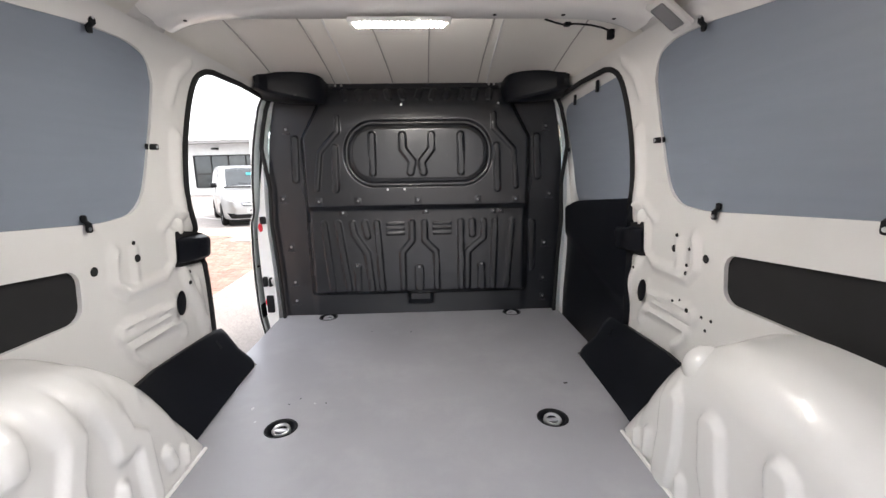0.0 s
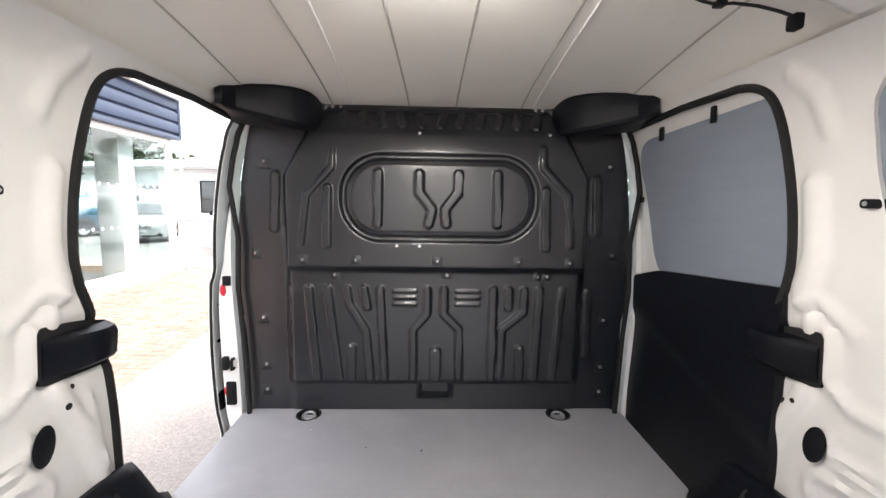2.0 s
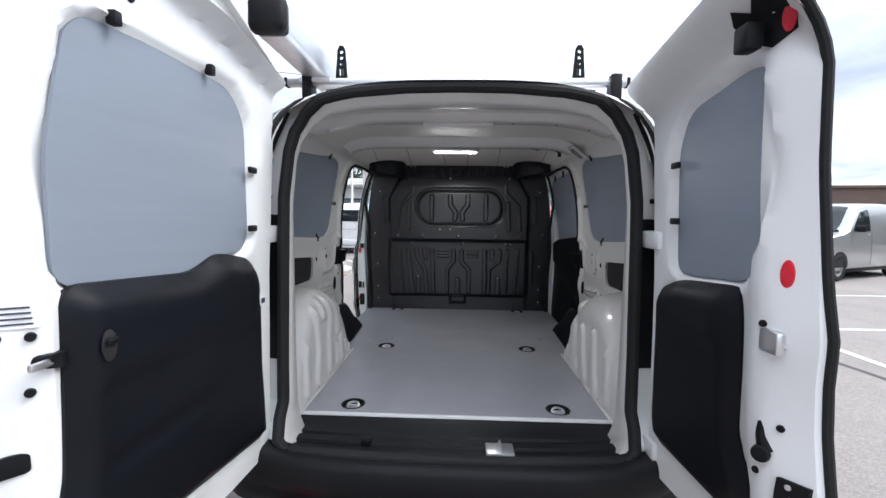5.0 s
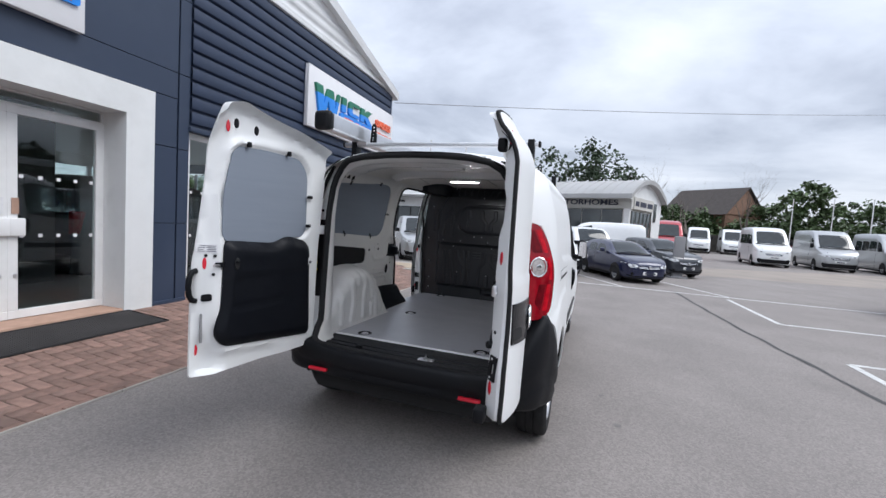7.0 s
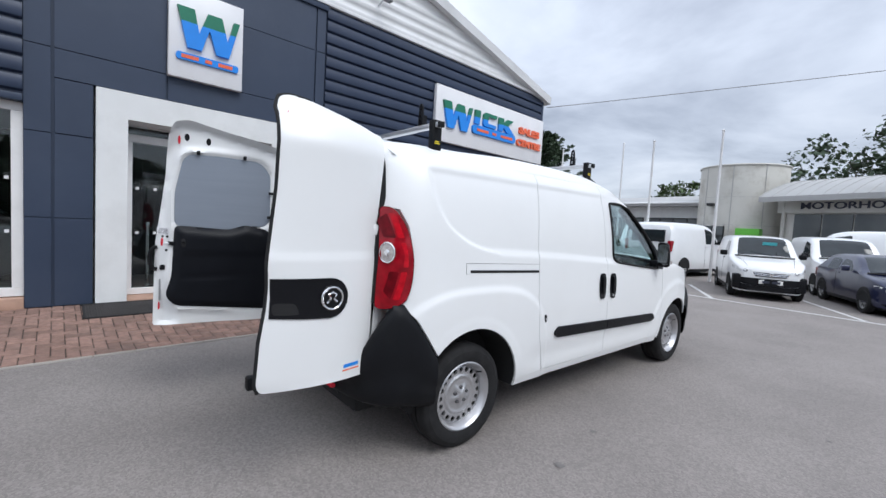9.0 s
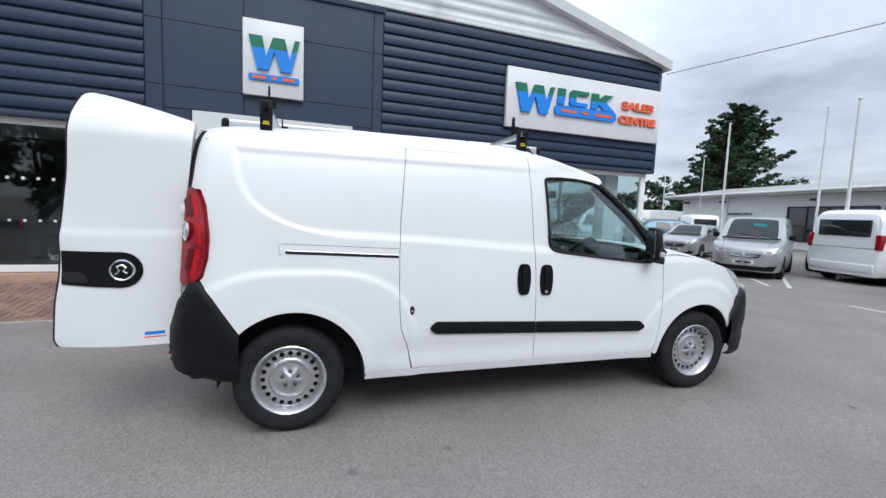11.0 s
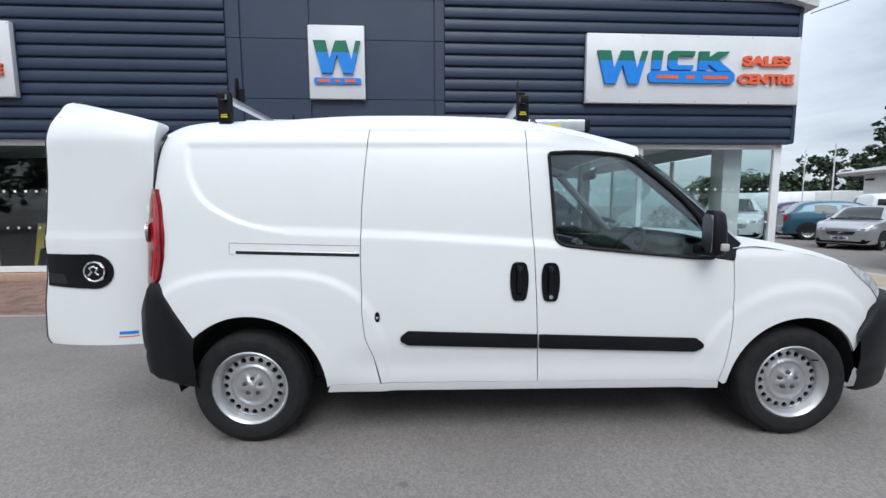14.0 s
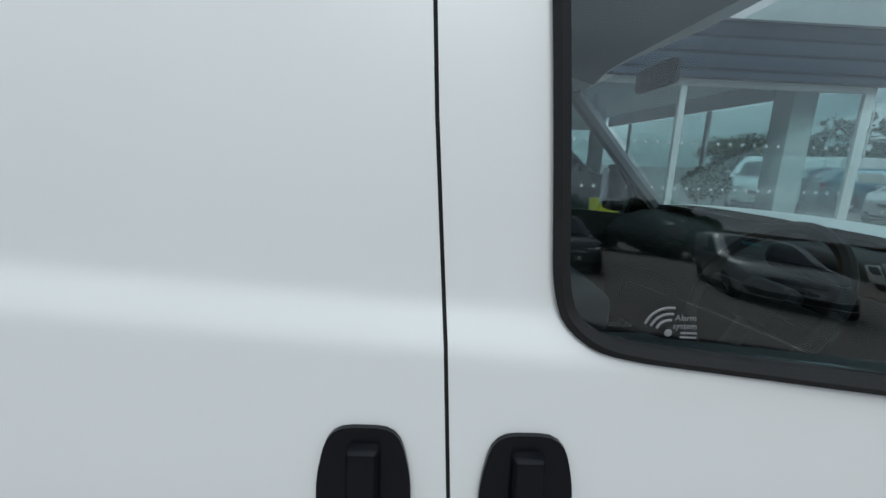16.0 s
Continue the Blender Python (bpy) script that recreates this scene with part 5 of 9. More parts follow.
# wheels: pressed steel with round vents
def wheel(px, py, pz, sx):
    r = 0.322
    tyre_prof = [(0.205, -0.085), (0.225, -0.098), (0.27, -0.102), (0.302, -0.094), (0.316, -0.080), (0.322, -0.05), (0.323, -0.030), (0.314, -0.027), (0.314, -0.021), (0.323, -0.018), (0.3235, 0.018), (0.314, 0.021), (0.314, 0.027), (0.323, 0.030), (0.322, 0.05), (0.316, 0.080), (0.302, 0.094), (0.283, 0.099), (0.281, 0.101), (0.262, 0.102), (0.225, 0.098), (0.205, 0.085)]
    m = Matrix.Translation((px, py, pz)) @ (Matrix.Rotation(math.pi, 4, "Z") if sx < 0 else Matrix.Identity(4))
    rim_prof = [(0.197, -0.09), (0.19, -0.02), (0.178, 0.03), (0.185, 0.065), (0.196, 0.078), (0.212, 0.084), (0.214, 0.092), (0.207, 0.096), (0.199, 0.090), (0.190, 0.074), (0.180, 0.052)]
    rim = lathe(rim_prof, 48)
    face = curve([0.0, 0.022, 0.030, 0.047, 0.075, 0.098, 0.106, 0.113, 0.120, 0.128, 0.136, 0.158, 0.170, 0.178, 0.184], [0.070, 0.070, 0.066, 0.056, 0.051, 0.050, 0.055, 0.059, 0.055, 0.046, 0.049, 0.051, 0.048, 0.042, 0.041])
    circ = lambda cy, cz, rr, n: [(cy + rr * math.cos(k * math.tau / n), cz + rr * math.sin(k * math.tau / n)) for k in range(n)]
    holes = [circ(0.1555 * math.cos(a), 0.1555 * math.sin(a), 0.0155, 12) for a in [k * math.tau / 20 for k in range(20)]]

    def fmap(a, bb):
        d = math.hypot(a, bb)
        h = face(d)
        # pressed spokes between the bolts
        ang = math.atan2(bb, a)
        h += 0.016 * max(0.0, math.sin(2.5 * (ang - math.pi / 2)) ** 2 - 0.35) * smooth((d - 0.018) / 0.02) * smooth((0.092 - d) / 0.045)
        return Vector((h, a, bb))
    dsk = skin(circ(0, 0, 0.184, 60), fmap, holes, 0.009, rim=(-0.012, 0, 0))
    wh = part("wheel", dsk, STEEL_WHEEL, van, "silver pressed-steel wheel with round vent holes", 50)
    wh.matrix_local = m
    part("tyre", lathe(tyre_prof, 64), TYRE, wh, "black road tyre")
    part("rim", rim, STEEL_WHEEL, wh)
    part("brake_drum", lathe([(0.0, 0.028), (0.150, 0.028), (0.177, 0.026), (0.177, -0.06), (0.0, -0.06)], 32), DARK_VOID, wh)
    for k in range(5):
        a = math.pi / 2 + k * math.tau / 5
        part("wheel_bolt", lathe([(0.0, 0.066), (0.005, 0.066), (0.006, 0.069), (0.009, 0.069), (0.0115, 0.064), (0.0125, 0.050), (0.0, 0.050)], 12), BOLT_DARK, wh).matrix_local = Matrix.Translation((0, 0.047 * math.cos(a), 0.047 * math.sin(a)))
    part("centre_cap", lathe([(0.0, 0.074), (0.018, 0.073), (0.024, 0.069), (0.026, 0.060)], 24), STEEL_WHEEL, wh)
    part("valve", tube([(0.055, 0.135, 0.115), (0.085, 0.148, 0.126)], 0.004, 8), BLACK, wh)
    part("balance_weight", box(0.078, 0.094, -0.012, 0.012, -0.215, -0.200, 0.003), ZINC, wh).matrix_local = Matrix.Rotation(radians(-80), 4, "X")


for sx in (1, -1):
    wheel(0.795 * sx, 0.008, 0.322, sx)
    wheel(0.790 * sx, 3.105, 0.322, sx)
# underside
part("underbody", box(-0.62, 0.62, -0.60, 3.75, 0.26, 0.42, 0.03), DARK_VOID, van, "dark underbody block, near-black for the shade below")

# roof bars with ladder stops and a pipe carrier
for y0, zt in ((-0.15, 1.968), (1.57, 1.945)):
    bar = part("roof_bar", box(-0.755, 0.715, y0 - 0.02, y0 + 0.02, zt - 0.016, zt + 0.016, 0.006), ALU, van, "aluminium roof bar with black feet")
    for e in (-0.760, 0.711):
        part("end_cap", box(e - 0.006, e + 0.010, y0 - 0.022, y0 + 0.022, zt - 0.018, zt + 0.018, 0.004), BLACK, bar)
    for x in (-0.66, 0.66):
        z0 = roof_z(x, y0) - 0.01
        part("foot", box(x - 0.022, x + 0.022, y0 - 0.035, y0 + 0.035, z0, zt + 0.03, 0.006), BLACK, bar, "black mounting foot")
        part("foot_label", box(x + (0.0225 if x > 0 else -0.0235), x + (0.0235 if x > 0 else -0.0225), y0 - 0.016, y0 + 0.016, z0 + 0.050, z0 + 0.056), YELLOW, bar)
        part("foot_label", box(x + (0.0225 if x > 0 else -0.0235), x + (0.0235 if x > 0 else -0.0225), y0 - 0.020, y0 + 0.020, z0 + 0.038, z0 + 0.045), YELLOW, bar)
    for x in (-0.516, 0.507):
        o = [(-0.026, 0.0), (0.026, 0.0), (0.017, 0.125), (0.008, 0.142), (-0.008, 0.142), (-0.017, 0.125)]
        hs = [[(0.008 * math.cos(k * math.tau / 10), zz + 0.008 * math.sin(k * math.tau / 10)) for k in range(10)] for zz in (0.065, 0.090, 0.115)]
        hs.append([(-0.010, 0.016), (0.010, 0.016), (0.010, 0.045), (-0.010, 0.045)])
        part("ladder_stop", extrude(o, lambda a, bb, h: Vector((x + a, y0 - 0.005 + h, zt + 0.014 + bb)), 0.010, hs, 0.03), BLACK, bar, "black perforated ladder stop")
        part("stop_gusset", box(x - 0.003, x + 0.003, y0, y0 + 0.045, zt + 0.014, zt + 0.09), BLACK, bar)
tubeo = round_poly([(-0.055, -0.055), (0.055, -0.055), (0.055, 0.055), (-0.055, 0.055)], 0.02, 4)
carrier = part("pipe_carrier", extrude(tubeo, lambda a, bb, h: Vector((-0.627 + a, -0.58 + h, 2.040 + bb)), 2.98, step=0.3), ALU, van, "aluminium pipe carrier tube on the roof bars")
for y in (-0.615, 2.39):
    part("carrier_cap", box(-0.690, -0.564, y - 0.03, y + 0.036, 1.977, 2.103, 0.030, 3), BLACK, carrier, "black plastic end cap")
part("carrier_label", box(-0.5715, -0.5705, 2.06, 2.16, 2.03, 2.05), YELLOW, carrier)
for y in (-0.15, 1.57):
    part("carrier_clamp", box(-0.695, -0.559, y - 0.03, y + 0.03, 1.965, 1.984), ZINC, carrier)

# ---- load area of the van ----
wall_base = curve([0.54, 0.75, 1.0, 1.1, 1.2, 1.3, 1.47, 1.6, 1.7, 1.78, 1.82], [0.858, 0.855, 0.849, 0.845, 0.838, 0.829, 0.816, 0.796, 0.772, 0.738, 0.70])
OPEN_REAR = [(1.01, 0.545), (1.01, 0.70), (1.00, 0.95), (0.97, 1.10), (0.935, 1.19), (0.90, 1.265), (0.885, 1.34), (0.895, 1.52), (0.910, 1.66), (0.925, 1.712), (0.955, 1.740), (1.01, 1.749)]
for _ in range(2):  # round off the opening's corners
    OPEN_REAR = [OPEN_REAR[0]] + [(a[0] * k + c[0] * (1 - k), a[1] * k + c[1] * (1 - k)) for a, c in zip(OPEN_REAR, OPEN_REAR[1:]) for k in (0.75, 0.25)] + [OPEN_REAR[-1]]
OPEN_TOP = [(1.01, 1.749), (1.25, 1.752), (1.60, 1.740)]
WINDOW = [(-0.28, 1.40), (-0.27, 1.60), (-0.16, 1.68), (0.26, 1.715), (0.44, 1.735), (0.58, 1.737), (0.66, 1.722), (0.715, 1.66), (0.712, 1.52), (0.685, 1.40), (0.655, 1.31), (0.60, 1.262), (0.48, 1.252), (0.1, 1.275), (-0.18, 1.29), (-0.25, 1.32)]
SLOT = [(-0.30, 1.02), (0.365, 1.012), (0.392, 1.035), (0.395, 1.120), (0.375, 1.145), (-0.30, 1.20)]
RIDGES = [([(0.985, 0.60), (0.956, 0.75), (0.915, 0.90), (0.850, 1.02), (0.838, 1.10), (0.835, 1.20)], 0.015, 0.007), ([(0.772, 0.955), (0.765, 0.922), (0.533, 0.942), (0.500, 0.928), (0.505, 0.908), (0.748, 0.900)], 0.008, 0.005),
          ([(0.60, 0.788), (0.545, 0.835), (0.535, 0.868), (0.790, 0.858), (0.815, 0.830), (0.812, 0.80)], 0.008, 0.005), ([(0.52, 1.165), (0.508, 1.075), (0.550, 1.036), (0.735, 1.038), (0.785, 1.075), (0.792, 1.18)], 0.010, 0.006),
          ([(0.602, 1.16), (0.601, 1.06)], 0.007, 0.004), ([(0.93, 0.98), (0.955, 0.86), (0.965, 0.78)], 0.007, 0.004), ([(0.86, 1.25), (0.835, 1.35), (0.84, 1.50)], 0.018, 0.008), ([(0.80, 1.62), (0.82, 1.69), (0.86, 1.735)], 0.014, 0.006),
          ([(0.74, 1.20), (0.82, 1.255), (0.86, 1.235)], 0.010, 0.005)]


def wall_x(y, z):
    x = min(wall_base(z), side_x(max(y, -0.52), z) - 0.032)
    for path, w, h in RIDGES:
        d = path_dist(path, y, z)
        if d < w * 2.2:
            x -= 1.9 * h * smooth(min(1.0, (2.1 - d / w) / 1.5))
    x += 0.010 * smooth(-rr_dist(y, z, 0.79, 1.02, 1.03, 1.185, 0.03) / 0.03)
    return x


def inner(sx, off=0.0):
    """A point on the inner wall, off metres into the load area."""
    return lambda y, z: Vector((sx * (wall_x(y, z) - off), y, z))


wall_poly = [(-0.50, 0.545)] + arch(*R_AX, 0.46, 152, 28, 16) + [(0.99, 0.545)] + [(a, b2) for a, b2 in OPEN_REAR] + OPEN_TOP[1:] + [(1.60, 1.775), (1.0, 1.782), (0.0, 1.782), (-0.40, 1.76), (-0.47, 1.70), (-0.50, 1.5)]
for sx in (1, -1):
    w = part("side_lining", skin(wall_poly, inner(sx), [round_poly(WINDOW, 0.03, 2), round_poly(SLOT, 0.02, 2)], 0.0125, rim=(0.014 * sx, 0, 0)), WHITE_IN, van, "white painted inner side wall with pressed ribs", 45)
    big = [(a + (0.03 if a > 0.2 else -0.03), b2 + (0.03 if b2 > 1.5 else -0.03)) for a, b2 in WINDOW]
    part("window_panel", slab(big, lambda y, z: Vector((sx * (min(wall_base(z), side_x(max(y, -0.5), z) - 0.032) + 0.009), y, z)), lambda y, z: Vector((sx * (min(wall_base(z), side_x(max(y, -0.5), z) - 0.032) + 0.015), y, z)), step=0.06), PLY_GREY, w, "grey blanking panel in the window recess")
    # near-black plate behind the slot stands for its shaded depth
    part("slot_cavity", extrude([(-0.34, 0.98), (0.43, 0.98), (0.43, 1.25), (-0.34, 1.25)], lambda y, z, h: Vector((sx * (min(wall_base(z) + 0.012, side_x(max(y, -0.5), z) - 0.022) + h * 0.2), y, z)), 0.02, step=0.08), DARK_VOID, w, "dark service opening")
    # panel clips
    for y, z, a in ((0.445, 1.738, 90), (0.712, 1.465, 0), (0.43, 1.258, -90), (-0.02, 1.70, 90), (0.0, 1.282, -90)):
        o = round_poly([(-0.022, -0.009), (0.024, -0.009), (0.024, 0.009), (-0.022, 0.009)], 0.008, 4)
        ca, sa = math.cos(radians(a)), math.sin(radians(a))
        cl = part("panel_clip", extrude(o, lambda p, q, h: Vector((sx * (wall_x(y, z) + 0.006 - h - (0.010 if p > -0.004 else 0)), y + p * ca - q * sa, z + p * sa + q * ca)), 0.005, step=0.008), BLACK, w, "black fixing clip")
        part("clip_screw", disc((sx * (wall_x(y, z) - 0.008), y + 0.014 * ca, z + 0.014 * sa), (-sx, 0, 0), 0.005, 0.003, 10), ZINC, w)
    # round plugs, holes and the black latch cover
    dots = [(0.443, 1.128, 0.013), (0.603, 1.131, 0.012), (0.60, 1.178, 0.007), (0.86, 0.985, 0.008), (0.885, 1.02, 0.007)] if sx < 0 else \
           [(0.625, 1.118, 0.012), (0.545, 1.130, 0.006), (0.470, 1.115, 0.013), (0.557, 1.077, 0.006), (0.545, 1.054, 0.007), (0.610, 0.945, 0.005), (0.58, 0.956, 0.005), (0.53, 0.939, 0.007), (0.472, 0.937, 0.005), (0.43, 0.940, 0.005), (0.452, 0.903, 0.005), (0.60, 1.165, 0.006), (0.89, 0.985, 0.008), (0.86, 1.0, 0.006)]
    for y, z, r in dots:
        part("plug", disc((sx * (wall_x(y, z) + 0.001), y, z), (-sx, 0, 0), r, 0.003, 14), DARK_VOID, w)
    part("oval_plug", disc((sx * (min(wall_x(0.80 + a, 0.925 + b) for a in (-0.03, 0, 0.03) for b in (-0.02, 0, 0.02)) + 0.002), 0.80, 0.925), (-sx, 0, 0), 0.026, 0.004, 24, 1.7, radians(-12)), BLACK, w, "oval black rubber plug")
    cov = round_poly([(0.795, 1.055), (0.990, 1.040), (0.985, 1.150), (0.93, 1.165), (0.80, 1.185)], 0.022, 4)
    part("latch_cup", slab(cov, lambda y, z: Vector((sx * (wall_base(z) - 0.0085), y, z)), lambda y, z: Vector((sx * (wall_base(z) + 0.012), y, z)), step=0.03), RUBBER, w, "black rim of the latch cup")
    b = bmesh.new()
    rows = []
    for k in range(13):
        y = 0.805 + 0.180 * k / 12
        q = 0.012 + 0.030 * smooth(k / 7) * (1 - 0.35 * smooth((k - 9) / 3))
        z0, z1 = 1.068 - 0.010 * k / 12, 1.158 - 0.014 * k / 12
        rows.append([Vector((sx * (wall_base(z) - o), y, z)) for z, o in ((z0 - 0.004, 0.0), (z0, q * 0.75), (z0 + 0.010, q), (z1 - 0.020, q + 0.003), (z1 - 0.006, q * 0.9), (z1, q * 0.55), (z1 + 0.008, 0.0))])
    vr = add_grid(b, rows)
    b.faces.new(vr[0]), b.faces.new(vr[-1])
    part("latch_cover", b, BLACK_TRIM, w, "curved black latch cover at the door opening", 40)
    # sloping black step trim
    b = bmesh.new()
    rows = []
    for y, x0, z0, x1 in ((0.44, 0.86, 0.745, 0.672), (0.60, 0.852, 0.765, 0.682), (0.80, 0.85, 0.757, 0.690), (0.99, 0.85, 0.745, 0.695), (1.03, 0.855, 0.735, 0.71), (1.10, 0.86, 0.60, 0.775)):
        rows.append([Vector((sx * x, y, z)) for x, z in ((x0, z0 - 0.06), (x0 - 0.004, z0), (x0 - 0.022, z0 + 0.004), (x0 - 0.045, z0 - 0.022), ((x0 + x1) / 2 - 0.012, (z0 + 0.58) / 2 - 0.01), (x1 + 0.012, 0.600), (x1, 0.578), (x1 + 0.012, 0.571))])
    add_grid(b, rows)
    st = part("step_trim", b, BLACK_TRIM, van, "black plastic step trim beside the door opening", 60)
    for y in (0.66, 0.92):
        part("trim_notch", tube([(sx * 0.826, y, 0.735), (sx * 0.80, y + 0.005, 0.715), (sx * 0.785, y, 0.695)], 0.006, 8), BLACK, st)
    # rubber seal round the opening
    op = resample(OPEN_REAR + OPEN_TOP[1:] + [(1.60, 1.50)], 0.025, False)
    part("door_seal", tube([inner(sx, 0.004)(min(y, 1.6), z) for y, z in op] + [Vector((sx * x, y, z)) for x, y, z in ((0.786, 1.608, 1.30), (0.794, 1.608, 1.10), (0.780, 1.608, 0.90), (0.768, 1.608, 0.57))], 0.0105, 8), RUBBER, van, "black rubber door seal")
    # post in front of the opening
    post = part("door_post", slab([(z, t) for z, t in ((0.42, 0.0), (1.745, 0.0), (1.745, 1.0), (0.42, 1.0))], lambda z, t: Vector((sx * (0.808 + 0.02 * math.exp(-((z - 1.15) / 0.3) ** 2) + (side_x(1.64, z) - 0.035 - 0.82) * t - 0.06 * smooth((z - 1.55) / 0.2) * (1 - t)), 1.625, z)), lambda z, t: Vector((sx * (0.808 + (side_x(1.64, z) - 0.035 - 0.808) * t - 0.06 * smooth((z - 1.55) / 0.2) * (1 - t)), 1.69, z)), step=0.08), WHITE, van, "white door post with red reflectors")
    if sx < 0:
        for z in (1.085, 0.66):
            part("post_reflector", disc((sx * 0.862, 1.624, z), (0, -1, 0), 0.012, 0.003, 20, 2.0, 0), RED_REF, post, "oval red reflector")
        part("striker", tube([(sx * 0.83, 1.62, 0.80), (sx * 0.83, 1.60, 0.80), (sx * 0.83, 1.60, 0.76), (sx * 0.83, 1.62, 0.76)], 0.007, 8), BLACK, post)
        part("buffer", box(sx * 0.86 - 0.012, sx * 0.86 + 0.012, 1.60, 1.628, 0.755, 0.81, 0.006), BLACK, post)
        part("latch_plate", box(sx * 0.845 - 0.02, sx * 0.845 + 0.02, 1.612, 1.63, 0.60, 0.70, 0.006), BLACK, post)
        part("hinge_block", box(sx * 0.845 - 0.015, sx * 0.845 + 0.015, 1.612, 1.63, 1.105, 1.145, 0.004), BLACK, post)

# inner side of the closed sliding door
def din(off):
    return lambda y, z: Vector((wall_base(z) + 0.012 - off - 0.02 * smooth((1.0 - z) / 0.4), y, z))


fr = [(0.80, 0.42), (1.66, 0.42), (1.66, 1.765), (0.80, 1.765)]
sd = [o for o in van.children if o.name.startswith("sliding_door")][0]
part("inner_frame", skin(fr, din(0.0), step=0.05, rim=(0.008, 0, 0)), WHITE_IN, sd, "white inner door frame")
gp = round_poly([(0.895, 1.20), (1.47, 1.20), (1.505, 1.26), (1.585, 1.61), (1.56, 1.672), (1.50, 1.695), (0.90, 1.715)], 0.05, 4)
part("blanking_panel", slab(gp, din(0.010), din(0.002), step=0.06), PLY_GREY, sd, "grey blanking panel in the sliding door")
tp = round_poly([(0.90, 1.262), (1.455, 1.213), (1.62, 1.165), (1.645, 0.50), (0.90, 0.50)], 0.02, 3)
part("door_card", slab(tp, lambda y, z: din(0.022 + 0.014 * smooth((1.23 - z) / 0.05) - 0.012 * smooth((0.93 - z + 0.25 * (y - 1.2)) / 0.05))(y, z), din(0.0), step=0.03), BLACK_TRIM, sd, "black moulded door card")
for y, z, a in ((1.40, 1.70, 90), (1.13, 1.712, 90), (1.60, 1.475, 0)):
    part("panel_clip", box(-0.005, 0.005, -0.024, 0.024, -0.010, 0.010, 0.004, m=Matrix.Translation(din(0.014)(y, z)) @ Matrix.Rotation(radians(a), 4, "X")), BLACK, sd)

# floor, sill and lashing rings
part("floor_pan", box(-0.662, 0.662, -0.53, 1.66, 0.42, 0.548, 0.01), WHITE_IN, van, "white steel floor pan")
fo = [(-0.634, -0.345), (0.634, -0.345), (0.638, -0.30), (0.640, 0.46), (0.690, 0.53), (0.700, 1.03), (0.792, 1.13), (0.795, 1.60), (0.76, 1.645)]
fo = fo + [(-x, y) for x, y in reversed(fo[2:])]
ring_holes = [[(cx + 0.047 * math.cos(k * math.tau / 24), cy + 0.047 * math.sin(k * math.tau / 24)) for k in range(24)] for cx, cy in ((-0.443, -0.26), (0.443, -0.26), (-0.442, 0.56), (0.443, 0.56), (-0.522, 1.597), (0.521, 1.597))]
ply = part("ply_floor", slab(fo, lambda x, y: Vector((x, y, 0.5705)), lambda x, y: Vector((x, y, 0.549)), ring_holes, 0.12), FLOOR_PLY, van, "grey coated plywood floor with scuff marks")
for cx, cy in ((-0.443, -0.26), (0.443, -0.26), (-0.442, 0.56), (0.443, 0.56), (-0.522, 1.597), (0.521, 1.597)):
    b = lathe([(0.0, 0.552), (0.030, 0.552), (0.040, 0.560), (0.044, 0.571), (0.050, 0.573), (0.052, 0.5706)], 28, "Z")
    cup = part("lashing_cup", b, BLACK, ply, "recessed lashing cup with a steel ring")
    cup.matrix_local = Matrix.Translation((cx, cy, 0))
    part("ring", tube([(0.024 * math.cos(a), 0.024 * math.sin(a), 0.564 + 0.004 * math.sin(a)) for a in [k * math.tau / 20 for k in range(20)]], 0.005, 8, True), ZINC, cup)
    part("ring_bar", box(-0.030, 0.030, -0.008, 0.008, 0.556, 0.566, 0.003), ZINC, cup)
for k, (x, y, r) in enumerate(((-0.37, 0.70, 0.004), (-0.43, 0.735, 0.004), (-0.46, 0.70, 0.005), (-0.54, 0.60, 0.004), (-0.33, 0.70, 0.004), (0.56, 0.78, 0.010), (-0.58, 0.68, 0.009), (-0.25, 1.36, 0.004), (-0.05, 1.34, 0.006), (-0.48, 1.48, 0.004))):
    part("floor_chip", disc((x, y, 0.5703), (0, 0, 1), r, 0.001, 8, 0.5, k * 1.3), DARK_VOID if k % 3 else PAPER, ply)
edge = part("edge_strip", box(-0.634, 0.634, -0.360, -0.342, 0.548, 0.5745, 0.004), FRAME_WHITE, van, "white aluminium edge strip of the floor")
b = bmesh.new()
add_grid(b, [[Vector((x, y - 0.028 * (1 - (x / 0.66) ** 2) * smooth((-0.36 - y) / 0.2), z)) for y, z in ((-0.355, 0.566), (-0.375, 0.561), (-0.47, 0.559), (-0.475, 0.549), (-0.487, 0.549), (-0.492, 0.559), (-0.525, 0.558), (-0.53, 0.548), (-0.545, 0.548), (-0.55, 0.556), (-0.585, 0.554), (-0.60, 0.545), (-0.625, 0.545), (-0.64, 0.558), (-0.662, 0.556), (-0.668, 0.53))] for x in np.linspace(-0.655, 0.655, 25)])
sillp = part("rear_sill_cover", b, BLACK, van, "black ribbed plastic rear sill cover")
part("latch_striker", box(0.115, 0.215, -0.60, -0.525, 0.552, 0.563, 0.003), ZINC, sillp, "steel latch striker plate")
part("striker_pin", tube([(0.165, -0.555, 0.555), (0.165, -0.555, 0.585), (0.165, -0.58, 0.585), (0.165, -0.58, 0.555)], 0.005, 8), ZINC, sillp)
part("sill_hook", box(-0.34, -0.30, -0.56, -0.53, 0.552, 0.575, 0.006), BLACK, sillp)

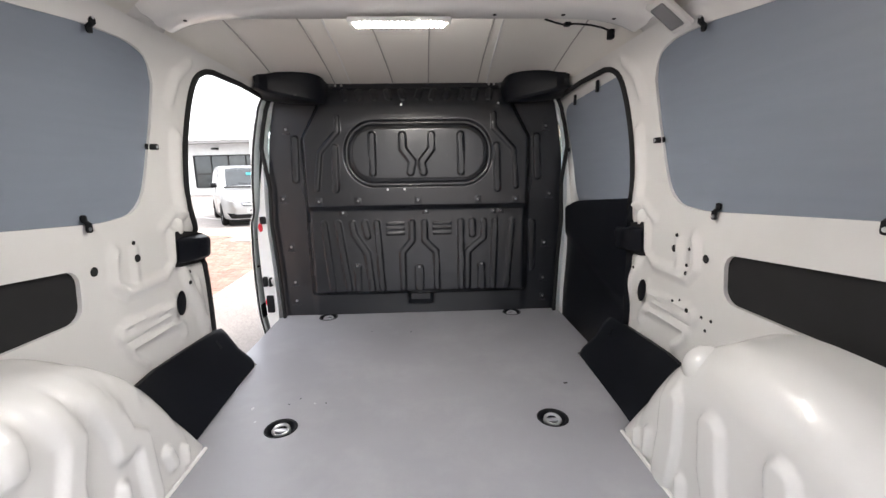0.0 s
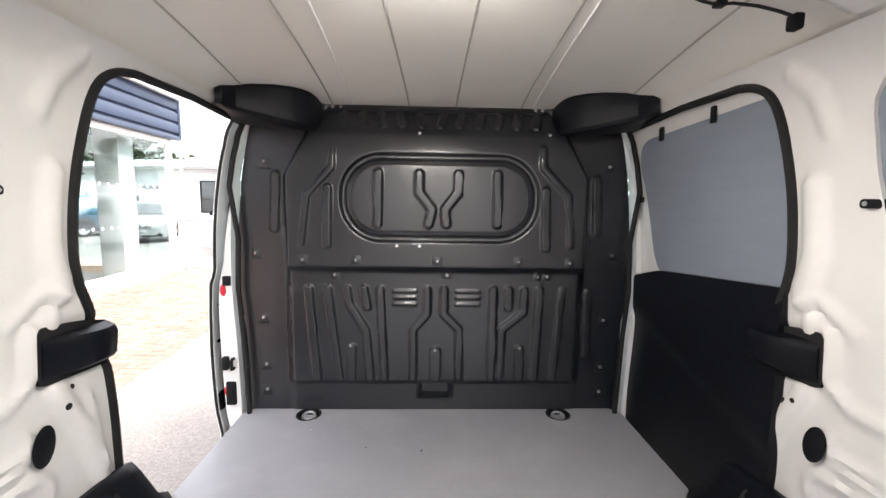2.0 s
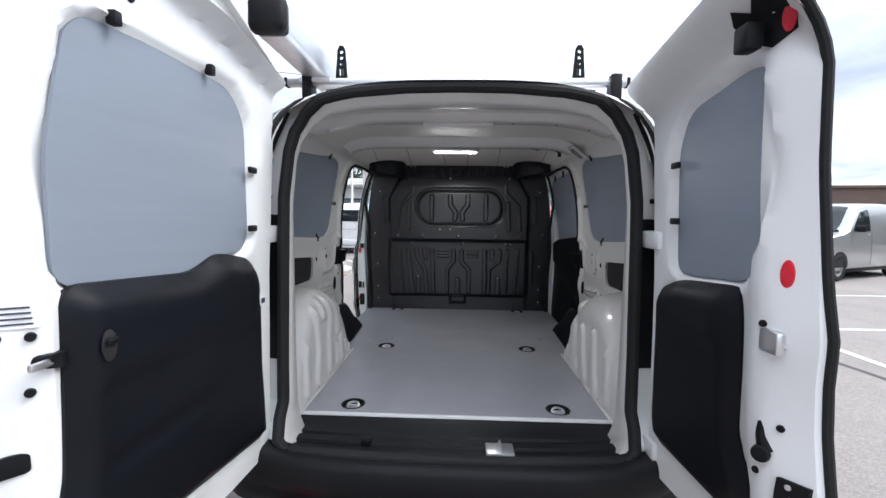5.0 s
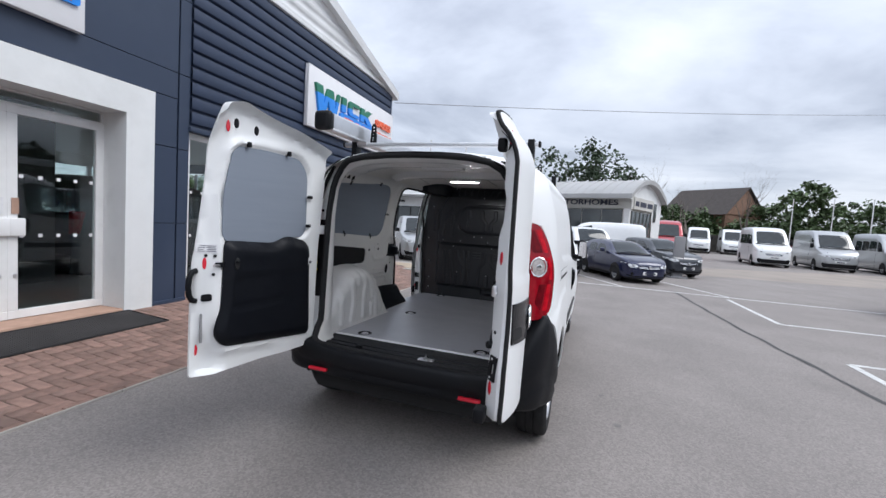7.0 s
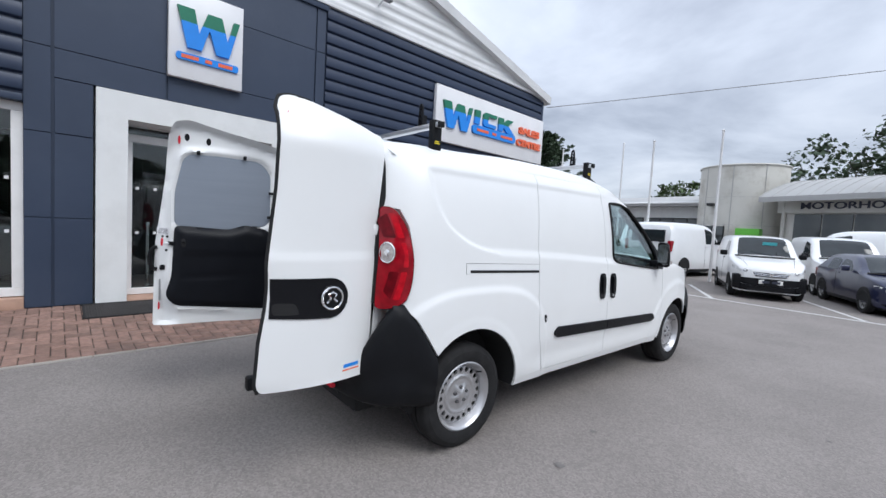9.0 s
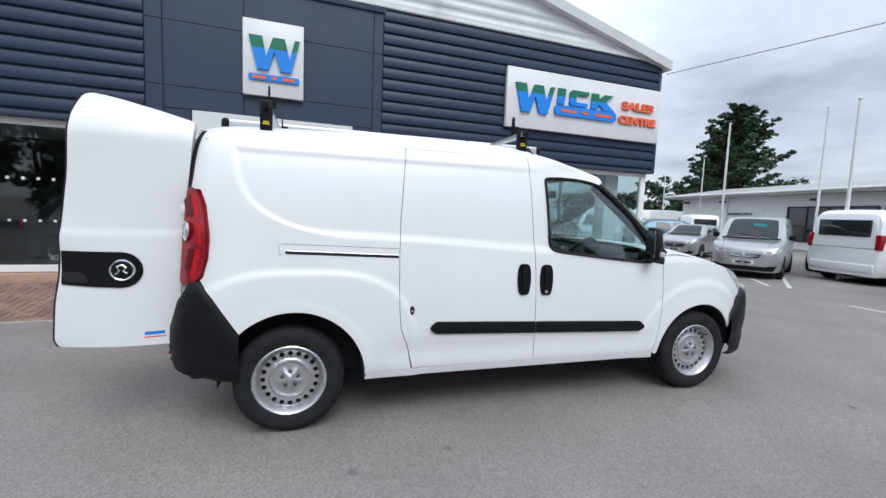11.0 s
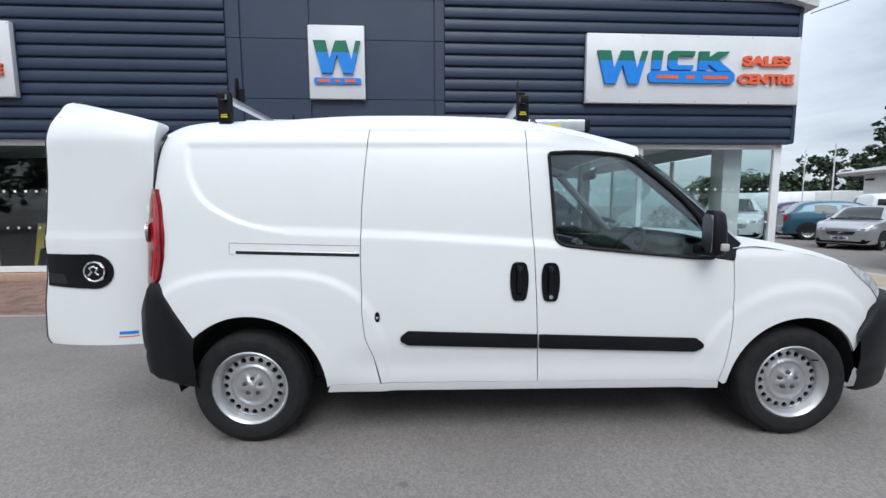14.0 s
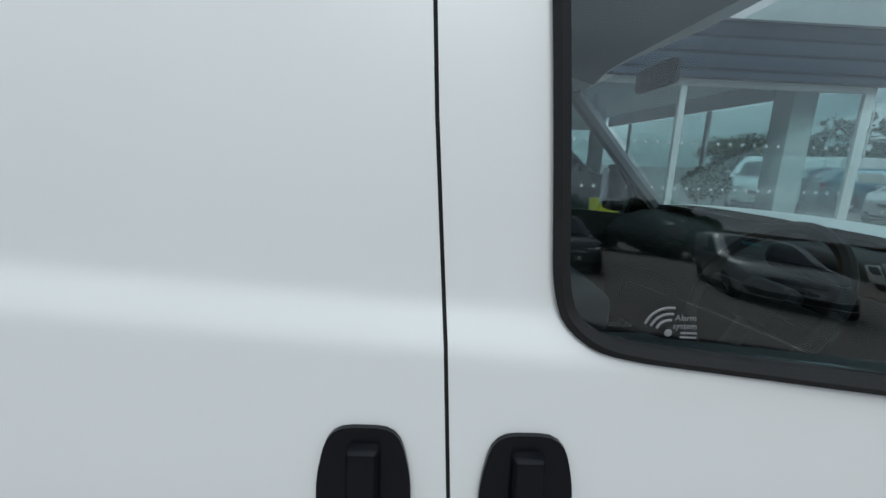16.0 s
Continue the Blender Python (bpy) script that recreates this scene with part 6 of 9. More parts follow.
# wheel arches inside
FLUTES = {-1: [([(0.052, 0.975), (0.078, 0.875), (0.050, 0.790), (0.045, 0.62)], 0.026), ([(0.120, 0.965), (0.165, 0.885), (0.190, 0.82), (0.190, 0.78)], 0.030), ([(0.20, 0.80), (0.245, 0.76), (0.250, 0.60)], 0.024), ([(0.242, 0.940), (0.276, 0.895)], 0.022),
               ([(0.322, 0.670), (0.335, 0.630)], 0.016), ([(-0.025, 0.955), (-0.035, 0.90)], 0.022), ([(-0.12, 0.92), (-0.10, 0.76), (-0.13, 0.62)], 0.030), ([(-0.26, 0.80), (-0.27, 0.62)], 0.026), ([(0.395, 0.63), (0.385, 0.60)], 0.013), ([(0.165, 0.70), (0.165, 0.61)], 0.013)],
          1: [([(0.262, 0.80), (0.255, 0.70), (0.262, 0.60)], 0.040), ([(0.115, 0.815), (0.098, 0.72), (0.045, 0.60)], 0.036), ([(0.405, 0.615), (0.395, 0.590)], 0.014), ([(0.190, 0.63), (0.185, 0.59)], 0.014), ([(-0.06, 0.84), (-0.09, 0.70), (-0.12, 0.60)], 0.032),
              ([(-0.25, 0.80), (-0.27, 0.62)], 0.026), ([(0.345, 0.66), (0.340, 0.60)], 0.014)]}
for sx in (1, -1):
    def ztop(y):
        t = abs((y - 0.02) / 0.475)
        return 0.556 + 0.455 * max(0.0, 1 - t ** 2.8)
    b = bmesh.new()
    rows = []
    for i in range(151):
        y = -0.455 + 0.95 * i / 150
        zt = ztop(y)
        h = zt - 0.556
        rr = min(0.12, h * 0.6)
        col = []
        xw = 0.84
        pts = [(0.636, 0.556)] + [(0.640 + 0.010 * k / 38, 0.556 + (h - rr) * k / 38) for k in range(1, 39)]
        pts += [(0.650 + rr * (1 - math.cos(a)), zt - rr + rr * math.sin(a)) for a in [math.pi / 2 * k / 6 for k in range(1, 7)]] + [(0.80, zt + 0.008), (xw, zt + 0.016)]
        for k, (x, z) in enumerate(pts):
            # pressed flutes on the inner face
            fl = 0.0
            for path, wd in FLUTES[sx]:
                d = path_dist(path, y, z)
                fl = max(fl, 0.015 * smooth((wd - d) / 0.016 + 0.5)) if d < wd + 0.02 else fl
            x -= fl * smooth((zt - z) / 0.06)
            col.append(Vector((sx * x, y, z)))
        rows.append(col)
    add_grid(b, rows)
    ar = part("wheel_arch_box", b, WHITE_IN, van, "white painted wheel arch with pressed flutes", 50)
    if sx > 0:
        part("arch_boss", lathe([(0.0, 0.026), (0.018, 0.024), (0.034, 0.016), (0.046, 0.004), (0.052, -0.012)], 24, "Z"), WHITE_IN, ar).matrix_local = Matrix.Translation((0.688, 0.235, 0.918)) @ Vector((-0.75, 0.15, 0.65)).to_track_quat("Z", "Y").to_matrix().to_4x4()
    part("arch_seam", tube([(sx * 0.633, y, 0.5735) for y in np.linspace(-0.44, 0.47, 20)], 0.006, 6), WHITE_IN, ar)

# roof lining with ribs and the strip lamp
GROOVE = material("grey_lining_groove", (0.36, 0.35, 0.33), 0.7, vary=0.05)
b = bmesh.new()
lin_x = lambda u, y: u * min(0.742, side_x(y, 1.72) - 0.030)
lin_z = lambda x, y: min(roof_z(x, y), roof_z(x, max(y, -0.3))) - 0.020
add_grid(b, [[Vector((lin_x(u, y), y, lin_z(lin_x(u, y), y))) for u in [math.sin(math.pi / 2 * k / 16) for k in range(-16, 17)]] for y in np.linspace(-0.47, 1.69, 40)])
lin = part("roof_lining", b, LINER, van, "off-white ribbed roof panel", 60)
for xa, xb, mt in ((-0.352, -0.420, GROOVE), (-0.274, -0.340, FRAME_WHITE), (-0.135, -0.117, GROOVE), (0.065, 0.070, GROOVE), (0.270, 0.331, GROOVE), (0.300, 0.380, FRAME_WHITE), (-0.575, -0.690, GROOVE), (0.575, 0.690, GROOVE)):
    part("lining_groove", tube([Vector((xa + (xb - xa) * (y - 0.66), y, roof_z(xa + (xb - xa) * (y - 0.66), y) - 0.0212)) for y in np.linspace(0.66, 1.66, 12)], 0.0030, 6), mt, lin)
for yr, wd in ((0.62, 0.055), (-0.02, 0.05), (-0.38, 0.06)):
    b = bmesh.new()
    rows = []
    for u in [math.sin(math.pi / 2 * k / 16) for k in range(-16, 17)]:
        x = lin_x(u, yr - 0.04) * 0.99
        zz = lin_z(x, yr - 0.04)
        d = (0.052 if yr > 0.5 else 0.032) if abs(u) < 0.93 else 0.014
        rows.append([Vector((x, yr + a * wd, zz - q)) for a, q in ((-1.5, -0.002), (-1.0, d * 0.85), (-0.6, d), (0.6, d), (1.0, d * 0.85), (1.5, -0.002))])
    add_grid(b, rows)
    rb = part("roof_bow", b, WHITE_IN, van, "white steel roof bow", 40)
    for x in (0.25, 0.45, 0.60, -0.62):
        part("bow_hole", disc((x, yr, roof_z(x, max(yr, -0.3)) - 0.0205 - (0.052 if yr > 0.5 else 0.032)), (0, 0, -1), 0.006, 0.002, 12), DARK_VOID, rb)
    for x in (-0.45, -0.2, 0.1, 0.35, 0.55):
        part("bow_gap", box(x - 0.045, x + 0.045, yr + wd * 1.28, yr + wd * 1.5, roof_z(x, max(yr, -0.3)) - 0.030, roof_z(x, max(yr, -0.3)) - 0.022), DARK_VOID, rb)
lz = 1.806
lamp = part("strip_lamp", box(-0.170, 0.125, 0.600, 0.640, lz - 0.016, lz, 0.006), LENS_WHITE, van, "white LED strip lamp under the roof")
for k in range(17):
    part("led_chip", box(-0.148 + k * 0.0152, -0.140 + k * 0.0152, 0.608, 0.634, lz - 0.0205, lz - 0.0155), LED, lamp, "lit LED chip")
for k in range(17):
    part("led_bead", box(-0.145 + k * 0.0152, -0.138 + k * 0.0152, 0.5955, 0.600, lz - 0.018, lz - 0.010, 0.002), LENS_WHITE, lamp)
lampb = part("rear_lamp", box(-0.17, 0.16, -0.03, 0.03, roof_z(0, 0) - 0.070, roof_z(0, 0) - 0.050, 0.006), LENS_WHITE, van, "white unlit LED lamp on the roof bow")
part("lamp_wire", tube([(0.43, 0.74, 1.842), (0.47, 0.75, 1.834), (0.50, 0.75, 1.828), (0.53, 0.75, 1.832), (0.58, 0.75, 1.828), (0.62, 0.75, 1.820), (0.645, 0.74, 1.806)], 0.0032, 8), RUBBER, van, "black lamp cable")
part("wire_clip", box(0.495, 0.515, 0.74, 0.76, 1.824, 1.836, 0.003), BLACK, van)
part("wire_plug", box(0.634, 0.654, 0.728, 0.752, 1.782, 1.812, 0.005), BLACK, van)
sp = part("roof_vent_box", box(-0.056, 0.056, -0.042, 0.042, -0.008, 0.008, 0.007, m=look((0.690, 0.490, 1.772), (0.25, 0.490, 1.2)) @ Matrix.Rotation(radians(90), 4, "Z")), WHITE_IN, van, "white sensor box with a grey grille")
part("grille", box(-0.040, 0.040, -0.028, 0.028, -0.011, -0.006, 0.005, m=look((0.690, 0.490, 1.772), (0.25, 0.490, 1.2)) @ Matrix.Rotation(radians(90), 4, "Z")), GREY_BOX, sp, "grey grille")
for sx in (1, -1):
    for k in range(3):
        o = [(-0.016, -0.02), (0.016, -0.02), (0.004, 0.022), (-0.004, 0.022)]
        part("roof_slot", extrude(o, lambda a, bb, h: Vector((sx * (wall_base(1.742 + bb) - 0.002 - h), -0.02 - k * 0.065 + a * 1.25, 1.742 + bb)), 0.005), DARK_VOID, van)

# bulkhead
bk_edge = curve([0.55, 0.60, 0.92, 1.05, 1.19, 1.40, 1.70, 1.80, 1.87], [0.775, 0.775, 0.785, 0.803, 0.808, 0.795, 0.752, 0.71, 0.62])
bk_mid = curve([0.55, 0.685, 0.715, 1.10, 1.165, 1.185, 1.20, 1.62, 1.70, 1.77, 1.83, 1.90], [1.640, 1.638, 1.606, 1.600, 1.598, 1.580, 1.560, 1.556, 1.566, 1.62, 1.675, 1.678])
LOW = [([(-0.513, 1.10), (-0.485, 0.73)], 0.017), ([(-0.437, 1.10), (-0.395, 0.73)], 0.016), ([(-0.36, 1.10), (-0.352, 1.04), (-0.285, 0.93), (-0.268, 0.73)], 0.016), ([(-0.293, 1.10), (-0.28, 1.03)], 0.017),
       ([(-0.227, 1.10), (-0.210, 0.73)], 0.015), ([(-0.037, 1.10), (-0.037, 1.0), (-0.093, 0.935), (-0.093, 0.73)], 0.015), ([(0.031, 1.10), (0.031, 1.0), (0.094, 0.935), (0.096, 0.73)], 0.015), ([(-0.002, 0.84), (-0.002, 0.73)], 0.022),
       ([(0.231, 1.10), (0.232, 0.73)], 0.016), ([(0.293, 1.10), (0.295, 1.03)], 0.017), ([(0.357, 1.10), (0.358, 1.01), (0.27, 0.935), (0.267, 0.73)], 0.015), ([(0.345, 0.85), (0.348, 0.73)], 0.019),
       ([(0.42, 1.10), (0.41, 0.73)], 0.016), ([(0.515, 1.10), (0.49, 0.73)], 0.014), ([(-0.343, 0.855), (-0.345, 0.73)], 0.018)]
UP = [([(-0.228, 1.56), (-0.23, 1.37)], 0.016), ([(-0.072, 1.558), (-0.072, 1.49), (-0.022, 1.425), (-0.034, 1.37)], 0.017), ([(0.078, 1.558), (0.078, 1.49), (0.027, 1.425), (0.034, 1.37)], 0.017), ([(0.228, 1.56), (0.231, 1.37)], 0.016),
      ([(-0.402, 1.65), (-0.404, 1.58), (-0.50, 1.475), (-0.525, 1.29)], 0.012), ([(-0.421, 1.50), (-0.427, 1.285)], 0.016), ([(0.418, 1.50), (0.425, 1.28)], 0.016), ([(0.402, 1.66), (0.404, 1.59), (0.508, 1.483), (0.524, 1.29)], 0.012),
      ([(-0.648, 1.55), (-0.657, 1.34)], 0.018), ([(0.652, 1.55), (0.662, 1.34)], 0.018), ([(-0.60, 1.10), (-0.60, 0.82)], 0.014), ([(0.64, 1.08), (0.64, 0.82)], 0.016)]
NU, NV = 330, 290
uu = np.linspace(-1, 1, NU)
zz = np.linspace(0.552, 1.868, NV)
ed = np.array([bk_edge(z) for z in zz])
BX = uu[None, :] * ed[:, None]
BZ = np.repeat(zz[:, None], NU, 1)


def np_smooth(t):
    t = np.clip(t, 0, 1)
    return t * t * (3 - 2 * t)


def np_path(path):
    best = np.full(BX.shape, 9.0)
    for (x0, y0), (x1, y1) in zip(path, path[1:]):
        dx, dy = x1 - x0, y1 - y0
        t = np.clip(((BX - x0) * dx + (BZ - y0) * dy) / (dx * dx + dy * dy), 0, 1)
        best = np.minimum(best, np.hypot(BX - x0 - t * dx, BZ - y0 - t * dy))
    return best


def np_rr(x0, x1, y0, y1, r):
    dx = np.abs(BX - (x0 + x1) / 2) - (x1 - x0) / 2 + r
    dy = np.abs(BZ - (y0 + y1) / 2) - (y1 - y0) / 2 + r
    return np.hypot(np.maximum(dx, 0), np.maximum(dy, 0)) + np.minimum(np.maximum(dx, dy), 0) - r


mid = np.repeat(np.array([bk_mid(z) for z in zz])[:, None], NU, 1)
edge_in = np.where(BZ > 1.5, 0.575 - np.clip(BZ - 1.55, 0, 1) * 0.55, 0.575)
k = np_smooth((np.abs(BX) - edge_in) / 0.045)
BY = mid * (1 - k) + 1.648 * k
for path, wdt in LOW + UP:
    BY -= 0.010 * np_smooth((wdt - np_path(path)) / 0.0055 + 0.5)
d = np_rr(-0.372, 0.392, 1.30, 1.632, 0.155)
BY += 0.016 * np_smooth((0.014 - np.abs(d + 0.010)) / 0.010 + 0.2)
BY -= 0.004 * np_smooth((-d - 0.030) / 0.012)
for x0, x1 in ((-0.176, -0.078), (0.076, 0.18)):
    for z0 in (1.040, 1.068, 1.094):
        BY -= 0.007 * np_smooth(-np_rr(x0, x1, z0 - 0.009, z0 + 0.009, 0.004) / 0.006)
d = np_rr(-0.07, 0.069, 0.628, 0.696, 0.008)
BY -= 0.010 * np_smooth((0.008 - np.abs(d)) / 0.008)
BY += 0.02 * np_smooth((-d - 0.008) / 0.006)
# ledge with flutes under the roof
BY -= 0.012 * np_smooth((BZ - 1.803) / 0.006) * np_smooth((0.45 - np.abs(BX)) / 0.02)
for x in np.linspace(-0.36, 0.38, 11):
    BY -= 0.014 * np_smooth((0.017 - np_path([(x, 1.750), (x + 0.012 * np.sign(x), 1.790)])) / 0.007 + 0.3)
b = bmesh.new()
add_grid(b, [[Vector((BX[i, j], BY[i, j], BZ[i, j])) for j in range(NU)] for i in range(NV)])
bk = part("bulkhead", b, BLACK_STEEL, van, "black pressed-steel bulkhead with ribs and bolts", 60)


def bk_y(x, z):
    return float(BY[np.argmin(abs(zz - z)), np.argmin(abs(uu - x / bk_edge(z)))])


for x, z in ((-0.521, 1.225), (-0.316, 1.225), (0.001, 1.225), (0.32, 1.225), (0.525, 1.222), (-0.407, 1.159), (0.042, 1.161), (0.409, 1.158), (0.448, 1.158), (-0.42, 1.822), (-0.388, 1.822), (-0.13, 1.838), (0.13, 1.838), (0.392, 1.825), (0.419, 1.825),
             (-0.072, 1.712), (0.428, 1.715), (-0.69, 1.603), (-0.735, 1.237), (-0.712, 0.969), (-0.706, 0.767), (-0.706, 0.658), (0.702, 1.606), (0.733, 1.242), (0.712, 0.965), (0.71, 0.759), (0.711, 0.648), (-0.002, 0.852), (-0.345, 0.868), (0.346, 0.862)):
    bolt = part("bolt", lathe([(0.0, -0.011), (0.0035, -0.011), (0.0050, -0.009), (0.0062, -0.006), (0.0075, 0.001)], 10, "Z"), ZINC, bk)
    bolt.matrix_local = Matrix.Translation((x, bk_y(x, z), z)) @ Matrix.Rotation(math.pi / 2, 4, "X") @ Matrix.Scale(-1, 4)
    part("bolt_washer", disc((x, bk_y(x, z) + 0.002, z), (0, -1, 0), 0.013, 0.004, 14), BLACK_STEEL, bolt).matrix_parent_inverse = bolt.matrix_local.inverted()
    if abs(x) > 0.68:
        part("bolt_tab", box(x - 0.020, x + 0.020, bk_y(x, z) - 0.0005, bk_y(x, z) + 0.004, z - 0.022, z + 0.022, 0.004), BLACK_STEEL, bk)
        part("tab_lip", box(x - 0.021, x + 0.021, bk_y(x, z) - 0.012, bk_y(x, z) + 0.002, z - 0.026, z - 0.021, 0.002), BLACK_STEEL, bk)
    elif z < 1.24 and z > 1.1:
        part("bolt_tab", box(x - 0.021, x + 0.021, bk_y(x, z) - 0.001, bk_y(x, z) + 0.004, z - 0.018, z + 0.020, 0.004), BLACK_STEEL, bk)
# white discs paint the light that shows through two small holes
for x in (-0.157, -0.069):
    part("light_hole", disc((x, bk_y(x, 1.282) + 0.0005, 1.282), (0, -1, 0), 0.0065, 0.0015, 12), PAPER, bk)
for sx in (1, -1):
    path = [(0.712, 1.322, 1.752), (0.694, 1.332, 1.752), (0.690, 1.345, 1.748), (0.672, 1.376, 1.742), (0.630, 1.403, 1.734), (0.570, 1.436, 1.724), (0.520, 1.463, 1.716), (0.486, 1.490, 1.712), (0.466, 1.525, 1.713), (0.458, 1.570, 1.718), (0.455, 1.640, 1.722)]
    b = bmesh.new()
    rows = []
    for x, y, z in path:
        zt = roof_z(x, y) - 0.022
        rows.append([Vector((sx * (x + 0.004), y + 0.004, zt)), Vector((sx * x, y, zt - 0.010)), Vector((sx * (x - 0.003), y - 0.002, (z + zt) / 2)), Vector((sx * x, y, z + 0.014)), Vector((sx * (x + 0.006), y + 0.004, z + 0.003)), Vector((sx * (x + 0.014), y + 0.012, z)), Vector((sx * (0.5 * x + 0.39), y + 0.02, z + 0.008)), Vector((sx * 0.742, y + 0.03, z + 0.02))])
    add_grid(b, rows)
    part("corner_cover", b, BLACK_TRIM, van, "black plastic corner cover at the bulkhead", 24)

# rear opening
FRAME_HOLE = [(-0.585, 0.566), (0.585, 0.566), (0.615, 0.60), (0.625, 0.66), (0.630, 0.9), (0.632, 1.45), (0.615, 1.62), (0.595, 1.69), (0.55, 1.752), (0.48, 1.792), (0.36, 1.814), (0.18, 1.827), (0.0, 1.83)]
FRAME_HOLE = FRAME_HOLE + [(-x, z) for x, z in reversed(FRAME_HOLE[2:-1])]
outer_edge = [(side_x(rear_y(z), z) - 0.001, z) for z in np.linspace(0.55, 1.69, 14)] + [(u * side_x(rear_y(1.70), 1.70), roof_z(u * side_x(rear_y(1.70), 1.70), -0.525) - 0.001) for u in (0.97, 0.9, 0.8, 0.65, 0.5, 0.25, 0.0)]
outer_edge = outer_edge + [(-x, z) for x, z in reversed(outer_edge[:-1])]


def rear_map(x, z):
    """The rear frame: its posts lie back in a channel behind the doors."""
    channel = 0.075 * smooth((abs(x) - 0.44) / 0.16) * smooth((0.752 - abs(x)) / 0.025) * smooth((z - 0.60) / 0.12)
    return Vector((x, rear_y(z) + 0.012 - 0.05 * (1 - (x / 0.76) ** 2) + channel, z))



rf = part("rear_frame", skin(outer_edge, rear_map, [FRAME_HOLE], 0.03), WHITE, van, "white rear door frame", 45)
hl = resample(FRAME_HOLE, 0.05)
b = bmesh.new()
rows = []
for x, z in hl:
    p = rear_map(x, z)
    kx, kz = x * 0.985, 0.567 + (z - 0.567) * 0.975 if z > 0.60 else 0.525
    rows.append([p, Vector((x * 0.985, p.y + 0.015, z * 0.998)), Vector((kx, min(p.y + 0.045, -0.445), kz)), Vector((kx, -0.44, kz)), Vector((kx * 1.03, -0.42, kz))])
add_grid(b, rows, close_u=True)
part("opening_reveal", b, WHITE_IN, rf, "white inner reveal of the rear opening", 50)
part("rear_seal", tube([rear_map(x, z) + Vector((0, -0.012, 0)) for x, z in hl], 0.021, 10, True), RUBBER, rf, "black rubber seal round the rear opening")
part("rain_strip", tube([rear_map(x, 1.832 - 0.05 * (abs(x) / 0.5) ** 4 * 0.4) + Vector((0, -0.012, 0)) for x in np.linspace(-0.46, 0.46, 15)], 0.006, 6), BLACK, rf)
for sx in (1, -1):
    part("frame_plug", disc(rear_map(sx * 0.69, 1.70) + Vector((0, -0.002, 0)), (0, -1, 0), 0.012, 0.004, 16, 1.8), BLACK, rf)
    part("door_stay", tube([rear_map(sx * x, z) + Vector((0, -0.016, 0)) for x, z in ((0.628, 1.765), (0.650, 1.715), (0.672, 1.665), (0.690, 1.615), (0.700, 1.575), (0.704, 1.535))], 0.013, 10), BLACK, rf, "black door stay")
    part("lamp_back_plate", extrude([(0.652, 0.86), (0.732, 0.86), (0.732, 1.39), (0.652, 1.39)], lambda x, z, h: Vector((sx * x, rear_map(x, z).y - 0.003 - h, z)), 0.004, step=0.02), BLACK, rf, "black lamp back plate")
    for z in (0.62, 1.32):
        part("hinge", box(min(sx * 0.655, sx * 0.735), max(sx * 0.655, sx * 0.735), rear_y(z) - 0.050, rear_y(z) + 0.085, z - 0.03, z + 0.03, 0.008), WHITE, rf, "white door hinge")
holder = part("bulb_holder", box(-0.722, -0.682, rear_map(-0.70, 1.06).y - 0.014, rear_map(-0.70, 1.06).y - 0.004, 1.015, 1.125, 0.005), GLOSS_BLACK, rf, "black bulb holder")
for z in (1.045, 1.090):
    part("bulb_socket", disc((-0.704, rear_map(-0.704, z).y - 0.013, z), (0, -1, 0), 0.009, 0.006, 12), YELLOW, holder, "yellow bulb socket")
for sx in (1, -1):
    part("check_catch", box(sx * 0.70 - 0.016, sx * 0.70 + 0.016, rear_map(0.70, 1.455).y - 0.020, rear_map(0.70, 1.455).y + 0.004, 1.445, 1.462, 0.004), BLACK, rf, "black door catch")

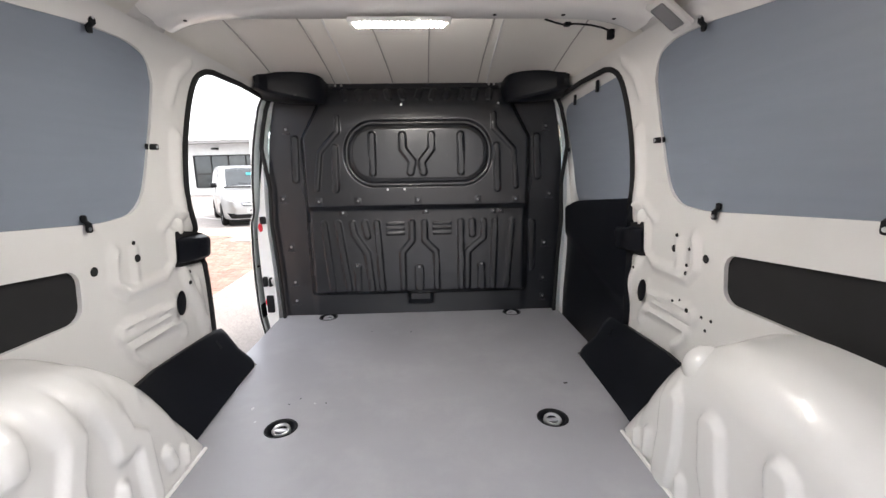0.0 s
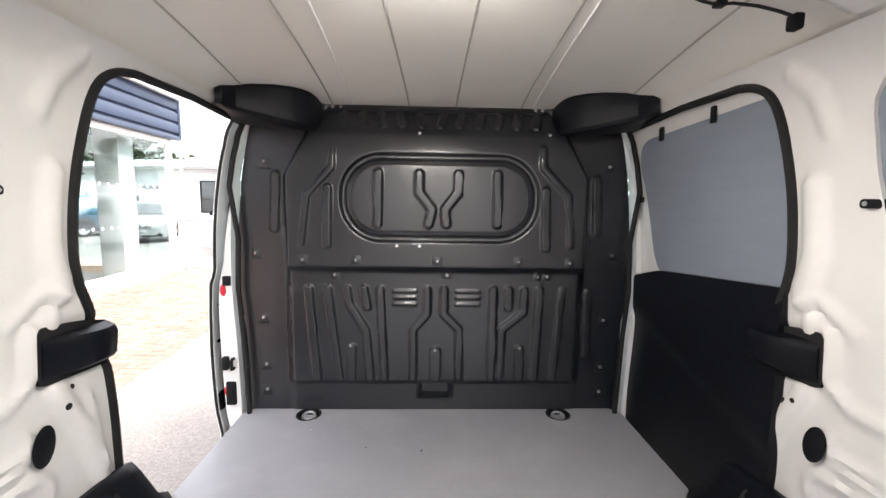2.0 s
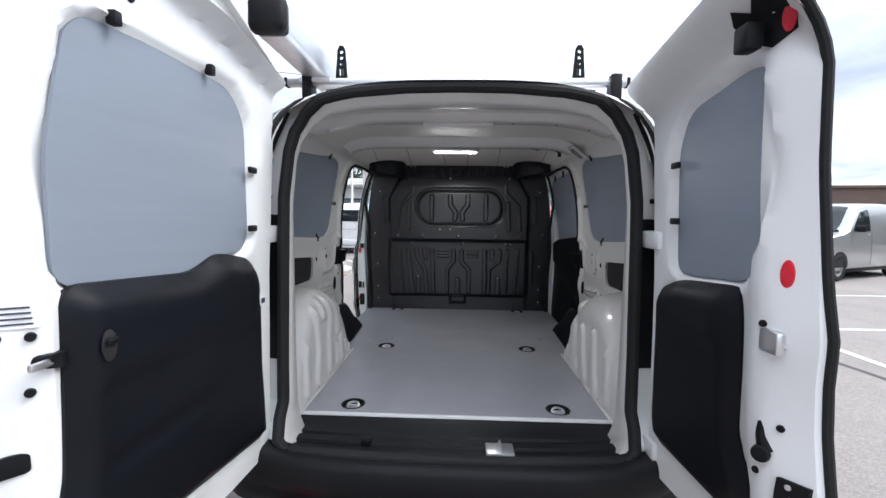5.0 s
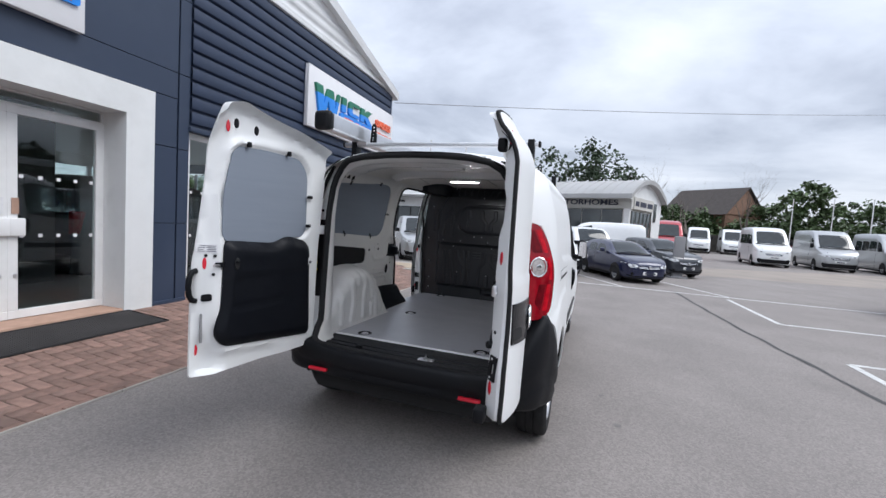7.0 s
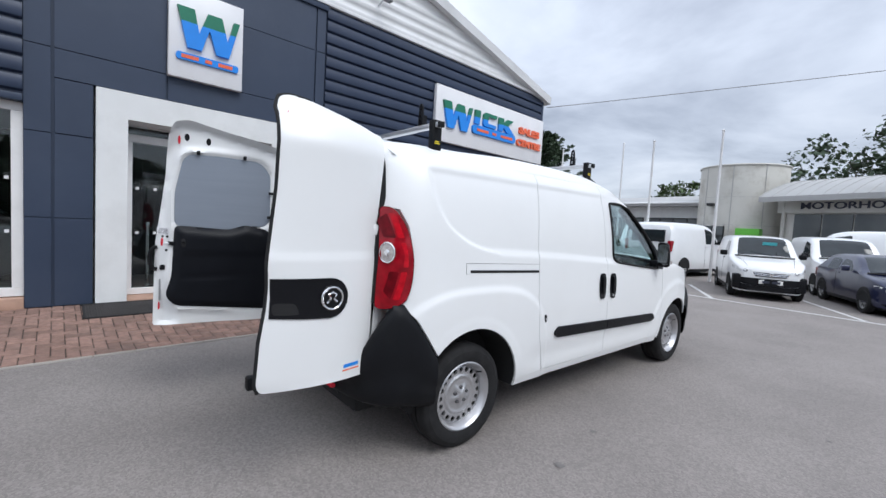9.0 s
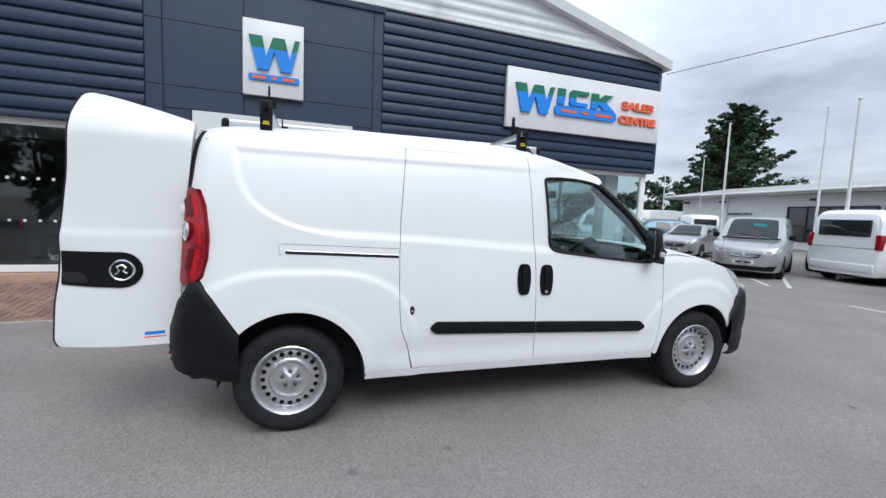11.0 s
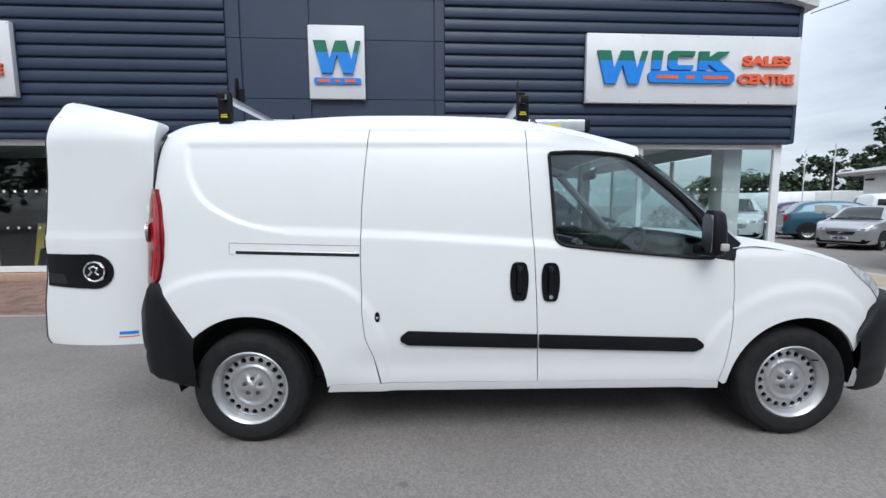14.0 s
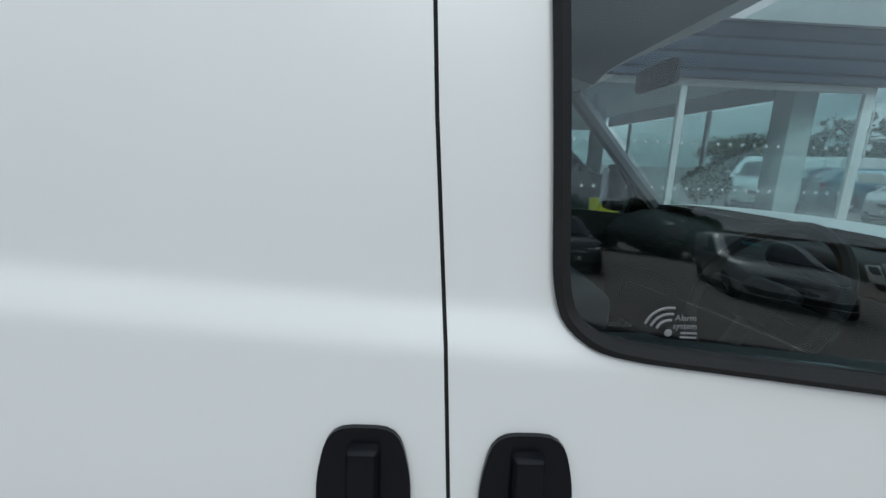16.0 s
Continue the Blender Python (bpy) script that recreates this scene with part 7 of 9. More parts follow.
# ---- rear doors, standing open ----
def rear_door(sx, hinge, d, outline, panel, card, cham, edge_w, name, label, lip_d=0.055, lip_h=0.045, rim=0.021, back=0.0):
    D = Vector((*d, 0)).normalized()
    n = Vector((-D.y, D.x, 0))
    if n.x * sx < 0:
        n = -n
    H = Vector((*hinge, 0))
    free = sorted({(z, u) for u, z in outline if u > 0.4})
    fz = [z for z, u in free]
    umax = curve([z + 1e-4 * i for i, z in enumerate(fz)], [u for z, u in free])

    def P(u, w, z):
        return H + D * u + n * w + Vector((0, 0, z))
    tops = sorted((u, z) for u, z in outline if z > 1.8)
    ztop_u = curve([u + 1e-4 * i for i, (u, z) in enumerate(tops)], [z for u, z in tops])
    lip = lambda u, z: -lip_d * smooth((z - ztop_u(min(max(u, tops[0][0]), tops[-1][0])) + lip_h) / lip_h)

    def w_out(u, z):
        f = min(max(u / umax(z), 0), 1)
        w = 0.055 + (edge_w - 0.055) * f + (0.105 - 0.5 * (0.055 + edge_w)) * math.sin(math.pi * f) ** 0.8
        return w + 0.010 * math.exp(-((z - 0.95) / 0.45) ** 2) - 0.075 * smooth((z - 1.70) / 0.24) - 0.8 * max(lip_d - 0.06, 0.0) * smooth((z - 1.80) / 0.12) + 0.006 * smooth((1.20 - z) / 0.02)
    pe, ce = round_poly(panel, 0.05, 4), round_poly(card, 0.04, 4)

    def w_in(u, z):
        w = lip(u, z) - back * smooth((u - umax(z) + 0.16) / 0.06) * smooth((1.80 - z) / 0.1)
        pt = [(u, z)]
        # the flange drops back from the beaded edge of the recesses
        out_d = 1.0
        for poly in (pe, ce) if rim else ():
            out_d = min(out_d, float(edge_dist(poly, pt)[0]) * (-1 if bool(inside(poly, pt)[0]) else 1))
        w += rim * smooth((out_d - 0.020) / 0.035) * smooth((u - 0.25) / 0.2)
        for poly, dep in ((pe, 0.030), (ce, 0.010)):
            dd = float(edge_dist(poly, pt)[0])
            ins = bool(inside(poly, pt)[0])
            w += dep * (smooth((dd + 0.022) / 0.028) if ins else smooth((0.022 - dd) / 0.028))
        # the shut face runs back to the outer edge
        w += (edge_w - 0.02 + back) * min(max((u - umax(z) + cham) / cham, 0), 1) * smooth((1.925 - z) / 0.05)
        return w
    ol = round_poly(outline, 0.03, 3)
    body = part(name, slab(ol, lambda u, z: P(u, w_out(u, z), z), lambda u, z: P(u, min(w_in(u, z), w_out(u, z) - 0.010), z), step=0.022), WHITE, van, label, 50)
    part("window_panel", slab(pe, lambda u, z: P(u, 0.018, z), lambda u, z: P(u, 0.026, z), step=0.06), PLY_GREY, body, "pale grey blanking panel in the window recess")

    def card_w(u, z):
        dd = float(edge_dist(ce, [(u, z)])[0])
        w = -0.026 * smooth(dd / 0.035)
        w += 0.008 * smooth((0.008 - abs(z - (0.90 + (u - 0.3) * 0.02))) / 0.008) * smooth((dd - 0.03) / 0.05)
        w -= 0.010 * smooth((z - 1.05) / 0.04) * smooth((dd - 0.02) / 0.05)
        return w
    part("door_card", slab(ce, lambda u, z: P(u, card_w(u, z), z), lambda u, z: P(u, 0.014, z), step=0.02), BLACK_TRIM, body, "black moulded plastic door card", 50)
    return body, P, w_in, w_out, D, n, umax


LO = [(0.02, 0.553), (0.40, 0.562), (0.772, 0.569), (0.838, 0.558), (0.845, 0.568), (0.840, 0.95), (0.835, 1.14), (0.81, 1.35), (0.782, 1.60), (0.772, 1.88), (0.748, 1.955), (0.66, 1.980), (0.20, 1.897), (-0.05, 1.845), (-0.04, 1.60), (0.0, 1.20)]
LP = [(0.735, 1.255), (0.39, 1.235), (0.28, 1.275), (0.15, 1.270), (0.105, 1.32), (0.112, 1.68), (0.19, 1.760), (0.48, 1.765), (0.65, 1.755), (0.69, 1.715), (0.735, 1.49)]
LC = [(0.735, 1.262), (0.395, 1.241), (0.285, 1.282), (0.135, 1.25), (0.086, 1.20), (0.060, 0.63), (0.73, 0.706), (0.785, 0.776), (0.748, 0.905)]
ld, PL, wl_in, wl_out, DL, nL, uL = rear_door(-1, (-0.655, -0.58), (-0.025, -0.74), LO, LP, LC, 0.075, 0.095, "rear_door", "white open rear door with grey window panel and black card")


def shut_n(D, nn, cham, ew):
    return (-(nn * cham) + D * ew).normalized()


sL = shut_n(DL, nL, 0.075, 0.075)
for u, z in ((0.712, 1.845), (0.800, 1.142), (0.812, 0.695)):
    part("door_reflector", disc(PL(u, wl_in(u, z) - (0.006 if z > 1.5 else 0.0), z), sL, 0.0095, 0.003, 24, 3.1), RED_REF, ld, "oval red reflector")
for u, z in ((0.668, 1.868), (0.536, 1.858)):
    part("door_plug", disc(PL(u, wl_in(u, z) + 0.001, z), -nL, 0.015, 0.006, 20, 1.7), BLACK, ld, "black oval plug")
for u, z in ((0.795, 1.182), (0.772, 1.182), (0.777, 1.088)):
    part("door_stud", disc(PL(u, wl_in(u, z), z), sL, 0.008, 0.006, 14), BLACK, ld)
for u, z in ((0.105, 1.53), (0.112, 1.345)):
    part("panel_clip", box(-0.006, 0.006, -0.022, 0.022, -0.010, 0.010, 0.004, m=Matrix.Translation(PL(u, -0.004, z))), BLACK, ld, "black fixing clip")
for u, z in ((0.60, 1.775), (0.30, 1.778)):
    part("panel_clip", box(-0.014, 0.008, -0.010, 0.010, -0.018, 0.010, 0.004, m=Matrix.Translation(PL(u, -0.002, z))), BLACK, ld, "black fixing clip")


def stuck(P, nn, u0, u1, z0, z1, w, mat, owner, nm, lab="", h=0.0015):
    return part(nm, extrude([(u0, z0), (u1, z0), (u1, z1), (u0, z1)], lambda u, z, k: P(u, w(u, z) - k if callable(w) else w - k, z), h, step=0.03), mat, owner, lab)


stuck(PL, nL, 0.765, 0.828, 1.197, 1.242, lambda u, z: wl_in(u, z) + 0.0002, PAPER, ld, "warning_label", "white paper label with fine print", 0.003)
for k in range(4):
    stuck(PL, nL, 0.770, 0.823, 1.203 + k * 0.009, 1.206 + k * 0.009, lambda u, z: wl_in(u, z) - 0.003, INK, ld, "print_line", "", 0.001)
part("latch", extrude(round_poly([(0.725, 1.118), (0.775, 1.128), (0.772, 1.150), (0.725, 1.150)], 0.008, 3), lambda u, z, k: PL(u, wl_in(u, z) + 0.002 - k, z), 0.014, step=0.02), BLACK, ld, "black door latch")
part("latch_lever", box(-0.005, 0.005, -0.026, 0.026, -0.007, 0.007, 0.004, m=Matrix.Translation(PL(0.772, 0.0, 1.136))), ZINC, ld)
part("lower_latch", extrude(round_poly([(0.784, 0.953), (0.812, 0.947), (0.811, 0.983), (0.784, 0.989)], 0.008, 3), lambda u, z, k: PL(u, wl_in(u, z) + 0.002 - k, z), 0.010, step=0.02), BLACK, ld)
part("cover_strip", extrude(round_poly([(0.802, 0.735), (0.815, 0.735), (0.815, 0.885), (0.802, 0.885)], 0.006, 4), lambda u, z, k: PL(u, min(wl_in(0.805, 0.74), wl_in(0.805, 0.88)) + 0.002 - k, z), 0.005, step=0.02), GREY_BOX, ld, "grey cover strip")
part("grab_handle", tube([PL(u, 0.085, z) for u, z in ((0.825, 1.105), (0.846, 1.100), (0.862, 1.075), (0.867, 1.03), (0.862, 0.985), (0.846, 0.957), (0.825, 0.952))], 0.014, 10), BLACK, ld, "black pull handle at the door edge")
part("card_handle", disc(PL(0.685, -0.034, 1.142), -nL, 0.016, 0.004, 20, 1.9), DARK_VOID, ld, "recessed pull in the door card")
part("card_pull", box(-0.006, 0.006, -0.012, 0.012, -0.006, 0.006, 0.004, m=Matrix.Translation(PL(0.685, -0.041, 1.152))), BLACK, ld)
stuck(PL, nL, 0.100, 0.132, 1.100, 1.140, -0.0335, PAPER, ld, "pictogram_label", "small white pictogram label")
stuck(PL, nL, 0.106, 0.126, 1.105, 1.121, -0.0355, INK, ld, "pictogram")

RO = [(0.03, 0.548), (0.598, 0.562), (0.614, 0.60), (0.602, 0.80), (0.578, 0.95), (0.572, 1.05), (0.576, 1.15), (0.560, 1.28), (0.537, 1.50), (0.528, 1.75), (0.520, 1.87), (0.497, 1.93), (0.45, 1.945), (0.36, 1.928), (0.10, 1.868), (-0.05, 1.83), (-0.03, 1.60), (0.01, 1.20)]
RP = [(0.11, 1.222), (0.405, 1.24), (0.455, 1.38), (0.468, 1.52), (0.42, 1.745), (0.36, 1.755), (0.13, 1.71), (0.085, 1.60)]
RC = [(0.045, 1.165), (0.155, 1.212), (0.395, 1.23), (0.415, 1.05), (0.415, 0.86), (0.48, 0.755), (0.42, 0.655), (0.08, 0.668), (0.05, 0.72)]
rd, PR, wr_in, wr_out, DR, nR, uR = rear_door(1, (0.665, -0.58), (0.04, -0.57), RO, RP, RC, 0.075, 0.055, "rear_door", "white open rear door with black handle strip and round badge", 0.10, 0.12, 0.0, 0.02)
sR = shut_n(DR, nR, 0.075, 0.055)
for u, z in ((0.475, 1.825), (0.520, 1.277), (0.560, 0.697)):
    part("door_reflector", disc(PR(u, min(wr_in(u, z), wr_out(u, z) - (0.024 if z > 1.5 else 0.013)), z), sR, 0.013, 0.003, 24, 2.4), RED_REF, rd, "oval red reflector")
for u, z in ((0.105, 1.555), (0.115, 1.385)):
    part("panel_clip", box(-0.006, 0.006, -0.022, 0.022, -0.010, 0.010, 0.004, m=Matrix.Translation(PR(u, -0.004, z))), BLACK, rd, "black fixing clip")
part("edge_seal", tube([PR(u + 0.002, wr_out(u, z) - 0.010, z) for u, z in resample(RO[1:14], 0.04, False)], 0.0105, 8), RUBBER, rd, "thick black rubber edge seal")
part("latch", box(-0.012, 0.012, -0.028, 0.028, -0.026, 0.026, 0.008, m=Matrix.Translation(PR(0.515, wr_in(0.515, 1.13) - 0.004, 1.13))), ZINC, rd, "steel door latch")
part("latch_claw", tube([PR(0.49, -0.012, 1.12), PR(0.52, -0.012, 1.118), PR(0.545, -0.006, 1.124)], 0.005, 8), ZINC, rd)
part("inner_lever", tube([PR(0.495, -0.004, 0.965), PR(0.505, -0.012, 0.915), PR(0.515, -0.008, 0.885)], [0.010, 0.012, 0.018], 10), BLACK, rd, "black inner release lever")
part("lever_boss", disc(PR(0.515, wr_in(0.515, 0.88), 0.88), sR, 0.018, 0.016, 16), BLACK, rd)
for u, z in ((0.495, 1.165), (0.505, 0.835), (0.535, 0.945)):
    part("door_stud", disc(PR(u, wr_in(u, z), z), sR, 0.008, 0.005, 14), BLACK, rd)
part("strike_bracket", extrude([(0.548, 0.735), (0.592, 0.735), (0.592, 0.845), (0.548, 0.845)], lambda u, z, k: PR(u, wr_in(u, z) - 0.002 - k, z), 0.008, [[(0.563, 0.765), (0.582, 0.765), (0.582, 0.812), (0.563, 0.812)]], 0.02), BLACK, rd, "black strike bracket")
for z in (0.748, 0.832):
    part("bracket_bolt", disc(PR(0.565, wr_in(0.565, z) - 0.010, z), sR, 0.006, 0.003, 12), ZINC, rd)
part("bottom_latch", box(-0.03, 0.02, -0.035, 0.035, -0.035, 0.030, 0.010, m=Matrix.Translation(PR(0.585, -0.030, 0.585))), BLACK, rd, "black lower latch")
part("torn_membrane", extrude([(0.36, 1.85), (0.38, 1.875), (0.41, 1.86), (0.44, 1.885), (0.48, 1.87), (0.482, 1.80), (0.45, 1.77), (0.42, 1.785), (0.41, 1.82), (0.38, 1.81)], lambda u, z, k: PR(u, wr_in(u, z) - 0.002 - k, z), 0.003, step=0.03), BLACK, rd, "torn black sealing patch")
part("top_bracket", box(-0.02, 0.02, -0.025, 0.025, -0.030, 0.030, 0.008, m=Matrix.Translation(PR(0.42, -0.04, 1.80))), BLACK, rd)
# outside of this door: handle strip with a round badge, small sticker
ho = [(0.570, 0.905), (0.566, 0.99), (0.568, 1.085), (0.42, 1.083), (0.29, 1.082)] + [(0.29 + 0.098 * math.cos(a), 0.984 + 0.098 * math.sin(a)) for a in [radians(90 + 18 * k) for k in range(1, 10)]] + [(0.29, 0.886), (0.42, 0.893)]
part("handle_strip", extrude(ho, lambda u, z, k: PR(u, wr_out(u, z) - 0.001 + k, z), 0.007, step=0.025), GLOSS_BLACK, rd, "black handle strip")
part("grip_hollow", extrude(round_poly([(0.44, 0.915), (0.56, 0.92), (0.56, 0.975), (0.46, 0.97)], 0.02, 4), lambda u, z, k: PR(u, wr_out(u, z) + 0.0058 + k, z), 0.001, step=0.03), DARK_VOID, rd)
bc = PR(0.285, wr_out(0.285, 0.984) + 0.006, 0.984)
part("badge", disc(bc, nR, 0.055, 0.006, 32), BLACK, rd, "round dark badge with a chrome ring")
q4 = nR.to_track_quat("Z", "Y").to_matrix().to_4x4()
part("badge_ring", tube([bc + (q4 @ Vector((0.054 * math.cos(a), 0.054 * math.sin(a), 0.006))) for a in [k * math.tau / 32 for k in range(32)]], 0.006, 8, True), CHROME, rd)
part("badge_emblem", tube([bc + (q4 @ Vector((x, y2, 0.008))) for x, y2 in ((-0.03, -0.022), (-0.012, 0.0), (-0.022, 0.02), (0.0, 0.03), (0.018, 0.016), (0.006, -0.004), (0.024, -0.018))], 0.007, 8), CHROME, rd)
stuck(PR, nR, 0.10, 0.195, 0.612, 0.630, lambda u, z: wr_out(u, z) + 0.0018, SIGN_BLUE, rd, "dealer_sticker", "small blue and orange sticker", 0.0022)
stuck(PR, nR, 0.095, 0.20, 0.596, 0.602, lambda u, z: wr_out(u, z) + 0.0018, SIGN_ORANGE, rd, "sticker_bar", "", 0.0022)

# ---- cab ----
part("cab_floor", box(-0.80, 0.80, 1.69, 2.95, 0.40, 0.46, 0.01), RUBBER, van, "dark cab floor")
for sx in (1, -1):
    seat = part("seat_cushion", box(sx * 0.40 - 0.25, sx * 0.40 + 0.25, 1.80, 2.25, 0.66, 0.84, 0.05, 3), FABRIC, van, "grey cloth cab seat")
    part("seat_back", box(-0.24, 0.24, -0.07, 0.07, 0.0, 0.58, 0.05, 3, m=Matrix.Translation((sx * 0.40, 1.80, 0.80)) @ Matrix.Rotation(radians(12), 4, "X")), FABRIC, van, "grey cloth seat back")
    part("headrest", box(sx * 0.40 - 0.12, sx * 0.40 + 0.12, 1.655, 1.74, 1.40, 1.56, 0.03, 3), FABRIC, van)
    part("seat_base", box(sx * 0.40 - 0.2, sx * 0.40 + 0.2, 1.85, 2.2, 0.46, 0.66, 0.01), DASH, van)
    part("inner_pillar", tube([Vector((sx * (side_x(2.75 - 0.55 * t, 1.12 + 0.5 * t) - 0.05), 2.72 - 0.53 * t, 1.10 + 0.51 * t)) for t in np.linspace(0, 1, 8)], 0.035, 8), GREY_BOX if sx < 0 else DASH, van, "grey inner windscreen pillar" if sx < 0 else "dark inner windscreen pillar")
    c = [(1.70, 0.46), (2.66, 0.46), (2.66, 1.05), (1.72, 1.12)]
    part("cab_door_card", slab(c, lambda y, z: Vector((sx * (side_x(y, z) - 0.06), y, z)), lambda y, z: Vector((sx * (side_x(y, z) - 0.024), y, z)), step=0.08), DASH, van, "dark cab door card")
b = bmesh.new()
add_grid(b, [[Vector((x, y + 0.10 * (1 - (x / 0.8) ** 2), z)) for y, z in ((2.50, 0.55), (2.46, 0.80), (2.44, 0.98), (2.50, 1.05), (2.62, 1.09), (2.80, 1.10), (2.90, 1.09))] for x in np.linspace(-0.80, 0.80, 17)])
part("dashboard", b, DASH, van, "dark moulded dashboard", 60)
part("instrument_hood", box(0.20, 0.54, 2.46, 2.66, 1.05, 1.13, 0.04, 3), DASH, van)
mw = Matrix.Translation((0.385, 2.33, 1.02)) @ Matrix.Rotation(radians(62), 4, "X")
part("steering_wheel", tube([mw @ Vector((0.185 * math.cos(a), 0.185 * math.sin(a), 0)) for a in [k * math.tau / 32 for k in range(32)]], 0.015, 8, True), RUBBER, van, "black steering wheel")
part("steering_hub", box(-0.07, 0.07, -0.06, 0.05, -0.05, 0.0, 0.02, m=mw), DASH, van)
for a in (0, 180, 270):
    part("steering_spoke", box(0.05, 0.185, -0.02, 0.02, -0.03, -0.005, 0.006, m=mw @ Matrix.Rotation(radians(a), 4, "Z")), DASH, van)
part("rear_view_mirror", box(-0.11, 0.11, 2.20, 2.23, 1.53, 1.60, 0.012), DASH, van)
part("cab_roof_lining", slab([(-0.66, 1.69), (0.66, 1.69), (0.60, 2.24), (-0.60, 2.24)], lambda x, y: Vector((x, y, roof_z(x, y) - 0.03)), lambda x, y: Vector((x, y, roof_z(x, y) - 0.045)), step=0.1), GREY_BOX, van)
# window transfer: arcs and two words
gl = pane(1, 0.0008)
fdoor = [o for o in van.children if o.name.startswith("front_door")][0]
cy0, cz0 = 1.838, 1.132
for r in (0.014, 0.021, 0.028):
    part("alarm_arc", tube([gl(cy0 + r * math.cos(a), cz0 + r * math.sin(a)) for a in [radians(100 + 80 * k / 8 - 20) for k in range(9)]], 0.0014, 5), GREY_BOX, fdoor)
part("alarm_dot", disc(gl(cy0, cz0) , (1, 0, 0), 0.0042, 0.001, 16), GREY_BOX, fdoor)
for word, dz in (("Alarm", 0.014), ("system", 0.005)):
    t = part("alarm_text", text_mesh("alarm_text", word, 0.0095, 0.0003, GREY_BOX), None, fdoor)
    t.matrix_local = Matrix.Translation(gl(1.856, cz0 + dz)) @ Matrix(((0, 0, 1, 0), (1, 0, 0, 0), (0, 1, 0, 0), (0, 0, 0, 1)))
for k in range(2):
    part("print_bar", box(gl(1.865, cz0).x - 0.0004, gl(1.865, cz0).x + 0.0004, 1.852, 1.870, cz0 - 0.001 - k * 0.005, cz0 + 0.001 - k * 0.005), GREY_BOX, fdoor)

# ---- parked vehicles ----
def paint(name, c, metal=0.3):
    return material(name, c, 0.3, metal=metal, coat=0.8, vary=0.03, scale=3, dirt=(0.2, 0.19, 0.18), dirt_scale=3, dirt_amount=0.12)


P_WHITE = paint("parked_white_paint", (0.74, 0.75, 0.76), 0.0)
P_SILVER = paint("parked_silver_paint", (0.42, 0.43, 0.44), 0.6)
P_GREY = paint("parked_grey_paint", (0.16, 0.17, 0.18), 0.5)
P_BLUE = paint("parked_deep_blue_paint", (0.006, 0.010, 0.046), 0.3)
P_TEAL = paint("parked_teal_paint", (0.02, 0.09, 0.14), 0.4)
P_RED = paint("parked_red_paint", (0.38, 0.02, 0.03), 0.2)
P_DARK = paint("parked_dark_paint", (0.03, 0.035, 0.045), 0.4)
V_GLASS = material("dark_vehicle_glass", (0.018, 0.023, 0.026), 0.05, spec=0.5, vary=0.2, scale=3)
LAMP = material("headlamp_lens", (0.7, 0.72, 0.74), 0.1, vary=0.1, scale=30, coat=1.0)
PLATE = material("number_plate", (0.75, 0.75, 0.73), 0.4, vary=0.03)
STICK = material("turquoise_screen_sticker", (0.06, 0.36, 0.40), 0.5, vary=0.05)

# side profile of the upper outline: (distance behind the nose, height) in metres; belt: height of the window line
KINDS = {
    "van_small": dict(L=3.95, W=1.68, H=1.72, prof=[(0, 0.58), (0.04, 0.80), (0.25, 0.95), (0.80, 1.08), (1.02, 1.14), (1.62, 1.66), (1.9, 1.71), (2.6, 1.73), (3.6, 1.71), (3.86, 1.62), (3.95, 0.9), (3.95, 0.5)], belt=1.10, cowl=1.02, scr=1.62, wins=[(1.22, 1.98)], wb=(0.75, 3.20), r=0.30, bump=0.62, drop=0.12),
    "van_mid": dict(L=4.40, W=1.80, H=1.84, prof=[(0, 0.55), (0.04, 0.82), (0.28, 1.0), (1.0, 1.12), (1.15, 1.17), (1.85, 1.75), (2.15, 1.82), (3.0, 1.85), (4.1, 1.82), (4.32, 1.70), (4.40, 0.9), (4.40, 0.5)], belt=1.13, cowl=1.15, scr=1.85, wins=[(1.45, 2.25)], wb=(0.88, 3.62), r=0.32, bump=0.60, drop=0.12),
    "van_large": dict(L=5.9, W=1.99, H=2.55, prof=[(0, 0.62), (0.05, 1.00), (0.30, 1.20), (0.85, 1.38), (1.0, 1.43), (1.75, 2.20), (2.1, 2.42), (2.6, 2.52), (4.0, 2.55), (5.6, 2.52), (5.85, 2.40), (5.9, 1.0), (5.9, 0.6)], belt=1.38, cowl=1.0, scr=1.80, wins=[(1.2, 1.95)], wb=(1.0, 4.66), r=0.345, bump=0.72, drop=0.10),
    "hatch": dict(L=4.04, W=1.74, H=1.46, prof=[(0, 0.50), (0.05, 0.68), (0.35, 0.84), (1.05, 0.97), (1.15, 1.0), (1.95, 1.40), (2.3, 1.45), (2.9, 1.46), (3.45, 1.40), (3.85, 1.05), (4.0, 0.95), (4.04, 0.5)], belt=0.98, cowl=1.15, scr=1.95, wins=[(1.62, 2.40), (2.46, 3.15)], wb=(0.82, 3.31), r=0.31, bump=0.50, drop=0.22),
    "suv": dict(L=4.36, W=1.84, H=1.60, prof=[(0, 0.55), (0.05, 0.80), (0.35, 0.98), (1.05, 1.08), (1.2, 1.12), (1.95, 1.54), (2.3, 1.59), (3.0, 1.60), (3.7, 1.56), (4.15, 1.20), (4.32, 1.05), (4.36, 0.55)], belt=1.08, cowl=1.2, scr=1.95, wins=[(1.65, 2.5), (2.56, 3.4)], wb=(0.88, 3.52), r=0.34, bump=0.55, drop=0.20),
}


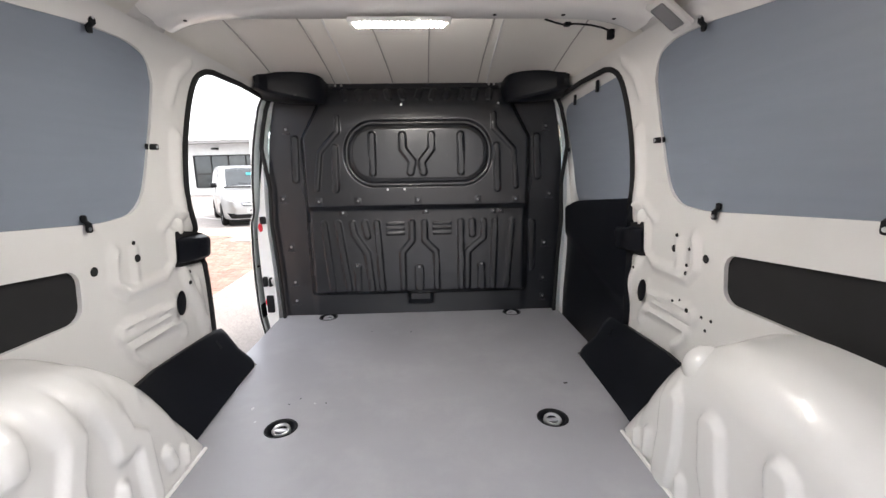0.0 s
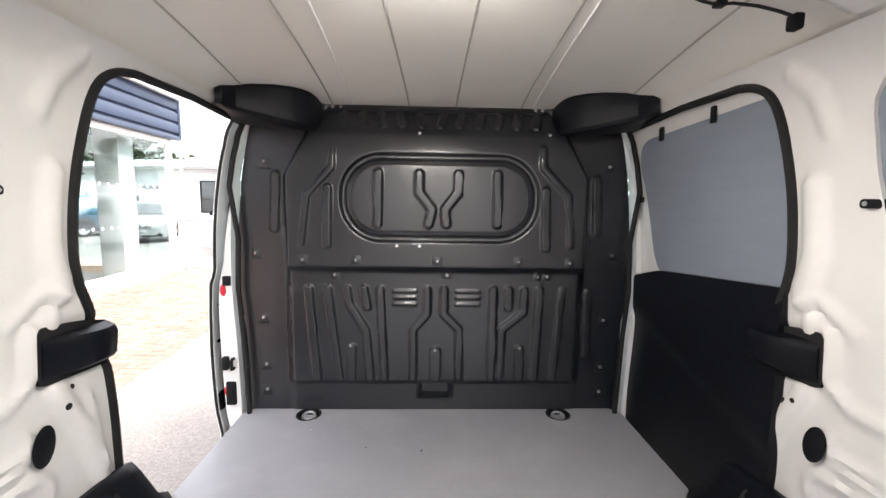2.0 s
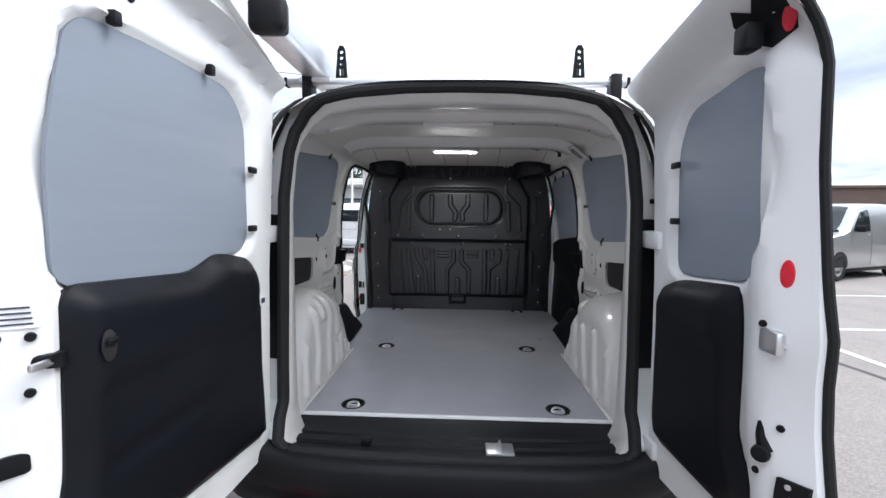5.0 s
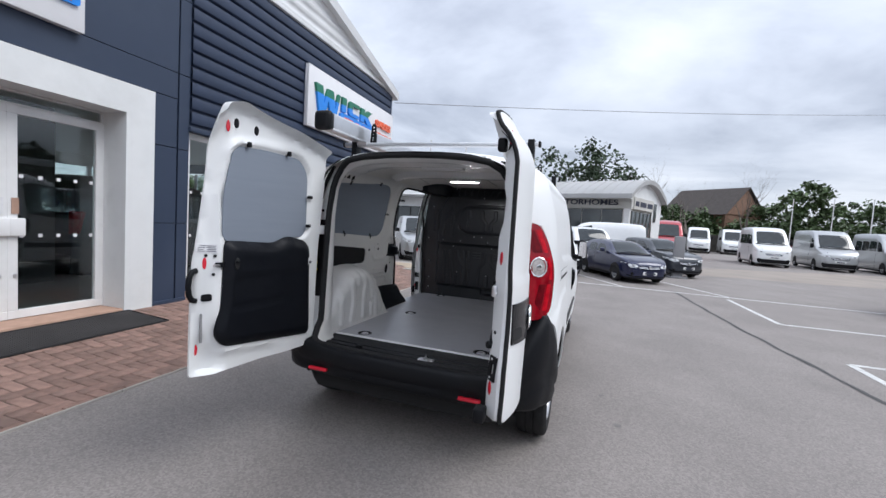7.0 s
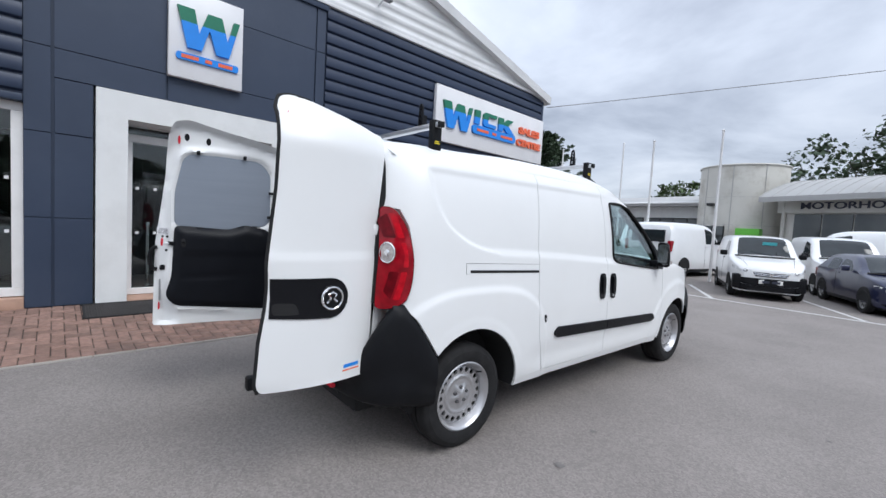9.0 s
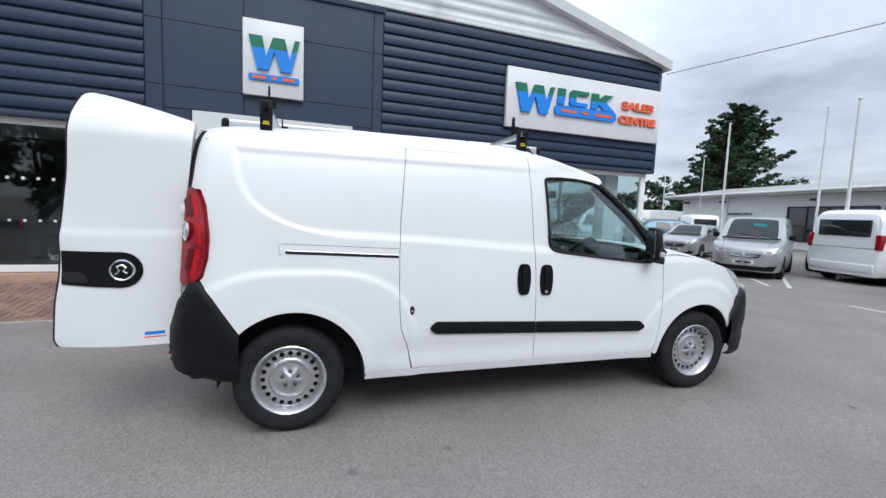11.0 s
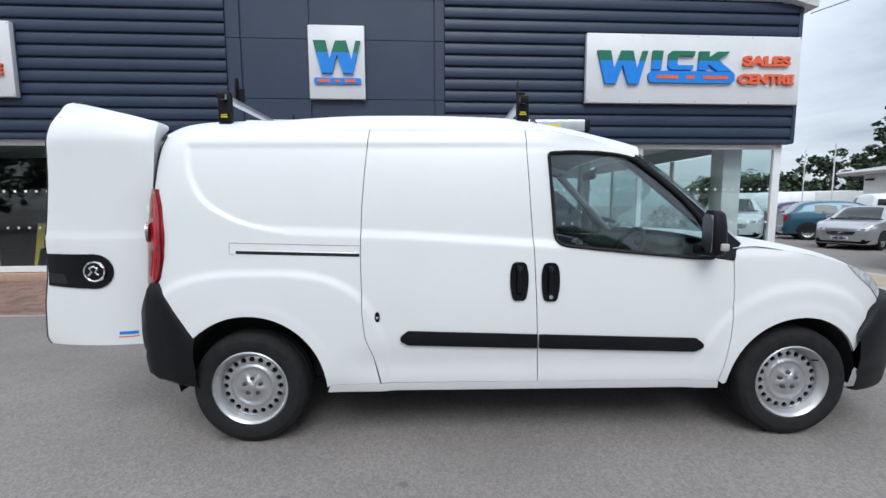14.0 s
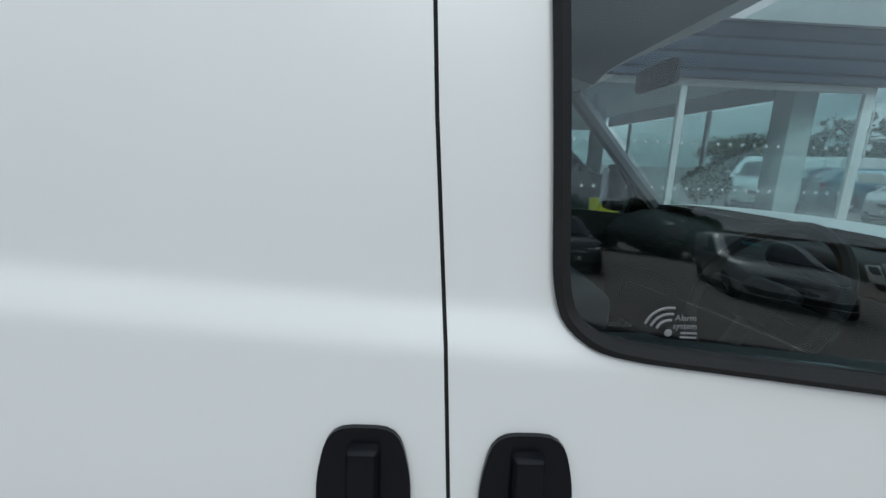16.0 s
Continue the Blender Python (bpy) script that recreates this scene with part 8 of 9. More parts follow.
def vehicle(kind, label, cat, m, mat, black_bumper=False, dark_lamps=False, sticker=False, side_glass=False, name=None, group="", plate=True):
    k = KINDS[kind]
    L, W, H = k["L"], k["W"] / 2, k["H"]
    t = thing(name or ("van" if kind.startswith("van") else "car"), label, cat, m, group)
    top = curve([p[0] + 1e-4 * i for i, p in enumerate(k["prof"][:-2])] + [L + 0.002], [p[1] for p in k["prof"][:-2]] + [k["prof"][-2][1]])
    plan = curve([0, 0.06, 0.25, 0.6, 1.1, L * 0.6, L - 0.35, L - 0.08, L], [0.66, 0.80, 0.92, 0.985, 1.0, 1.0, 0.985, 0.93, 0.86])
    belt = k["belt"]

    def section(s, off=0.0):
        """Half outline from the sill to the roof's middle."""
        w = W * plan(s) + off
        zt = top(s) + off
        b = min(belt, zt - 0.02)
        tum = k["drop"] * W
        wt = w - tum * max(0.0, (zt - b)) / max(H - belt, 0.1) * 1.15
        rr = 0.10 if zt > belt + 0.12 else 0.06
        pts = [(w * 0.93, 0.22), (w * 0.985, 0.30), (w, 0.55), (w * 0.995, (0.55 + b) / 2), (w * 0.975, b)]
        pts += [(w * 0.975 + (wt - w * 0.975) * f, b + (zt - b - rr * 0.6) * f) for f in (0.35, 0.7)]
        pts += [(wt - rr * 0.25, zt - rr * 0.6), (wt - rr * 0.55, zt - rr * 0.25), (wt - rr * 1.3, zt - rr * 0.02), (wt * 0.5, zt + 0.012), (0.0, zt + 0.02)]
        return pts
    ss = sorted({0.0, 0.03, 0.06, 0.12, L - 0.02, L} | {round(L * i / 44, 4) for i in range(45)} | {p[0] for p in k["prof"]})
    bm = bmesh.new()
    rows = []
    for s in ss:
        h = section(s)
        rows.append([Vector((x, -s, z)) for x, z in h] + [Vector((-x, -s, z)) for x, z in reversed(h[:-1])])
    vr = add_grid(bm, rows)
    bm.faces.new(vr[0]), bm.faces.new(vr[-1])
    body = part("body", bm, mat, t, "", 38)

    def surf(s, z, off):
        h = section(s, 0)
        for (x0, z0), (x1, z1) in zip(h, h[1:]):
            if z0 <= z <= z1:
                return x0 + (x1 - x0) * (z - z0) / max(z1 - z0, 1e-6) + off
        return h[-2][0] * 0.8

    def front(off):
        """The rounded nose, seen from ahead."""
        return lambda x, z: Vector((x, off - max(float(np.interp(abs(x) / W, (0, 0.66, 0.80, 0.92, 0.985), (0, 0, 0.06, 0.25, 0.6))), float(np.interp(z, [p[1] for p in k["prof"][:4]], [p[0] for p in k["prof"][:4]]))), z))
    # side windows, wheel arches, door seams
    wins = k["wins"] + ([(w0, w0 + 0.95) for w0 in (2.05, 3.05, 4.05)] if side_glass else [])
    for sx in (1, -1):
        for a, c in wins:
            zlo = belt + 0.03
            zt = lambda s: min(top(s) - 0.13, H - 0.13)
            tall = kind == "van_large"
            o = [(a, zlo), (c, zlo), (c, (zt(c) if not tall else min(zt(c), 2.05))), ((a + c) / 2, (zt((a + c) / 2) if not tall else min(zt((a + c) / 2), 2.05))), (a + 0.08, max(zlo + 0.08, (zt(a + 0.08) if not tall else min(zt(a + 0.08), 2.05)) - 0.05))]
            part("side_window", slab(round_poly(o, 0.05, 3), lambda s, z: Vector((sx * surf(s, z, 0.006), -s, z)), lambda s, z: Vector((sx * surf(s, z, -0.02), -s, z)), step=0.12), V_GLASS, t, "dark side window")
        for yw in k["wb"]:
            r = k["r"]
            # no opening is cut: a filled dark half disc paints the arch's shade
            part("arch_lip", slab([(yw + (r + 0.055) * math.cos(q), r + (r + 0.055) * math.sin(q)) for q in [math.pi * i / 14 for i in range(15)]], lambda s, z: Vector((sx * (surf(min(max(s, 0.05), L - 0.05), max(z, 0.3), 0.004)), -s, z)), lambda s, z: Vector((sx * (surf(min(max(s, 0.05), L - 0.05), max(z, 0.3), -0.05)), -s, z)), step=0.12), DARK_VOID, t, "dark half disc for the shaded wheel arch")
            wh = part("wheel", lathe([(0.0, 0.045), (0.05, 0.05), (0.10, 0.035), (r * 0.52, 0.05), (r * 0.62, 0.07), (r * 0.66, 0.072)], 28), STEEL_WHEEL, t, "silver wheel")
            wh.matrix_local = Matrix.Translation((sx * (W - 0.085), -yw, r)) @ (Matrix.Rotation(math.pi, 4, "Z") if sx < 0 else Matrix.Identity(4))
            part("tyre", lathe([(r * 0.64, -0.09), (r * 0.9, -0.095), (r, -0.06), (r, 0.06), (r * 0.9, 0.092), (r * 0.64, 0.085)], 32), TYRE, wh, "black tyre")
            for q in range(10):
                a2 = q * math.tau / 10
                part("wheel_slot", box(0.048, 0.056, -0.012, 0.012, r * 0.32, r * 0.52, m=Matrix.Rotation(a2, 4, "X")), DARK_VOID, wh)
        s0 = wins[0][1] + 0.05
        part("door_seam", tube([(sx * surf(s0, z, 0.001), -s0, z) for z in np.linspace(0.34, belt, 8)], 0.004, 4), DARK_VOID, t)
        part("door_handle", box(min(sx * surf(s0 - 0.15, 0.95 * belt, 0), sx * surf(s0 - 0.15, 0.95 * belt, 0.022)), max(sx * surf(s0 - 0.15, 0.95 * belt, 0), sx * surf(s0 - 0.15, 0.95 * belt, 0.022)), -s0 + 0.06, -s0 + 0.22, belt * 0.93, belt * 0.96, 0.006), BLACK if black_bumper else mat, t)
        sm = k["wins"][0][0] + 0.05
        part("door_mirror", box(sx * (W + 0.09) - 0.09, sx * (W + 0.09) + 0.09, -sm - 0.06, -sm + 0.04, belt + 0.02, belt + (0.17 if not kind == "van_large" else 0.30), 0.03), BLACK if kind.startswith("van") else mat, t, "door mirror")
        # headlamps and tail lamps
        zl = top(0.12) - (0.10 if kind != "van_large" else 0.14)
        hl = [(sx * W * a, zl + c) for a, c in ((0.48, -0.055), (0.74, -0.075), (0.955, 0.035), (0.965, 0.10), (0.74, 0.075), (0.50, 0.005))]
        h2 = part("headlamp", slab(round_poly(hl if sx > 0 else hl[::-1], 0.022, 3), front(0.010), front(-0.04), step=0.06), LAMP, t, "clear headlamp")
        part("lamp_bowl", slab(round_poly([(sx * W * 0.66 + 0.055 * math.cos(q), zl - 0.012 + 0.045 * math.sin(q)) for q in [math.tau * i / 12 for i in range(12)]], 0.004, 2), front(0.015), front(0.0), step=0.06), GREY_BOX, h2)
        zb = belt - 0.05
        part("tail_lamp", box(sx * W * 0.86 - 0.06, sx * W * 0.86 + 0.06, -L - 0.012, -L + 0.18, zb - 0.22, zb + (0.15 if kind.startswith("van") else 0.02), 0.02), TAIL_RED, t, "red tail lamp")
    # windscreen
    bm = bmesh.new()
    rows = []
    for i in range(9):
        s = k["cowl"] + 0.05 + (k["scr"] - k["cowl"] - 0.06) * i / 8
        h = section(s)
        xm = h[7][0] * 0.93
        rows.append([Vector((xm * q, -s + 0.010, top(s) + 0.010 + 0.02 * (1 - abs(q) ** 2) - 0.06 * abs(q) ** 6)) for q in np.linspace(-1, 1, 11)])
    add_grid(bm, rows)
    ws = part("windscreen", bm, V_GLASS, t, "dark windscreen", 60)
    if sticker:
        s = k["cowl"] + 0.55 * (k["scr"] - k["cowl"])
        part("screen_sticker", box(-0.34, 0.0, -s - 0.0, -s + 0.02, top(s) + 0.03, top(s) + 0.12, m=None), STICK, t, "turquoise price sticker")
    part("rear_window", box(-W * 0.66, W * 0.66, -L - 0.006, -L + 0.05, belt + 0.04, belt + 0.10 + (0.35 if kind.startswith("van") else 0.02), 0.02), V_GLASS, t, "dark rear window")
    # grille, bumper, plate, badge
    bcol = BLACK if black_bumper else mat
    bz = k["bump"]
    gr = part("grille", slab(round_poly([(-W * 0.40, bz + 0.02), (W * 0.40, bz + 0.02), (W * 0.47, bz + 0.13), (-W * 0.47, bz + 0.13)], 0.03, 3), front(0.014), front(-0.04), step=0.06), GLOSS_BLACK, t, "dark grille")
    for z in (0.045, 0.085):
        part("grille_bar", slab([(-W * 0.44, bz + z + 0.016), (0, bz + z - 0.004), (W * 0.44, bz + z + 0.016), (W * 0.44, bz + z + 0.030), (0, bz + z + 0.012), (-W * 0.44, bz + z + 0.030)], front(0.022), front(0.008), step=0.06), CHROME, gr)
    part("lower_intake", slab(round_poly([(-W * 0.78, 0.25), (W * 0.78, 0.25), (W * 0.88, bz - 0.17), (W * 0.60, bz - 0.225), (-W * 0.60, bz - 0.225), (-W * 0.88, bz - 0.17)], 0.03, 3), front(0.020), front(-0.05), step=0.08), GLOSS_BLACK, t, "black lower intake")
    part("cowl_panel", tube([(W * 0.82 * q, -k["cowl"] + 0.03 + 0.10 * (1 - q * q), top(k["cowl"] - 0.03) + 0.012) for q in np.linspace(-1, 1, 9)], 0.028, 6), GLOSS_BLACK, t)
    for sx in (1, -1):
        part("fog_lamp", disc((sx * W * 0.70, 0.0, 0.36), (0, 1, 0), 0.055, 0.03, 14), GLOSS_BLACK, t)
        part("wiper", tube([(sx * 0.06 - 0.25, -k["cowl"] - 0.03, top(k["cowl"] + 0.03) + 0.03), (sx * 0.30, -k["cowl"] - 0.14, top(k["cowl"] + 0.14) + 0.035)], 0.010, 5), GLOSS_BLACK, t)
        part("bonnet_seam", tube([(sx * W * (0.60 + 0.20 * q), -0.12 - (k["cowl"] - 0.16) * q, top(0.12 + (k["cowl"] - 0.16) * q) + 0.012) for q in np.linspace(0, 1, 8)], 0.004, 4), DARK_VOID, t)
        part("sill_trim", box(min(sx * W * 0.93, sx * W * 0.975), max(sx * W * 0.93, sx * W * 0.975), -k["wb"][1] + k["r"] + 0.08, -k["wb"][0] - k["r"] - 0.08, 0.20, 0.30, 0.01), BLACK, t)
    part("bumper", slab(round_poly([(-W * 0.60, bz - 0.215), (W * 0.60, bz - 0.215), (W * 0.93, bz - 0.15), (W * 0.93, bz - 0.03), (-W * 0.93, bz - 0.03), (-W * 0.93, bz - 0.15)], 0.03, 3), front(0.024), front(-0.05), step=0.08), bcol, t, "front bumper")
    if black_bumper:
        for sx in (1, -1):
            part("bumper_corner", box(sx * W * 0.84 - 0.10, sx * W * 0.84 + 0.10, -0.40, -0.02, 0.26, k["bump"] + 0.05, 0.06, 3), BLACK, t)
    part("rear_bumper", box(-W * 0.84, W * 0.84, -L - 0.03, -L + 0.12, 0.30, 0.52, 0.04, 3), bcol, t)
    if plate:
        part("number_plate", box(-0.26, 0.26, 0.028, 0.034, k["bump"] - 0.17, k["bump"] - 0.06, 0.004), PLATE, t, "white number plate")
        for q in range(2):
            part("plate_bar", box(-0.20 + 0.23 * q, -0.02 + 0.21 * q, 0.034, 0.036, k["bump"] - 0.145, k["bump"] - 0.085), INK, t)
    part("badge", disc((0, 0.016, k["bump"] + 0.10), (0, 1, 0), 0.05, 0.008, 16), CHROME, t)
    # near-black tray added to paint the shadow under the vehicle
    part("shadow_tray", box(-W * 0.8, W * 0.8, -L + 0.2, -0.2, 0.16, 0.26), DARK_VOID, t, "dark underbody block, near-black for the shade below")
    # the nose bows back towards its corners
    for o in t.children_recursive:
        if o.type == "MESH" and not o.name.startswith(("wheel", "tyre")):
            for v in o.data.vertices:
                if v.co.y > -0.6:
                    v.co.y -= 0.17 * (v.co.x / W) ** 2 * min(1.0, 1 + v.co.y / 0.6)
    return t


def at(x, y, heading, k=1.0):
    """Nose at x, y; heading: degrees turned from facing +y; k: size."""
    return pose(x, y, 0, 0, 0, heading) @ Matrix.Scale(k, 4)


vehicle("van_small", "small white van with black bumper in a parking bay", "van", at(0.30, 10.2, 203, 0.87), P_WHITE, black_bumper=True, sticker=True)
vehicle("hatch", "deep blue hatchback in a parking bay", "car", at(2.72, 10.3, 206, 0.82), P_BLUE)
vehicle("suv", "black convertible-style car half hidden behind a post", "car", at(4.3, 13.4, 208, 0.82), P_DARK)
vehicle("van_mid", "white people carrier behind the hatchback", "van", at(1.6, 12.9, 203, 0.86), P_WHITE)
vehicle("van_mid", "white van parked across beyond the front row", "van", at(-1.2, 16.6, 90), P_WHITE)
vehicle("van_mid", "white van with its tail to the forecourt", "van", at(-3.1, 17.2, -8), P_WHITE)
vehicle("van_mid", "white van standing behind the pole", "van", at(-4.6, 14.6, 205), P_WHITE)
vehicle("van_mid", "silver panel van with a screen sticker", "van", at(-4.42, 10.5, 210, 0.86), P_SILVER, sticker=True)
vehicle("suv", "silver compact SUV in the far row", "car", at(-9.0, 13.0, 205, 0.80), P_SILVER)
vehicle("hatch", "teal hatchback seen from behind", "car", at(-11.35, 18.3, -30), P_TEAL)
vehicle("hatch", "purple-blue hatchback in the far row", "car", at(-13.9, 19.6, -30), P_BLUE)
vehicle("van_mid", "white panel van in the distant row", "van", at(-19.5, 24.5, 58), P_WHITE)
vehicle("suv", "white SUV behind the showroom corner", "car", at(-11.0, 11.2, 235), P_WHITE)
vehicle("suv", "silver estate car by the pale building", "car", at(-5.8, 23.0, 12), P_SILVER)
for i, (x, y, mt, lab, sg) in enumerate(((11.1, 26.2, P_WHITE, "white high-roof minibus in the far row", True), (14.3, 26.5, P_SILVER, "pale grey high-roof minibus in the far row", False), (17.6, 26.8, P_SILVER, "silver high-roof minibus in the far row", True))):
    vehicle("van_large", lab, "van", at(x, y, 174, 0.93), mt, side_glass=sg, group="far minibuses")
vehicle("van_large", "white van by the far fence", "van", at(10.8, 43.0, 171), P_WHITE, group="far white vans")
vehicle("van_large", "white van by the far fence", "van", at(14.2, 44.8, 171), P_WHITE, group="far white vans")
vehicle("van_large", "red van beside the motorhome showroom", "van", at(5.7, 27.2, 176), P_RED)
vehicle("van_mid", "silver-grey van with a sticker on the opposite row", "van", at(7.62, 8.35, 116), P_SILVER, sticker=True)
vehicle("van_mid", "dark van on the opposite row", "van", at(9.5, 4.9, 98), P_DARK)
vehicle("van_mid", "dark red-black van on the opposite row", "van", at(9.5, 1.9, 94), P_DARK)
vehicle("van_mid", "grey van on the opposite row", "van", at(9.6, -1.2, 92), P_GREY)
vehicle("van_mid", "dark minibus inside the showroom", "van", at(-7.7, 5.7, 2), P_DARK, side_glass=False)
vehicle("hatch", "dark car inside the showroom", "car", at(-6.6, -1.2, -10), P_DARK)
# yellow folding board on the showroom floor
YELLOW = material("worn_yellow_plastic", (0.55, 0.38, 0.05), 0.5, vary=0.15, scale=20)
ab = thing("floor_sign", "folding yellow caution board on the showroom floor", "sign", pose(-5.3, -6.72, 0.155, 0, 0, 4))
for sx in (1, -1):
    leg = part("panel", slab(round_poly([(-0.15, 0.0), (-0.10, 0.0), (-0.07, 0.40), (0.07, 0.40), (0.10, 0.0), (0.15, 0.0), (0.16, 0.88), (-0.16, 0.88)], 0.015, 2), lambda y, z: Vector((sx * (0.20 - 0.20 * z / 0.88) + 0.012, y, z)), lambda y, z: Vector((sx * (0.20 - 0.20 * z / 0.88), y, z)), step=0.2), YELLOW, ab)
part("hinge", tube([(0.006, -0.16, 0.885), (0.006, 0.16, 0.885)], 0.012, 8), GREY_BOX, ab)
# white truck with a side rack
tr = thing("glass_rack_truck", "white truck with a side rack", "truck", at(21.8, 26.5, -72))
part("load_box", box(-1.0, 1.0, -5.2, -1.6, 0.9, 2.2, 0.03), P_WHITE, tr)
part("cab", box(-0.98, 0.98, -1.6, -0.1, 0.4, 2.0, 0.25, 3), P_WHITE, tr)
part("cab_window", box(0.96, 0.995, -1.3, -0.6, 1.25, 1.85, 0.02), V_GLASS, tr)
RACK = material("dark_green_rack_paint", (0.025, 0.06, 0.045), 0.5, vary=0.1)
for xr in (-1.085, 1.03):
    for y in np.linspace(-5.0, -1.7, 5):
        part("rack_post", box(xr, xr + 0.055, y - 0.03, y + 0.03, 0.5, 2.35), RACK, tr)
    for z in (0.55, 1.1, 1.6, 2.3):
        part("rack_rail", box(xr + 0.005, xr + 0.05, -5.1, -1.6, z, z + 0.06), RACK, tr)
for y in (-4.3, -0.9):
    for sx in (1, -1):
        part("wheel", lathe([(0.0, 0.05), (0.2, 0.06), (0.34, 0.09), (0.34, -0.09)], 20), TYRE, tr).matrix_local = Matrix.Translation((sx * 0.88, y, 0.34))
# totem between the cars
tt = thing("totem", "slim grey metal totem sign", "sign", pose(3.95, 13.4, 0, 0, 0, 12))
part("blade", box(-0.18, 0.18, -0.05, 0.05, 0.0, 1.45, 0.03), GREY_BOX, tt)
part("foot", box(-0.3, 0.3, -0.2, 0.2, 0.0, 0.06, 0.01), GREY_BOX, tt)

# ---- flag poles, lamp columns, overhead wire ----
POLE = material("white_pole", (0.62, 0.62, 0.62), 0.5, vary=0.05)
for i, (x, y, h) in enumerate(((-1.9, 13.4, 4.75), (-4.0, 13.4, 4.65), (-8.6, 14.7, 5.0), (-7.2, 17.5, 5.6), (-24.0, 27.0, 5.2), (-21.0, 27.5, 6.0), (-33.0, 33.0, 6.0), (16.5, 39.3, 5.1), (18.8, 38.4, 5.1), (20.8, 37.5, 5.1))):
    p = thing("flag_pole", "bare white flag pole", "pole", pose(x, y, 0), "flag poles")
    part("pole", tube([(0, 0, 0), (0, 0, h)], [0.05, 0.032], 10), POLE, p)
    part("finial", lathe([(0.0, h + 0.08), (0.05, h + 0.04), (0.03, h - 0.01)], 12, "Z"), POLE, p)
WOODP = material("weathered_pole", (0.10, 0.08, 0.07), 0.9, vary=0.2, scale=9)
for x, y, h, dx in ((27.1, 45.0, 7.05, 0.25), (30.3, 45.5, 6.55, 0.3)):
    p = thing("utility_pole", "dark wooden utility pole", "pole", pose(x, y, 0), "utility poles")
    part("pole", tube([(dx, 0, 0), (0, 0, h)], [0.13, 0.09], 10), WOODP, p)
wire = thing("overhead_wire", "thin grey overhead cable", "cable")
A, B = Vector((-4.33, 7.55, 4.62)), Vector((35.1, 39.2, 12.3))
part("cable", tube([A.lerp(B, t) - Vector((0, 0, 0.57 * 4 * t * (1 - t))) for t in np.linspace(0, 1, 30)], 0.009, 6), GREY_BOX, wire)

# ---- motorhome showroom and its neighbours ----
FAR_WALL = material("pale_rendered_wall", (0.52, 0.51, 0.48), 0.8, vary=0.06, scale=0.6, dirt=(0.26, 0.25, 0.21), dirt_scale=0.35, dirt_amount=0.45)
DRUM = material("stained_drum_render", (0.55, 0.54, 0.50), 0.8, vary=0.08, scale=0.7, dirt=(0.24, 0.21, 0.16), dirt_scale=0.9, dirt_amount=0.7)
FAR_ROOF = material("grey_standing_seam", (0.36, 0.36, 0.36), 0.55, vary=0.06, scale=0.6, dirt=(0.22, 0.22, 0.2), dirt_scale=0.5, dirt_amount=0.4)
FAR_GLASS = material("dark_far_glazing", (0.05, 0.058, 0.06), 0.1, vary=0.25, scale=0.8, spec=0.6)
GREEN = material("green_sign_board", (0.12, 0.45, 0.04), 0.5, vary=0.05)
MH = pose(-2.3, 23.65, 0, 0, 0, -23.5)
mh = thing("motorhome_showroom", "low glazed showroom with a curved grey roof", "building", MH)
part("wall", box(0.0, 5.60, 0.15, 4.5, 0.0, 2.9), FAR_WALL, mh, "pale wall")
part("fascia", box(-0.1, 5.70, 0.0, 0.3, 2.78, 3.50), FAR_WALL, mh, "pale sign fascia")
part("side_fascia", box(5.60, 5.75, 0.302, 3.5, 2.78, 3.42), FAR_WALL, mh)
for k in range(4):
    part("window", box(0.62 + k * 1.16, 1.72 + k * 1.16, 0.09, 0.149, 0.35, 2.72, 0.01), FAR_GLASS, mh, "dark window bay")
part("window_rail", box(0.55, 5.3, 0.06, 0.15, 1.30, 1.36), GREY_BOX, mh)
part("corner_post", box(5.30, 5.62, 0.02, 0.149, 0.0, 2.78), FRAME_WHITE, mh)
for k in range(5):
    part("side_window", box(5.601, 5.66, 0.3 + k * 0.64, 0.88 + k * 0.64, 0.2, 2.66, 0.01), FAR_GLASS, mh, "dark window bay")
bm = bmesh.new()
arcp = [(y, 3.50 + 1.0 * math.sin(math.pi * min(1, (y + 0.9) / 6.2)) ** 0.85) for y in np.linspace(-0.9, 5.2, 22)]
rows = [[Vector((x, y, z)) for y, z in arcp] + [Vector((x, y, z - 0.24)) for y, z in reversed(arcp)] for x in np.linspace(-0.4, 6.0, 24)]
vr = add_grid(bm, rows, close_v=True)
bm.faces.new(vr[0]), bm.faces.new(vr[-1])
part("roof", bm, FAR_ROOF, mh, "curved grey metal roof")
bm = bmesh.new()
add_grid(bm, [[Vector((5.68, y, 0.0 if y > 3.55 else 3.3)) for y, z in arcp], [Vector((5.68, y, z - 0.15)) for y, z in arcp]])
part("gable_end", bm, RENDER_WHITE, mh, "white gable end")
for x in np.linspace(-0.3, 5.9, 13):
    part("roof_seam", tube([(x, y, z + 0.01) for y, z in arcp], 0.02, 4), FAR_ROOF, mh)
t = part("letters", text_mesh("letters", "MOTORHOMES", 0.52, 0.02, INK, 0.007), None, mh, "dark raised letters")
t.matrix_local = Matrix.Translation((2.95, -0.02, 2.96)) @ Matrix.Rotation(math.pi / 2, 4, "X") @ Matrix.Diagonal((1.14, 0.80, 1, 1))
for k, (a, c) in enumerate(((0.45, 1.0), (1.2, 2.2), (2.4, 3.3))):
    part("side_letters", box(5.752, 5.765, a, c, 2.95, 3.22), INK, mh, "unreadable dark lettering")
part("downpipe", tube([(0.2, 0.05, 0), (0.2, 0.05, 3.4)], 0.06, 8), FAR_WALL, mh)
part("gable_window", box(5.69, 5.72, 3.75, 4.2, 2.2, 3.3, 0.01), FAR_GLASS, mh)
